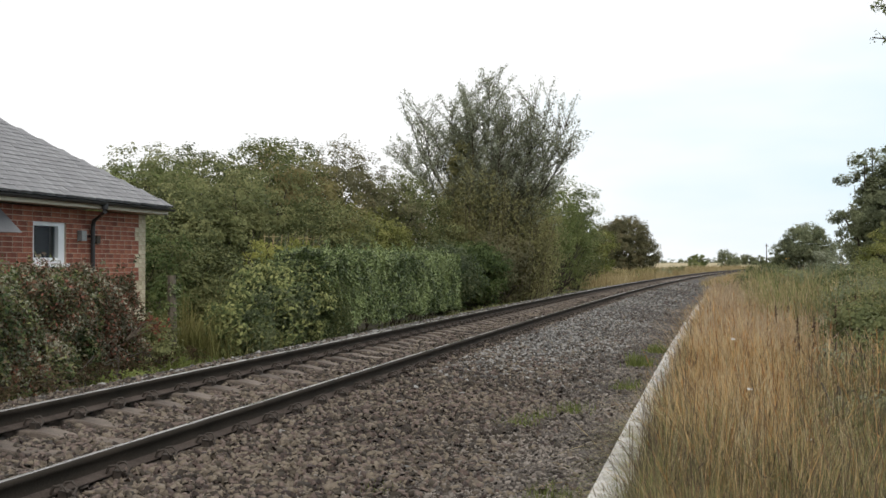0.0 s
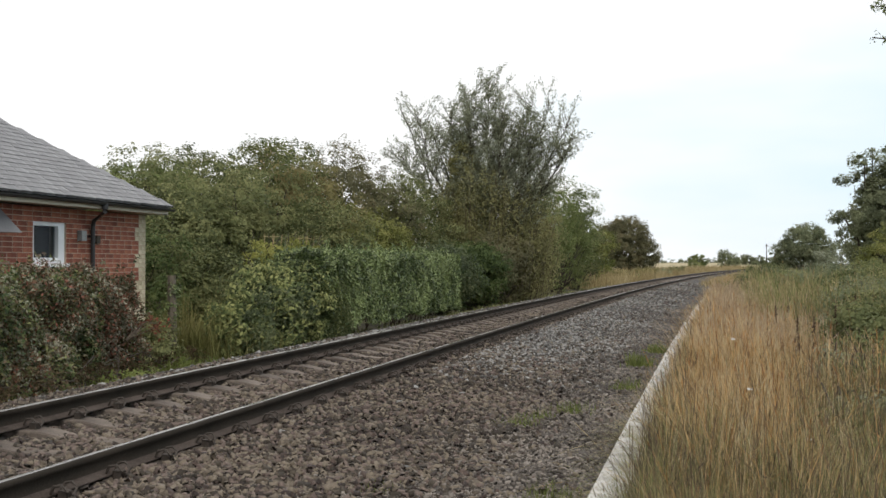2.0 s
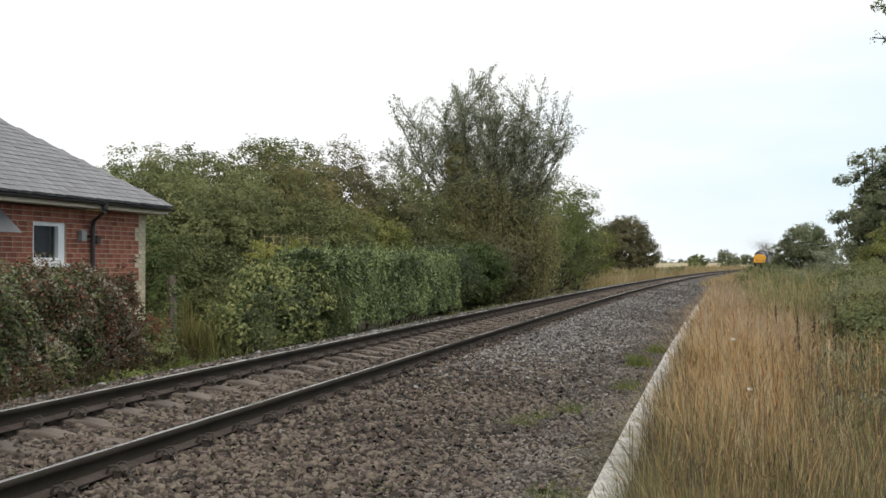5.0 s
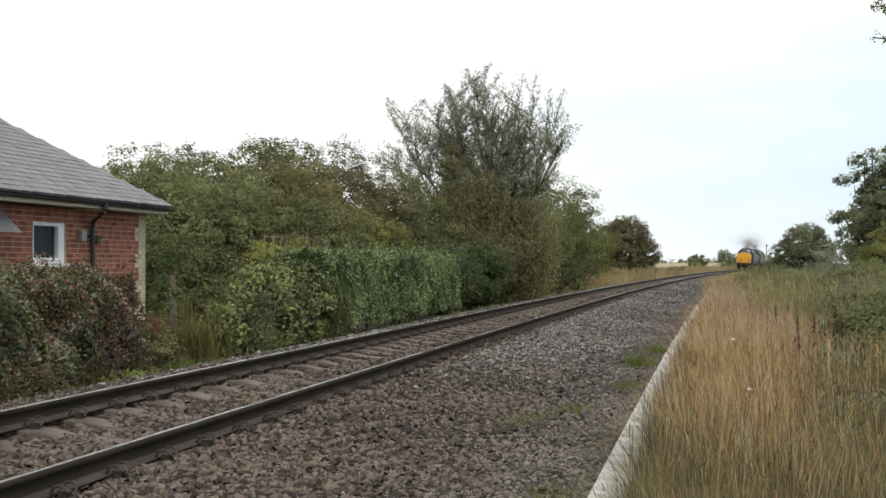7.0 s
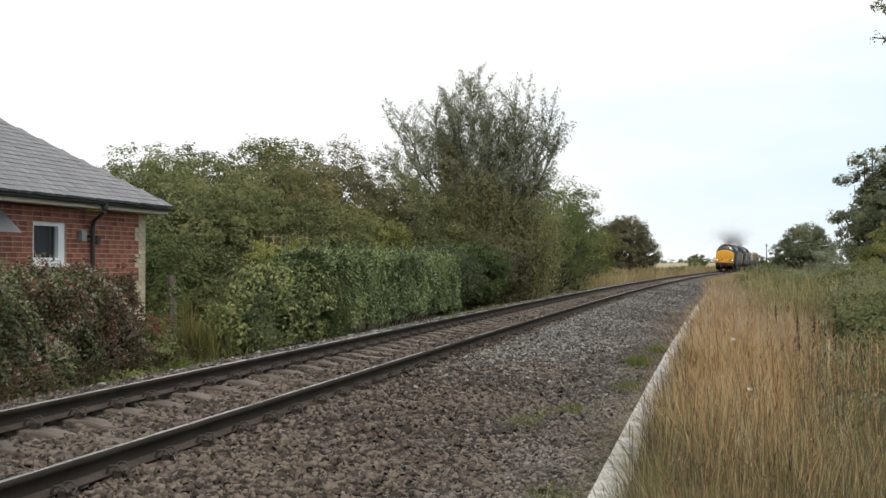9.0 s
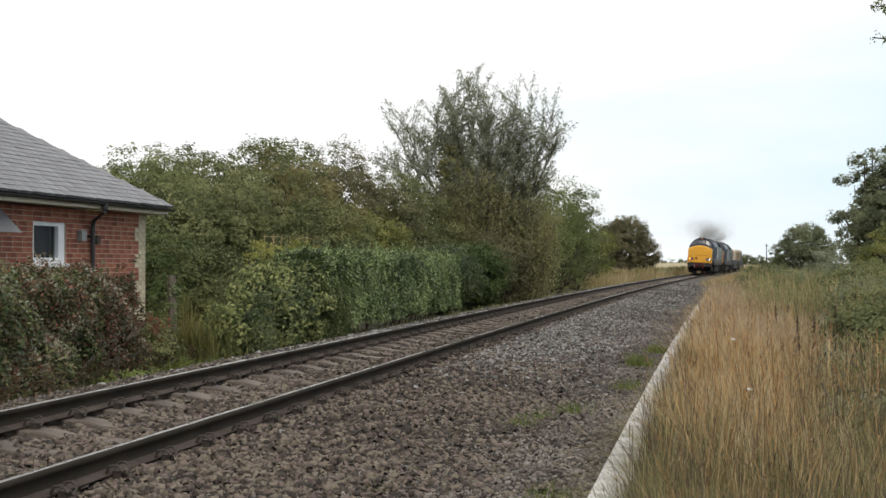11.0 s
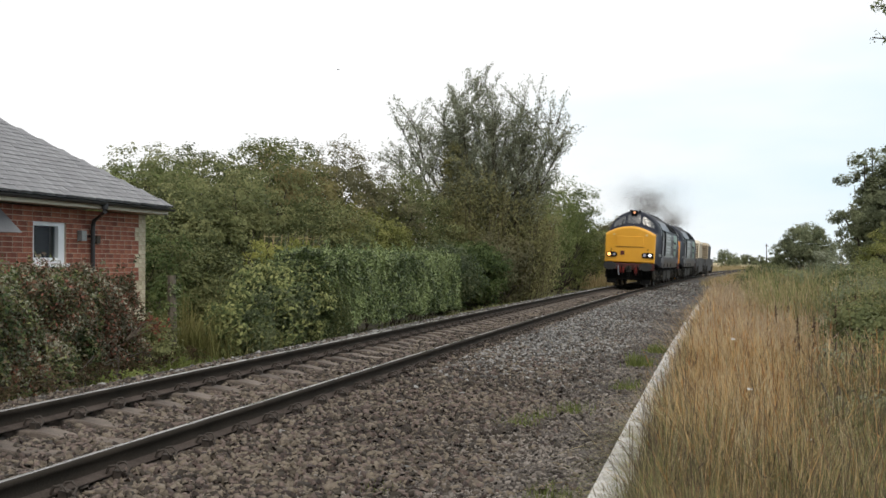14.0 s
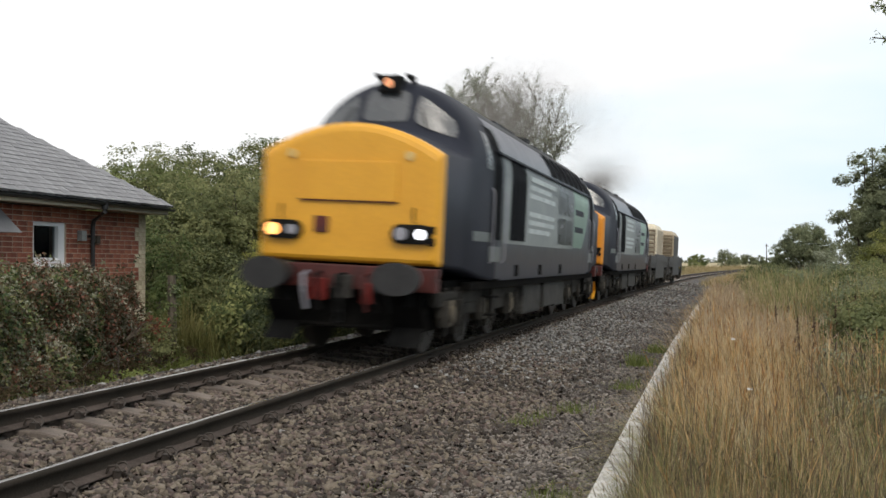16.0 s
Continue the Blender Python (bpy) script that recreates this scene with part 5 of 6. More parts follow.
# ---------------------------------------------------------------- locomotives
M_YELLOW = mat("yellow_paint", [(0.68, 0.33, 0.022), (0.75, 0.375, 0.03)], rough=0.38, scale=1.5, grain=0.06, bump=0.03, fine=30)
# second nose's yellow, deepened to orange for the leader's shade on it
M_YELLOW_SHADED = mat("yellow_paint_shaded", [(0.62, 0.235, 0.018), (0.70, 0.28, 0.026)], rough=0.45, scale=1.5, grain=0.08, bump=0.03, fine=30)
M_NAVY = mat("navy_paint", [(0.019, 0.022, 0.031), (0.029, 0.032, 0.044), (0.041, 0.044, 0.055)], spec=0.06, rough=0.5, scale=1.2, grain=0.12, bump=0.03, fine=25)
# paler than the cab's navy, reflected sky being partly in the base colour
M_SIDE = mat("navy_side_paint", [(0.025, 0.033, 0.053), (0.047, 0.056, 0.080), (0.076, 0.083, 0.102)], spec=0.3, rough=0.34, scale=2.2, grain=0.22, bump=0.03, fine=12, stretch=(1, 1.6, 0.35))
M_ROOF = mat("grimy_roof", [(0.022, 0.023, 0.026), (0.042, 0.043, 0.046)], spec=0.2, rough=0.6, scale=1.5, fine=18)
# near black: grime, with the shade below the body put into the colour
M_SOLE = mat("underframe_grime_shade", [(0.005, 0.005, 0.005), (0.013, 0.012, 0.011)], spec=0.02, rough=1.0, scale=2.5, fine=20)
M_BOGIE = mat("bogie_grime", [(0.010, 0.009, 0.008), (0.024, 0.022, 0.019), (0.055, 0.050, 0.043)], spec=0.15, rough=0.85, scale=3, fine=30)
M_WHEEL = mat("wheel_steel", [(0.03, 0.027, 0.024), (0.07, 0.062, 0.055)], rough=0.6, metal=0.4, scale=3)
M_RED = mat("red_beam", [(0.035, 0.008, 0.007), (0.10, 0.016, 0.013)], rough=0.55, scale=4)
M_REDGEAR = mat("red_gear", [(0.10, 0.014, 0.012), (0.24, 0.03, 0.024)], rough=0.6, spec=0.2, scale=5)
M_PALE = mat("pale_turquoise_paint", [(0.26, 0.30, 0.31), (0.42, 0.46, 0.465), (0.56, 0.60, 0.60)], rough=0.4, scale=5, grain=0.1, bump=0.02)
M_TEAL = mat("green_panel_paint", [(0.135, 0.155, 0.155), (0.185, 0.205, 0.205), (0.24, 0.26, 0.26)], rough=0.4, scale=2, grain=0.1, bump=0.02)
M_GREENISH = mat("pale_green_paint", [(0.24, 0.37, 0.30), (0.36, 0.50, 0.42)], rough=0.4, scale=2, grain=0.1, bump=0.02)
M_SILVER = mat("silver_metal", [(0.4, 0.4, 0.4), (0.55, 0.55, 0.55)], rough=0.35, metal=0.8)
M_FADED = mat("faded_yellow_paint", [(0.62, 0.42, 0.14), (0.68, 0.50, 0.22)], rough=0.5, scale=6)
M_LAMP_ON = glow("lit_lamp", (1.0, 0.42, 0.12), 3.0)
M_LAMP_COOL = glow("lit_lamp_white", (0.93, 0.95, 1.0), 2.2)
M_LAMP_TOP = glow("lit_top_lamp", (1.0, 0.42, 0.2), 0.4)
M_TANK = mat("dusty_tank", [(0.025, 0.024, 0.022), (0.068, 0.065, 0.060)], rough=0.85, spec=0.2, scale=2.5, fine=20)
M_AXLE = mat("rusty_axlebox", [(0.05, 0.04, 0.028), (0.15, 0.12, 0.075)], rough=0.8, scale=8, fine=30)
M_LENS = mat("lamp_lens", [(0.25, 0.25, 0.28), (0.35, 0.35, 0.4)], rough=0.15, grain=0.05, bump=0)
M_CABGLASS = mat("cab_glass", [(0.035, 0.04, 0.045), (0.05, 0.055, 0.06)], rough=0.26, grain=0.05, bump=0)
M_CABGLASS.node_tree.nodes["Principled BSDF"].inputs["IOR"].default_value = 1.85
M_SIDEGLASS = mat("dusty_side_glass", [(0.008, 0.009, 0.011), (0.020, 0.022, 0.025)], rough=0.3, scale=3, grain=0.2, bump=0)
M_BLACKSTEEL = mat("black_steel", [(0.006, 0.006, 0.006), (0.014, 0.014, 0.014)], spec=0.08, rough=0.7, scale=4)
M_BUFFER = mat("buffer_steel", [(0.018, 0.018, 0.019), (0.035, 0.035, 0.036)], rough=0.6, metal=0.2, scale=5)
M_GRILLE = mat("grille_black", [(0.006, 0.0065, 0.008), (0.014, 0.015, 0.017)], rough=0.8, spec=0.05)

# cross-sections from the nose backwards: distance, half width, sill, shoulder, crown, exponent of the arch
SECTIONS = [(0.00, 1.15, 1.27, 2.52, 2.89, 1.0), (0.02, 1.19, 1.23, 2.57, 2.95, 1.0), (0.07, 1.22, 1.20, 2.61, 3.0, 1.0), (0.16, 1.235, 1.19, 2.62, 3.01, 1.0),
            (1.20, 1.25, 1.15, 2.66, 3.06, 1.0), (1.32, 1.26, 1.13, 2.67, 3.13, 1.05), (1.44, 1.27, 1.12, 2.68, 3.42, 0.90), (1.58, 1.28, 1.10, 2.69, 3.69, 0.74), (1.70, 1.29, 1.08, 2.69, 3.79, 0.66),
            (1.90, 1.31, 1.05, 2.68, 3.84, 0.59), (2.15, 1.33, 1.02, 2.66, 3.86, 0.555), (2.45, 1.345, 1.0, 2.62, 3.865, 0.54), (2.9, 1.35, 0.98, 2.60, 3.87, 0.53), (8.75, 1.35, 0.98, 2.60, 3.87, 0.53)]
ARC = [-1 + i / 14 for i in range(29)]
ARC = [math.copysign(1 - (1 - abs(a)) ** 1.5, a) for a in ARC]


def section(d):
    ds = [s[0] for s in SECTIONS]
    return [float(np.interp(d, ds, [s[i] for s in SECTIONS])) for i in range(1, 6)]


def skin_z(d, x):
    hw, zb, zs, zt, e = section(d)
    return zs + (zt - zs) * max(0.0, 1 - (x / hw) ** 2) ** e


def skin_d(x, z):
    """How far behind the nose the cab's front meets the height z at x."""
    lo, hi = 1.2, 2.9
    for _ in range(40):
        mid = (lo + hi) / 2
        if skin_z(mid, x) < z:
            lo = mid
        else:
            hi = mid
    return hi


def ring(d):
    hw, zb, zs, zt, e = section(d)
    pts = [(-hw + 0.02, zb), (-hw, zb + 0.05), (-hw, (zb + zs) / 2)]
    pts += [(a * hw, zs + (zt - zs) * max(0.0, 1 - a * a) ** e) for a in ARC]
    pts += [(hw, (zb + zs) / 2), (hw, zb + 0.05), (hw - 0.02, zb)]
    return pts


def loft(ds, flip=1, cap=False, base=-8.75):
    bm = bmesh.new()
    rows = [[bm.verts.new((x, flip * (base + d), z)) for x, z in ring(d)] for d in ds]
    for a, b in zip(rows, rows[1:]):
        for i in range(len(a) - 1):
            bm.faces.new((a[i], a[i + 1], b[i + 1], b[i]))
        bm.faces.new((a[-1], a[0], b[0], b[-1]))
    if cap:
        bm.faces.new(rows[0])
    return bm


def pane(corners, flip=1, lift=0.012, base=-8.75):
    """A curved windscreen pane between four corners (x, z): lower left, lower right, upper right, upper left."""
    bm = bmesh.new()
    n = 6
    grid = []
    for j in range(n + 1):
        row = []
        for i in range(n + 1):
            u, v = i / n, j / n
            # corners rounded
            cu, cv = 2 * u - 1, 2 * v - 1
            u, v = 0.5 + cu * (1 - 0.10 * abs(cv) ** 4) / 2, 0.5 + cv * (1 - 0.10 * abs(cu) ** 4) / 2
            (ax, az), (bx, bz), (cx, cz), (dx, dz) = corners
            x = (1 - v) * ((1 - u) * ax + u * bx) + v * ((1 - u) * dx + u * cx)
            z = (1 - v) * ((1 - u) * az + u * bz) + v * ((1 - u) * dz + u * cz)
            d = skin_d(x, z)
            row.append(bm.verts.new((x * 1.004, flip * (base + d - lift), z + lift * 0.6)))
        grid.append(row)
    for a, b in zip(grid, grid[1:]):
        for i in range(n):
            bm.faces.new((a[i], a[i + 1], b[i + 1], b[i]))
    return bm


def skin_x(d, z):
    """Half the width of the body at the height z."""
    hw, zb, zs, zt, e = section(d)
    return hw if z <= zs else hw * math.sqrt(max(0.0, 1 - ((z - zs) / (zt - zs)) ** (1 / e)))


def skin_patch(s, y0, y1, z0, z1, lift=0.008, corner=0.0, rows=9):
    """A thin panel that follows the body side and the curve of the roof; corner rounds its lower rear end."""
    bm = bmesh.new()
    lines = []
    for i in range(rows + 1):
        z = z0 + (z1 - z0) * i / rows
        end = y1 - corner * (1 - min(1.0, (z - z0) / max(corner, 1e-6))) ** 2 if corner else y1
        lines.append([bm.verts.new((s * (skin_x(min(3.0, 8.75 - abs(y)), z) + lift), y, z)) for y in (y0, (y0 + end) / 2, end)])
    for a, b in zip(lines, lines[1:]):
        for i in range(2):
            bm.faces.new((a[i], a[i + 1], b[i + 1], b[i]))
    bmesh.ops.solidify(bm, geom=list(bm.faces), thickness=lift + 0.02)
    return bm


def wheelset_mesh(r, gauge=0.72):
    bm = bmesh.new()
    for s in (-1, 1):
        cyl(bm, s * (gauge + 0.03), 0, 0, r, 0.10, "x", 28)
        cyl(bm, s * (gauge - 0.035), 0, 0, r + 0.028, 0.03, "x", 28)
        cyl(bm, s * (gauge + 0.085), 0, 0, 0.14, 0.05, "x", 14)
        for i in range(6):
            a = i * math.pi / 3
            box(bm, s * (gauge + 0.08), s * (gauge + 0.095), math.cos(a) * r * 0.55 - 0.03, math.cos(a) * r * 0.55 + 0.03, math.sin(a) * r * 0.55 - 0.03, math.sin(a) * r * 0.55 + 0.03)
    cyl(bm, 0, 0, 0, 0.085, 2 * gauge + 0.3, "x", 12)
    return bm_mesh("wheelset", bm, M_WHEEL)


LOCO_WHEEL, WAGON_WHEEL = wheelset_mesh(0.55), wheelset_mesh(0.46)
SPINNING = []


def bogie(parent, y, axles, wheel, r, loco=True):
    bm = bmesh.new()
    reach = max(axles) + 0.75
    for s in (-1, 1):
        x = s * 1.10
        box(bm, x - 0.06, x + 0.06, -reach, reach, 0.66, 0.86, 0.03)
        box(bm, x - 0.05, x + 0.05, -reach + 0.3, reach - 0.3, 0.50, 0.68, 0.03)
        for a in axles:
            for k in (-0.36, 0.36):
                cyl(bm, x + s * 0.05, a + k, r + 0.02, 0.085, 0.34, "z", 10)
        for a in axles:
            # leaf of the equalising beam, hanger and damper beside each axle
            box(bm, x - 0.04, x + 0.07, a - 0.62, a + 0.62, r + 0.20, r + 0.30, 0.02)
            box(bm, x + s * 0.04 - 0.03, x + s * 0.04 + 0.03, a - 0.30, a - 0.22, r - 0.28, r + 0.36, 0.01)
            box(bm, x + s * 0.04 - 0.03, x + s * 0.04 + 0.03, a + 0.22, a + 0.30, r - 0.28, r + 0.36, 0.01)
            tube(bm, [(x + s * 0.06, a + 0.40, r + 0.36), (x + s * 0.08, a + 0.52, r), (x + s * 0.06, a + 0.58, 0.22)], [0.022, 0.022, 0.018], 6)
            for k in (-0.63, 0.63):
                box(bm, s * 0.72, s * 0.80, a + k - 0.04, a + k + 0.04, r - 0.25, r + 0.2, 0.01)
    box(bm, -1.0, 1.0, -reach, -reach + 0.16, 0.55, 0.80, 0.02)
    box(bm, -1.0, 1.0, reach - 0.16, reach, 0.55, 0.80, 0.02)
    box(bm, -1.0, 1.0, -0.25, 0.25, 0.55, 0.95, 0.02)
    b = part("bogie", bm, M_BOGIE, parent, "grimy bogie with exposed axleboxes and springs" if loco else "grey wagon bogie", m=pose(0, y, 0))
    for a in axles:
        for s in (-1, 1):
            bm = boxed(min(s * 0.98, s * 1.17), max(s * 0.98, s * 1.17), a - 0.17, a + 0.17, r - 0.17, r + 0.19, 0.03)
            cyl(bm, s * 1.17, a, r, 0.11, 0.07, "x", 14)
            part("axlebox", bm, M_AXLE, b, "rusty tan axlebox")
            bm = bmesh.new()
            tube(bm, [(s * 1.13, a + 0.2, r - 0.1), (s * 1.15, a + 0.45, r - 0.16), (s * 1.13, a + 0.75, r + 0.22)], [0.03, 0.035, 0.03], 6)
            part("brake_rod", bm, M_TANK, b)
        w = part("wheelset", wheel, None, b, m=pose(0, a, r))
        SPINNING.append((w, a, r))
    return b


def lamp_disc(x, z, r, y, flip):
    bm = bmesh.new()
    cyl(bm, x, flip * y, z, r, 0.03, "y", 18)
    return bm


def build_loco(label, plough, lit, nose_paint):
    l = thing("locomotive", label, "locomotive", group="pair of diesel locomotives")
    # body: one long shell between the two noses, its roof apart
    bm = loft([0.16, 0.5, 0.9, 1.20, 1.26, 1.32, 1.38, 1.44, 1.51, 1.58, 1.64, 1.70, 1.80, 1.90, 2.02, 2.15, 2.3, 2.45, 2.65, 2.9])
    front = part("cab", bm, M_NAVY, l, "dark blue cab with three curved windscreens", smooth=True)
    rear = part("cab", loft([0.16, 0.5, 0.9, 1.20, 1.26, 1.32, 1.38, 1.44, 1.51, 1.58, 1.64, 1.70, 1.80, 1.90, 2.02, 2.15, 2.3, 2.45, 2.65, 2.9], flip=-1), M_NAVY, l, "dark blue cab with three curved windscreens", smooth=True)
    bm = bmesh.new()
    prof = ring(3.0)
    ys = [-5.85, 5.85]
    rows = [[bm.verts.new((x, y, z)) for x, z in prof] for y in ys]
    for i in range(len(prof) - 1):
        f = bm.faces.new((rows[0][i], rows[0][i + 1], rows[1][i + 1], rows[1][i]))
        f.material_index = 1 if min(prof[i][1], prof[i + 1][1]) > 3.45 else 0
    body = part("body", bm_mesh("body", bm, [M_SIDE, M_ROOF], True), None, l, "dark blue body side with grey roof")
    for cabin, flip in ((front, 1), (rear, -1)):
        nose = part("nose", loft([0.0, 0.02, 0.045, 0.07, 0.11, 0.163], flip, cap=True), nose_paint, l, "yellow warning panel over the rounded nose", smooth=False)
        # raised outline of the nose doors
        bm = bmesh.new()
        box(bm, -0.66, 0.66, flip * -8.766 - 0.012, flip * -8.766 + 0.016, 1.99, 2.50, 0.012)
        part("nose_door", bm, nose_paint, nose)
        bm = bmesh.new()
        box(bm, -0.67, 0.67, flip * -8.776 - 0.006, flip * -8.776 + 0.01, 1.975, 1.99)
        part("door_seam", bm, M_RED, nose, "dark red-brown seam under the nose doors")
        bm = boxed(-0.45, -0.26, flip * -8.768 - 0.01, flip * -8.768 + 0.01, 1.57, 1.78, 0.006)
        part("badge_plate", bm, M_RED, nose, "small rusty square plate")
        for x in (-0.80, 0.80):
            bm = bmesh.new()
            cyl(bm, x, flip * -8.755, 2.58, 0.06, 0.05, "y", 14)
            part("handle", bm, M_FADED, nose, "small faded lamp cover")
            # twin lamp housing with rounded ends
            bm = bmesh.new()
            hx = math.copysign(0.87, x)
            cyl(bm, hx - 0.14, flip * -8.775, 1.59, 0.125, 0.09, "y", 18)
            cyl(bm, hx + 0.14, flip * -8.775, 1.59, 0.125, 0.09, "y", 18)
            box(bm, hx - 0.14, hx + 0.14, flip * -8.775 - 0.0448, flip * -8.775 + 0.0448, 1.467, 1.713)
            housing = part("lamp_housing", bm, M_BLACKSTEEL, nose, "black lamp housing with two lamps")
            left = x < 0
            on = lit and flip == 1
            a, b = (M_LAMP_ON, M_LENS) if left else (M_LENS, M_LAMP_COOL)
            part("lamp", lamp_disc(hx - 0.13, 1.59, 0.082, -8.825, flip), a if on else M_LENS, housing)
            part("lamp", lamp_disc(hx + 0.13, 1.59, 0.066, -8.825, flip), b if on else M_LENS, housing)
            bm = bmesh.new()
            tube(bm, [(hx * 1.03, flip * -8.80, 1.73), (hx * 1.03, flip * -8.83, 1.80), (hx * 1.03, flip * -8.80, 1.92)], [0.014] * 3, 6)
            part("lamp_iron", bm, M_BLACKSTEEL, nose)
        bm = bmesh.new()
        for z in (1.50, 1.65):
            box(bm, 1.09, 1.17, flip * -8.76 - 0.03, flip * -8.76 + 0.03, z - 0.05, z + 0.05, 0.01)
        part("jumper_socket", bm, M_BLACKSTEEL, nose)
        # windscreens and their wipers
        part("windscreen", pane([(-0.34, 3.17), (0.34, 3.17), (0.31, 3.64), (-0.31, 3.64)], flip), M_CABGLASS, cabin, smooth=True)
        for s in (-1, 1):
            c = [(s * 0.42, 3.15), (s * 1.04, 2.95), (s * 0.98, 3.22), (s * 0.44, 3.60)]
            part("windscreen", pane(c, flip), M_CABGLASS, cabin, smooth=True)
            x0, z0, x1, z1 = s * 0.62, 3.10, s * 0.50, 3.40
            bm = bmesh.new()
            tube(bm, [(x0, flip * (-8.75 + skin_d(x0, z0) - 0.05), z0), (x1, flip * (-8.75 + skin_d(x1, z1) - 0.05), z1)], [0.012, 0.008], 5)
            part("wiper", bm, M_BLACKSTEEL, cabin)
            # cab door, its recess shade painted as a black panel on the skin, and handrails
            d0, d1 = sorted((flip * -6.22, flip * -5.58))
            part("cab_door", skin_patch(s, d0, d1, 1.60, 3.30, 0.006), M_GRILLE, cabin, "cab door, the shade of its recess painted as a black panel")
            d0, d1 = sorted((flip * -6.62, flip * -6.30))
            part("side_window", skin_patch(s, d0, d1, 2.62, 3.16, 0.007), M_CABGLASS, cabin, "narrow dark cab side window")
            for q in (-6.26, -5.53):
                d0, d1 = sorted((flip * q - 0.025, flip * q + 0.025))
                part("door_pillar", skin_patch(s, d0, d1, 1.55, 3.34, 0.022), M_NAVY, cabin)
            for k in (-0.36, 0.36):
                bm = bmesh.new()
                y = flip * -5.88 + k * 1.25
                tube(bm, [(s * 1.355, y, 1.25), (s * 1.40, y, 1.30), (s * 1.40, y, 2.30), (s * 1.355, y, 2.36)], [0.012] * 4, 6)
                part("handrail", bm, M_LENS, cabin)
            bm = bmesh.new()
            for z in (0.45, 0.72, 0.98):
                box(bm, s * 1.16, s * 1.36, flip * -5.75 - 0.2, flip * -5.75 + 0.2, z, z + 0.03)
            box(bm, s * 1.20, s * 1.24, flip * -5.75 - 0.2, flip * -5.75 - 0.17, 0.45, 1.05)
            box(bm, s * 1.20, s * 1.24, flip * -5.75 + 0.17, flip * -5.75 + 0.2, 0.45, 1.05)
            part("step", bm, M_SOLE, l)
            d0, d1 = sorted((flip * -7.14, flip * -6.32))
            part("number_bar", skin_patch(s, d0, d1, 1.56, 1.70, 0.006, rows=2), M_TEAL, body, "pale unreadable number panel")
            d0, d1 = sorted((flip * -6.34, flip * -5.52))
            part("data_panel", skin_patch(s, d0, d1, 1.27, 1.50, 0.006, rows=2), M_TEAL, body, "pale unreadable data panel")
        # lamp and horns on the roof's brow
        d0 = skin_d(0, 3.72)
        bm = boxed(-0.16, 0.16, flip * (-8.75 + d0 - 0.02) - 0.16, flip * (-8.75 + d0 - 0.02) + 0.16, 3.60, 3.86, 0.04)
        hood = part("brow_lamp", bm, M_BLACKSTEEL, cabin, "black lamp box at the top of the cab")
        part("lamp", lamp_disc(0, 3.74, 0.062, -8.75 + d0 - 0.19, flip), M_LAMP_TOP if lit and flip == 1 else M_LENS, hood)
        for x in (-0.22, 0.24):
            bm = bmesh.new()
            cyl(bm, x, flip * (-8.75 + d0 + 0.06), 3.86, 0.05, 0.30, "y", 12, 0.03)
            box(bm, x - 0.03, x + 0.03, flip * (-8.75 + d0 + 0.2) - 0.05, flip * (-8.75 + d0 + 0.2) + 0.05, 3.74, 3.84)
            part("horn", bm, M_BLACKSTEEL, cabin)
        # buffer beam, buffers, coupling, hoses, plough
        beam = part("buffer_beam", boxed(-1.22, 1.22, flip * -8.66 - 0.08, flip * -8.66 + 0.08, 0.86, 1.165, 0.02), M_RED, l, "dull red buffer beam")
        for s in (-1, 1):
            bm = bmesh.new()
            cyl(bm, s * 0.8635, flip * -8.98, 1.03, 0.11, 0.6, "y", 16)
            cyl(bm, s * 0.8635, flip * -8.85, 1.03, 0.16, 0.2, "y", 16)
            before = set(bm.verts)
            cyl(bm, 0, 0, 0, 0.235, 0.06, "y", 26)
            fresh = [v for v in bm.verts if v not in before]
            bmesh.ops.scale(bm, vec=(1.36, 1, 0.86), verts=fresh)
            bmesh.ops.translate(bm, vec=(s * 0.8635, flip * -9.34, 1.03), verts=fresh)
            part("buffer", bm, M_BUFFER, beam, "large oval steel buffer", smooth=False)
        bm = bmesh.new()
        tube(bm, [(0, flip * -8.72, 1.02), (0, flip * -8.98, 1.02), (0, flip * -9.04, 0.94), (0, flip * -8.96, 0.88)], [0.05, 0.045, 0.04, 0.03], 8)
        for z in (0.86, 0.72, 0.58):
            tube(bm, [(-0.05, flip * -8.94, z), (-0.05, flip * -8.96, z - 0.14), (0.05, flip * -8.96, z - 0.14), (0.05, flip * -8.94, z)], [0.02] * 4, 6)
        part("coupling", bm, M_BLACKSTEEL, beam)
        for x0, x1, z0, z1, mt in ((-0.44, -0.22, 0.70, 0.98, M_REDGEAR), (-0.13, 0.12, 0.74, 1.04, M_TANK), (0.26, 0.42, 0.68, 0.94, M_REDGEAR), (0.50, 0.58, 0.88, 1.05, M_SILVER)):
            part("beam_fitting", boxed(x0, x1, flip * -8.80 - 0.06, flip * -8.80 + 0.06, z0, z1, 0.02), mt, beam)
        bm = bmesh.new()
        tube(bm, [(-0.62, flip * -8.74, 0.40), (0.0, flip * -8.78, 0.38), (0.62, flip * -8.74, 0.41)], [0.018] * 3, 6)
        part("guard_pipe", bm, M_SOLE, beam)
        for x, mt in ((-0.52, M_LENS), (-0.34, M_BLACKSTEEL), (0.30, M_RED), (0.44, M_BLACKSTEEL), (0.60, M_BLACKSTEEL)):
            bm = bmesh.new()
            tube(bm, [(x, flip * -8.72, 1.06), (x, flip * -8.90, 1.02), (x + 0.02, flip * -8.92, 0.80), (x + 0.05, flip * -8.86, 0.58)], [0.028] * 4, 7)
            part("brake_hose", bm, mt, beam)
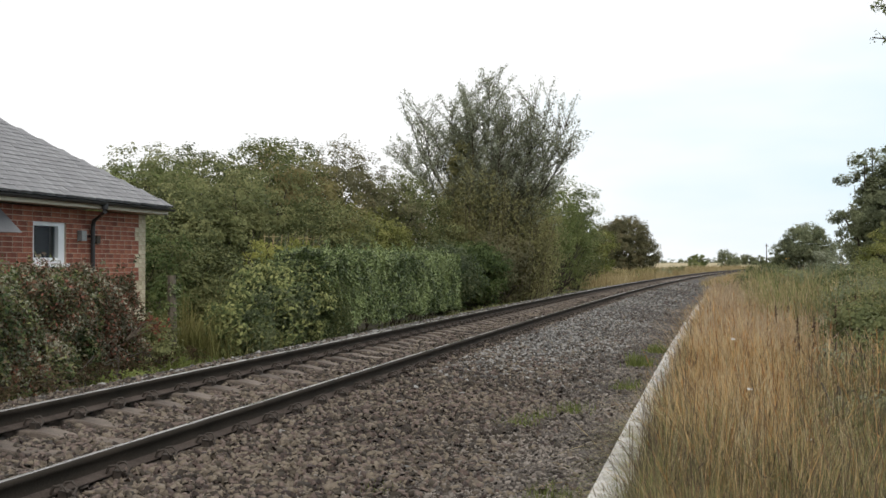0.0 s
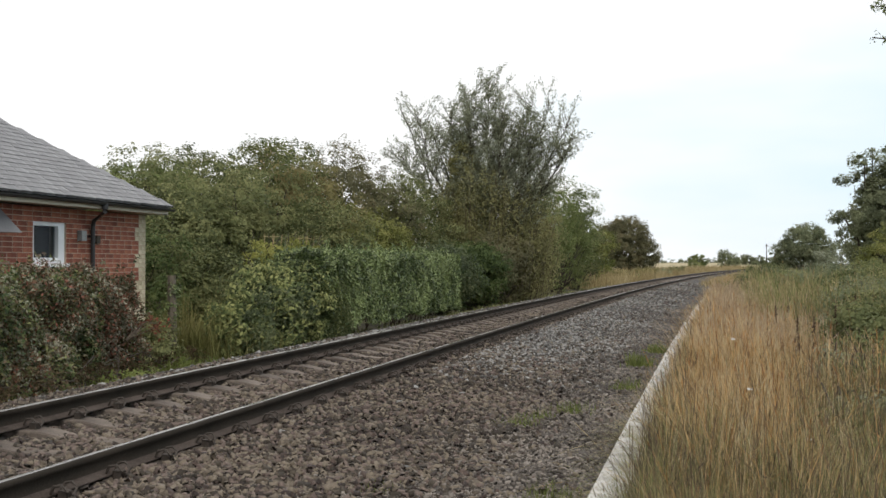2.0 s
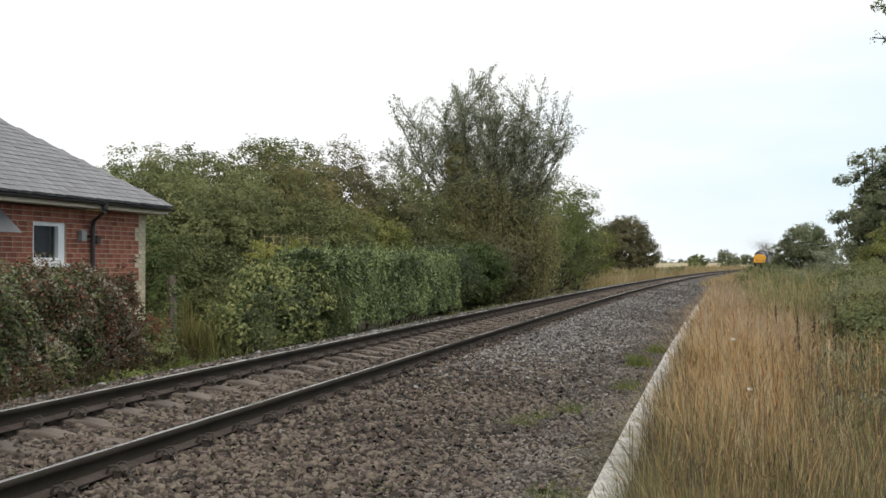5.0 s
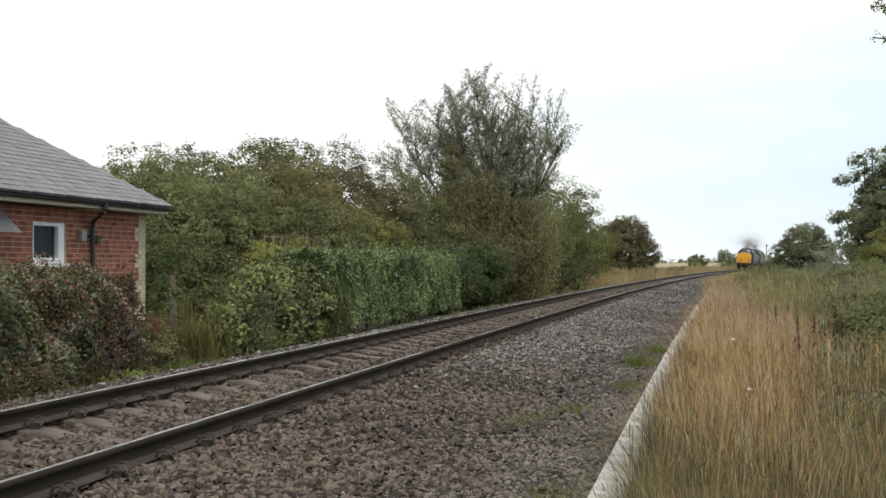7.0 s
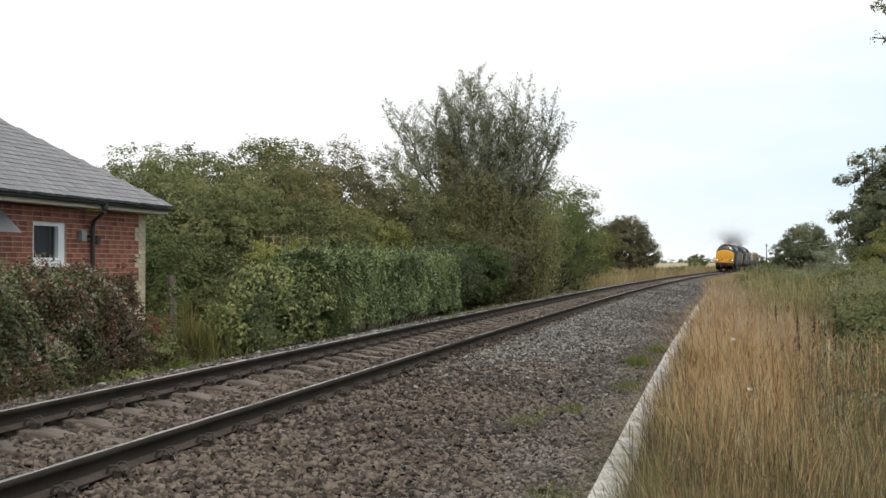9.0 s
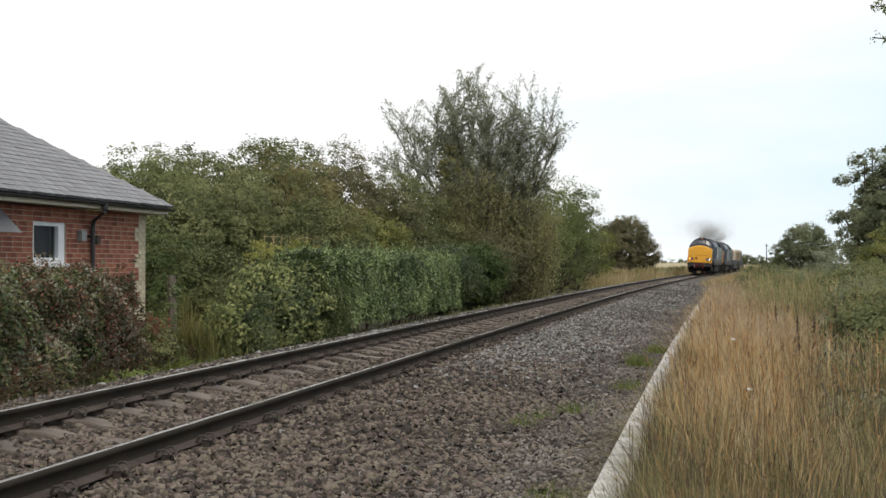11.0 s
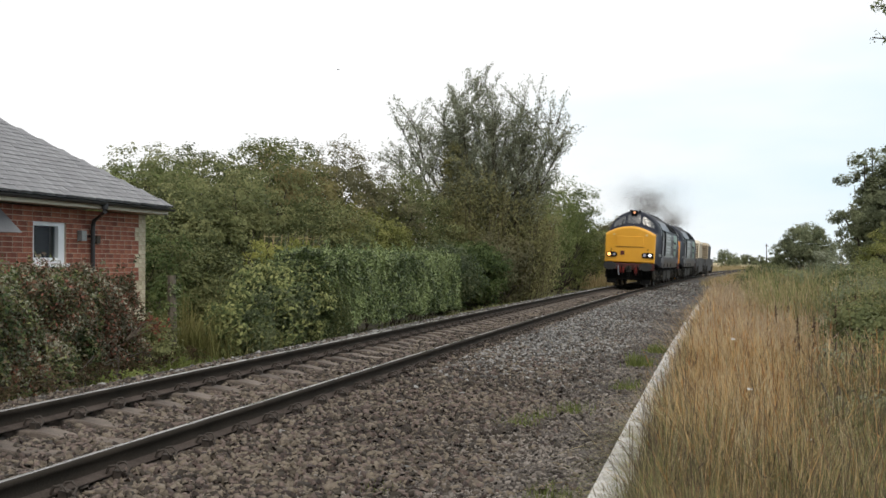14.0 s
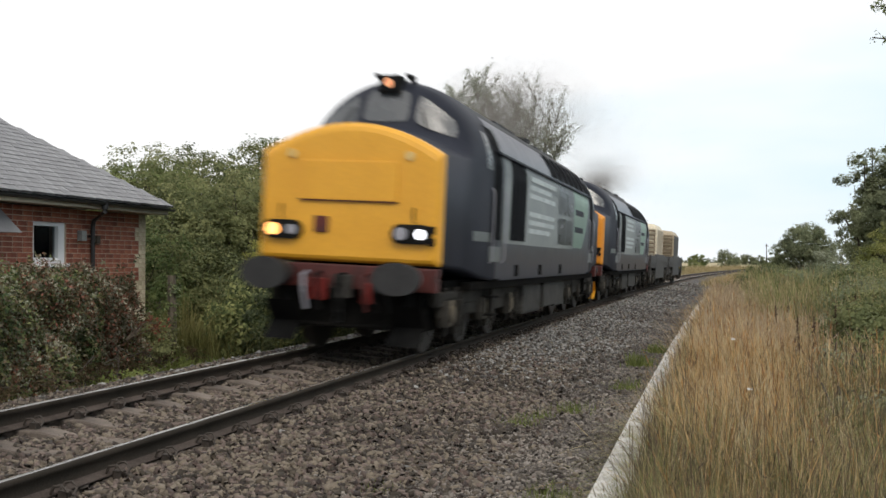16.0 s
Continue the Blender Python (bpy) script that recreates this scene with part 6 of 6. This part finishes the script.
        for x0, x1 in ((-1.05, -0.62), (0.62, 1.05)):
            bm = bmesh.new()
            lower, upper = flip * -8.86, flip * -8.62
            vs = [bm.verts.new(c) for c in ((x0, lower, 0.17), (x1, lower, 0.17), (x1, upper, 0.40), (x0, upper, 0.40), (x0, lower, 0.68), (x1, lower, 0.68))]
            bm.faces.new((vs[0], vs[1], vs[2], vs[3]))
            bm.faces.new((vs[3], vs[2], vs[5], vs[4]))
            bmesh.ops.solidify(bm, geom=list(bm.faces), thickness=0.03)
            box(bm, (x0 + x1) / 2 - 0.05, (x0 + x1) / 2 + 0.05, min(upper, flip * -8.55), max(upper, flip * -8.55) + 0.01, 0.38, 0.85)
            part("snowplough", bm, plough if flip == 1 else M_BLACKSTEEL, l)
        # extended downwards to black out the shaded space under the beam
        part("drag_box", boxed(-1.0, 1.0, min(flip * -8.58, flip * -7.9), max(flip * -8.58, flip * -7.9), 0.34, 0.98, 0.02), M_SOLE, l)
    # side fittings
    for s in (-1, 1):
        def slab(name, y0, y1, z0, z1, mt, thick=0.006, label="", under=body, bev=0.0):
            return part(name, boxed(s * 1.351 - thick, s * 1.351 + thick, y0, y1, z0, z1, bev), mt, under, label)
        part("body_grille", skin_patch(s, -4.85, -3.5, 1.62, 2.92, 0.008), M_GRILLE, body, "tall dark bodyside grille")
        for y in (-4.58, -4.18, -3.78):
            part("grille_bar", skin_patch(s, y - 0.025, y + 0.025, 1.60, 2.95, 0.016), M_NAVY, body)
        # two rows of pale letters that cannot be read
        for z in (2.40, 2.55, 2.70, 1.78, 1.93, 2.08):
            slab("livery_bar", -3.12, -0.25 - 0.5 * (z in (2.55, 1.78)), z, z + 0.085, M_PALE, 0.005, "pale turquoise livery lettering as plain bars")
        # livery, run forward to the door to paint in sky reflected by the side
        slab("livery_panel", -5.45, 2.60, 1.56, 2.598, M_TEAL, 0.0015, "grey-green livery panel, its paleness partly painted sky reflection")
        part("livery_panel", skin_patch(s, -5.45, 2.60, 2.60, 2.98, 0.0035, rows=5), M_TEAL, body, "grey-green livery panel, its paleness partly painted sky reflection")
        for y in (0.30, 1.42):
            for z0, z1 in ((2.27, 2.88), (1.65, 2.19)):
                part("body_window", skin_patch(s, y, y + 0.98, z0, z1, 0.012, rows=5), M_SIDEGLASS, body, "dark bodyside window")
        part("livery_panel", skin_patch(s, 2.66, 5.30, 1.60, 2.96, 0.004, 1.1, rows=12), M_GREENISH, body, "pale green livery panel with a curved end")
        for z in (2.36, 1.96):
            slab("livery_bar", 2.9, 4.35, z, z + 0.13, M_NAVY, 0.008, "dark livery lettering as plain bars")
        # grilles along the curve of the roof
        for k in range(7):
            y = -0.3 + 0.86 * k
            bm = bmesh.new()
            ps = [(x, z) for x, z in ring(4.0) if 2.95 < z < 3.52 and x * s > 0]
            ps = sorted(ps, key=lambda q: q[1])
            a = [[bm.verts.new((x + s * 0.012, yy, z + 0.012)) for x, z in ps] for yy in (y, y + 0.68)]
            for i in range(len(ps) - 1):
                bm.faces.new((a[0][i], a[0][i + 1], a[1][i + 1], a[1][i]))
            bmesh.ops.solidify(bm, geom=list(bm.faces), thickness=0.02)
            part("roof_grille", bm, M_GRILLE, body)
        # gutter strip and sole bar
        part("rain_strip", boxed(s * 1.335 - 0.02, s * 1.335 + 0.02, -5.85, 5.85, 2.905, 2.94), M_NAVY, body)
        part("sole_bar", boxed(min(s * 1.12, s * 1.30), max(s * 1.12, s * 1.30), -7.2, 7.2, 0.86, 0.978, 0.01), M_SOLE, l)
        for y in (-4.3, -1.9, 0.7):
            slab("access_hatch", y, y + 0.32, 1.03, 1.22, M_SOLE, 0.008)
        # tanks and boxes between the bogies
        part("fuel_tank", boxed(min(s * 0.55, s * 1.22), max(s * 0.55, s * 1.22), -2.6, -0.7, 0.30, 0.86, 0.06), M_TANK, l, "grimy grey fuel tank")
        part("battery_box", boxed(min(s * 0.75, s * 1.25), max(s * 0.75, s * 1.25), -0.5, 1.0, 0.36, 0.86, 0.03), M_TANK, l)
        part("battery_box", boxed(min(s * 0.75, s * 1.22), max(s * 0.75, s * 1.22), 1.15, 2.5, 0.32, 0.86, 0.03), M_TANK, l)
    # roof fittings
    bm = bmesh.new()
    cyl(bm, 0, 0.9, 3.83, 0.55, 0.09, "z", 30)
    part("radiator_fan", bm, M_ROOF, body)
    for y in (-0.9, -0.1):
        part("exhaust_port", boxed(-0.32, 0.32, y, y + 0.5, 3.80, 3.89, 0.02), M_BLACKSTEEL, body)
    part("roof_hatch", boxed(-0.45, 0.45, -2.2, -0.1, 3.76, 3.875, 0.04), M_ROOF, body)
    part("roof_hatch", boxed(-0.45, 0.45, 2.1, 4.6, 3.76, 3.875, 0.04), M_ROOF, body)
    part("frame", boxed(-1.1, 1.1, -7.9, 7.9, 0.84, 1.0), M_SOLE, l)
    for y in (-5.65, 5.65):
        bogie(l, y, (-2.06, 0.0, 2.06), LOCO_WHEEL, 0.55)
    return l


LOCO_A = build_loco("dark blue diesel locomotive with yellow nose, lamps lit, leading the train", M_BLACKSTEEL, True, M_YELLOW)
LOCO_B = build_loco("dark blue diesel locomotive behind the leader, yellow nose with shade put into its colour", M_YELLOW, False, M_YELLOW_SHADED)

# ---------------------------------------------------------------- flask wagons
M_COVER = mat("cream_cover", [(0.60, 0.54, 0.41), (0.72, 0.66, 0.53)], rough=0.6, scale=1.5, fine=15)
M_COVER_TAN = mat("tan_cover", [(0.33, 0.27, 0.185), (0.43, 0.36, 0.26)], rough=0.65, scale=1.5, fine=15)
M_GAP_SHADE = mat("louvre_gap_shade", [(0.20, 0.155, 0.10), (0.27, 0.21, 0.14)], rough=0.9, scale=1.5, fine=15)
M_WAGON = mat("grey_wagon", [(0.024, 0.022, 0.021), (0.052, 0.049, 0.047)], rough=0.7, scale=2, fine=15)


def build_wagon(label, cover_mat, side_mat):
    w = thing("flask_wagon", label, "railway wagon", group="flask wagons")
    half = 5.75
    bm = boxed(-1.25, 1.25, -half, half, 1.05, 1.32, 0.03)
    part("deck", bm, M_WAGON, w)
    for s in (-1, 1):
        x0, x1 = min(s * 1.16, s * 1.26), max(s * 1.16, s * 1.26)
        part("side_frame", boxed(x0, x1, -2.6, 2.6, 0.45, 1.68, 0.05), M_WAGON, w)
        part("side_frame", boxed(x0 + 0.01, x1 - 0.01, -half + 0.45, half - 0.45, 1.0, 1.60, 0.03), M_WAGON, w)
        for y in (-half + 0.12, half - 0.42):
            part("side_frame", boxed(x0, x1, y, y + 0.3, 0.55, 1.62, 0.03), M_WAGON, w)
        for e in (-1, 1):
            bm = bmesh.new()
            cyl(bm, s * 0.8635, e * (half + 0.2), 1.05, 0.10, 0.5, "y", 14)
            cyl(bm, s * 0.8635, e * (half + 0.43), 1.05, 0.22, 0.05, "y", 20)
            part("buffer", bm, M_BUFFER, w)
    for e in (-1, 1):
        part("end_platform", boxed(-1.2, 1.2, e * (half - 0.75) - 0.45, e * (half - 0.75) + 0.45, 1.321, 1.58, 0.03), M_WAGON, w)
        bm = bmesh.new()
        tube(bm, [(0, e * half, 1.0), (0, e * (half + 0.4), 0.98)], [0.05, 0.04], 8)
        part("coupling", bm, M_BLACKSTEEL, w)
    # ventilated cover over the flask, its top edges sloped in
    bm = bmesh.new()
    rows = []
    for z, hx, hy in ((1.33, 1.14, 1.98), (2.90, 1.14, 1.98)):
        rows.append([bm.verts.new(c) for c in ((-hx, -hy, z), (hx, -hy, z), (hx, hy, z), (-hx, hy, z))])
    for i in range(4):
        bm.faces.new((rows[0][i], rows[0][(i + 1) % 4], rows[1][(i + 1) % 4], rows[1][i]))
    bm.faces.new(rows[0][::-1])
    bm.faces.new(rows[1])
    # walls browner than the slats: shade between louvres put into the colour
    cover = part("cover", bm, M_GAP_SHADE, w, "ventilated cover with horizontal louvres over the flask")
    bm = bmesh.new()
    rows = []
    for z, hx, hy in ((2.905, 1.17, 2.01), (2.95, 1.17, 2.01), (3.18, 1.0, 1.85), (3.23, 0.55, 1.5)):
        rows.append([bm.verts.new(c) for c in ((-hx, -hy, z), (hx, -hy, z), (hx, hy, z), (-hx, hy, z))])
    for a, b in zip(rows, rows[1:]):
        for i in range(4):
            bm.faces.new((a[i], a[(i + 1) % 4], b[(i + 1) % 4], b[i]))
    bm.faces.new(rows[0][::-1])
    bm.faces.new(rows[-1])
    part("cover_top", bm, cover_mat, cover)
    for sx in (-1, 1):
        for sy in (-1, 1):
            part("corner_post", boxed(sx * 1.15 - 0.05, sx * 1.15 + 0.05, sy * 1.99 - 0.05, sy * 1.99 + 0.05, 1.33, 2.903, 0.01), cover_mat, cover)
    for s in (-1, 1):
        part("side_panel", boxed(s * 1.185 - 0.02, s * 1.185 + 0.02, -1.94, 1.94, 1.60, 2.90, 0.008), side_mat, cover, "plain side panel, darker than the louvred ends")
    for i in range(7):
        z = 1.40 + 0.212 * i
        for e in (-1, 1):
            m = Matrix.Translation((0, e * 2.03, z)) @ Matrix.Rotation(radians(-35 * e), 4, "X")
            part("louvre", boxed(-1.05, 1.05, -0.010, 0.010, 0, 0.15), cover_mat, cover, m=m)
    for y in (-4.2, 4.2):
        bogie(w, y, (-0.9, 0.9), WAGON_WHEEL, 0.46, loco=False)
    return w


WAGON_A = build_wagon("grey flask wagon with a cream louvred cover", M_COVER, M_COVER_TAN)
WAGON_B = build_wagon("grey flask wagon with a tan louvred cover and grey sides", M_COVER_TAN, M_WAGON)
TRAIN = [(LOCO_A, 8.75, 5.65), (LOCO_B, 8.75 + 18.95, 5.65), (WAGON_A, 8.75 + 28.325 + 6.2, 4.2), (WAGON_B, 8.75 + 28.325 + 6.2 + 12.4, 4.2)]

# ---------------------------------------------------------------- exhaust smoke
M_SMOKE = mat("exhaust_smoke", [(0.20, 0.185, 0.17), (0.27, 0.252, 0.235), (0.35, 0.332, 0.315)], rough=1.0, scale=0.7, fine=3, island=0.3, through_light=0.4, grain=0.1, bump=0, spec=0.0)
PUFFS = []


def build_smoke(label, strength, seed, size=1.0):
    """Drifting exhaust: loose clouds of fine soot specks, thinner outwards and with age."""
    plume = thing("exhaust_smoke", label, "smoke")
    rng = np.random.default_rng(seed)
    for i in range(14):
        age = i / 9
        n = int(strength * 40000 * max(0.14, 1.15 - 0.8 * age))
        c = np.array([-0.3 * age - 1.5 * age ** 3, 0.1 + 8.5 * age + 8.0 * age ** 3, 0.20 + 1.7 * age ** 0.7]) * size
        spread = np.array([0.55 + 1.7 * age, 0.5 + 1.3 * age + 1.2 * age ** 3, 0.30 + 0.75 * age])
        lumps = np.clip(rng.normal(size=(16, 3)) * 0.6, -1.2, 1.2)
        pts = lumps[rng.integers(0, 16, n)] + np.clip(rng.normal(size=(n, 3)) * 0.5, -1.2, 1.2)
        pts = pts * spread * size
        a, b = rng.normal(size=(n, 3)), rng.normal(size=(n, 3))
        s = (0.0055 + 0.0045 * rng.random(n))[:, None] * (1 + 0.3 * age)
        a /= np.linalg.norm(a, axis=1, keepdims=True)
        b /= np.linalg.norm(b, axis=1, keepdims=True)
        v = np.stack([pts, pts + a * s, pts + b * s], 1).reshape(-1, 3)
        puff = part("puff", quick("puff", v, np.arange(3 * n).reshape(n, 3), M_SMOKE), None, plume, m=Matrix.Translation(c))
        PUFFS.append((puff, c, age, i + seed))
    return plume


SMOKE_A = build_smoke("dark drifting diesel exhaust over the leading locomotive", 1.05, 61)
SMOKE_B = build_smoke("dark drifting diesel exhaust over the second locomotive", 0.5, 62, 0.68)
SMOKE = [(SMOKE_A, 8.2), (SMOKE_B, 8.2 + 18.95)]


# ---------------------------------------------------------------- a bird
def build_bird():
    b = thing("bird", "small dark bird flying over the trees", "bird")
    bm = bmesh.new()
    tube(bm, [(-0.09, 0, 0), (-0.03, 0, 0.005), (0.04, 0, 0.008), (0.09, 0, 0.01)], [0.008, 0.026, 0.024, 0.006], 8)
    part("body", bm, M_BLACKSTEEL, b)
    for s in (-1, 1):
        bm = bmesh.new()
        v = [bm.verts.new(c) for c in ((0.03, 0, 0), (-0.03, 0, 0), (-0.05, s * 0.10, 0.03), (-0.06, s * 0.17, 0.02), (0.0, s * 0.10, 0.03))]
        bm.faces.new((v[0], v[1], v[2], v[4]))
        bm.faces.new((v[4], v[2], v[3]))
        bmesh.ops.solidify(bm, geom=list(bm.faces), thickness=0.006)
        WINGS.append((part("wing", bm, M_BLACKSTEEL, b), s))
    return b


WINGS = []
BIRD = build_bird()


# ---------------------------------------------------------------- last: the many pieces
def scatter_stones():
    def between(o, y, r):
        """Clear of the rails, thin on the sleepers, fewer towards the cinder path."""
        on_sleeper = (np.abs((y + 6.03 + 0.306) % 0.612 - 0.306) < 0.115) & (np.abs(o) < 1.2)
        return (np.abs(np.abs(o) - 0.7525) > 0.085) & (~on_sleeper | (r.random(len(o)) < 0.62)) & (r.random(len(o)) < np.clip((3.35 - o) / 1.0, 0.05, 1)) & (r.random(len(o)) < np.where(o > 1.15, np.clip(1.8 - y / 14, 0.45, 1), 1))
    stones("ballast_stones", 82000, (4.6, 78, -2.5, 3.9), (0.024, 0.052), M_STONE, "brown and tan crushed stone ballast", 21, between)
    stones("ballast_stones", 46000, (4.6, 78, -2.5, 3.9), (0.024, 0.052), M_STONE_RED, "reddish brown crushed stone ballast", 25, between)
    stones("ballast_stones", 56000, (7, 78, 1.05, 3.5), (0.024, 0.052), M_STONE_GREY, "grey stones spilling down to the cinder path", 24,
           lambda o, y, r: (r.random(len(o)) < np.clip((y - 12) / 9, 0.008, 1)) & (r.random(len(o)) < np.clip((3.4 - o) / 1.6, 0, 1)))
    stones("ballast_stones", 14000, (-6.0, 4.6, -2.5, 3.6), (0.03, 0.058), M_STONE, "brown and tan ballast beside the old platform", 26, between)
    stones("cinders", 40000, (4.6, 36, 1.9, 3.9), (0.010, 0.030), M_CINDER_BIT, "small dark cinders beside the coping", 22, lambda o, y, r: r.random(len(o)) < np.clip((o - 1.9) / 0.9, 0, 1))
    stones("ballast_stones", 18000, (9, 80, -3.1, -1.35), (0.028, 0.058), M_STONE_GREY, "pale grey ballast along the far shoulder", 23, lambda o, y, r: r.random(len(o)) < np.clip((y - 11) / 7, 0.12, 1))


M_CINDER_BIT = mat("cinder", [(0.07, 0.061, 0.053), (0.145, 0.127, 0.112), (0.25, 0.222, 0.195)], rough=0.95, scale=0.6, fine=60, island=0.4)
scatter_stones()
lay_sleepers()
lay_bricks()


# ---------------------------------------------------------------- what moves
SPEED, END_Y = 20.05, 12.9


def front_y(t):
    return END_Y + SPEED * (16.0 - t)


def vehicle_pose(y, half):
    """A vehicle whose two bogies, half metres before and behind its middle, follow the track."""
    a, b = track(y - half), track(y + half)
    d = b - a
    roll = math.asin(CANT / 1.505)
    return Matrix.Translation((a + b) / 2) @ Matrix.Rotation(-math.atan2(d.x, d.y), 4, "Z") @ Matrix.Rotation(roll, 4, "Y")


# sway of the willow's crown in the wind: seconds, metres at its top
GUST = [(0.0, 0.38), (1.5, 0.32), (3.5, 0.26), (5.0, 0.0), (7.0, -0.25), (9.0, -0.42), (11.0, -0.42), (12.5, -0.38), (13.5, -0.15), (14.5, -0.02), (16.0, -0.22)]

# the bird rises from behind the thicket: seconds, place
FLIGHT = [(0.0, -29.04, 66.98, 4.51), (12.4, -27.92, 67.25, 7.58), (13.0, -26.62, 67.58, 11.23), (13.6, -24.94, 67.99, 13.41), (14.0, -24.27, 68.16, 14.37), (14.5, -22.49, 68.60, 15.37), (15.0, -20.18, 69.18, 15.75), (15.4, -17.83, 69.76, 15.72), (15.8, -15.33, 70.38, 15.45), (16.0, -14.07, 70.69, 15.18)]


def motions():
    for ob, back, half in TRAIN:
        walk(ob, [(t, vehicle_pose(front_y(t) + back, half)) for t in np.arange(0, 16.01, 0.5)])
    for ob, back in SMOKE:
        walk(ob, [(t, Matrix.Translation(track(front_y(t) + back, 0, 3.9)) @ Matrix.Rotation(-heading(front_y(t) + back), 4, "Z")) for t in np.arange(0, 16.01, 0.5)])
    # billowing: every puff wanders about its place in the plume
    for ob, c, age, k in PUFFS:
        rows = []
        for t in np.arange(0, 16.01, 0.5):
            w = 0.08 + 0.35 * age
            off = Vector((math.sin(t * 2.3 + k * 1.7) * w, math.sin(t * 1.7 + k) * w * 2, math.sin(t * 2.9 + k * 2.1) * w * 0.7))
            rows.append((t, Matrix.Translation(Vector(c) + off) @ Euler((0.3 * math.sin(t + k), 0.3 * math.cos(0.8 * t + k), 0.5 * math.sin(0.6 * t + k))).to_matrix().to_4x4()))
        walk(ob, rows)
    # wheels roll forwards, towards the camera
    for ob, a, r in SPINNING:
        walk(ob, [(i / 30, Matrix.Translation((0, a, r)) @ Matrix.Rotation(SPEED / r * i / 30, 4, "X")) for i in range(481)])
    walk(BIRD, [(t, pose(x, y, z, 0, 0, 12)) for t, x, y, z in FLIGHT])
    for ob, s in WINGS:
        walk(ob, [(t, pose(0, 0, 0, s * 28 * math.sin(t * 40), 0, 0)) for t in np.arange(0, 16.01, 1 / 15)])
    for limb, k, tip, i in WILLOW_LIMBS:
        rows = []
        for t in np.arange(0, 16.01, 0.5):
            g = float(np.interp(t, [q[0] for q in GUST], [q[1] for q in GUST])) + 0.06 * math.sin(2.2 * t + i * 1.3)
            rows.append((t, Matrix.Translation(k) @ Matrix.Rotation(g / 6.2, 4, "Y") @ Matrix.Rotation(0.012 * math.sin(1.6 * t + i), 4, "X")))
        walk(limb, rows)


motions()
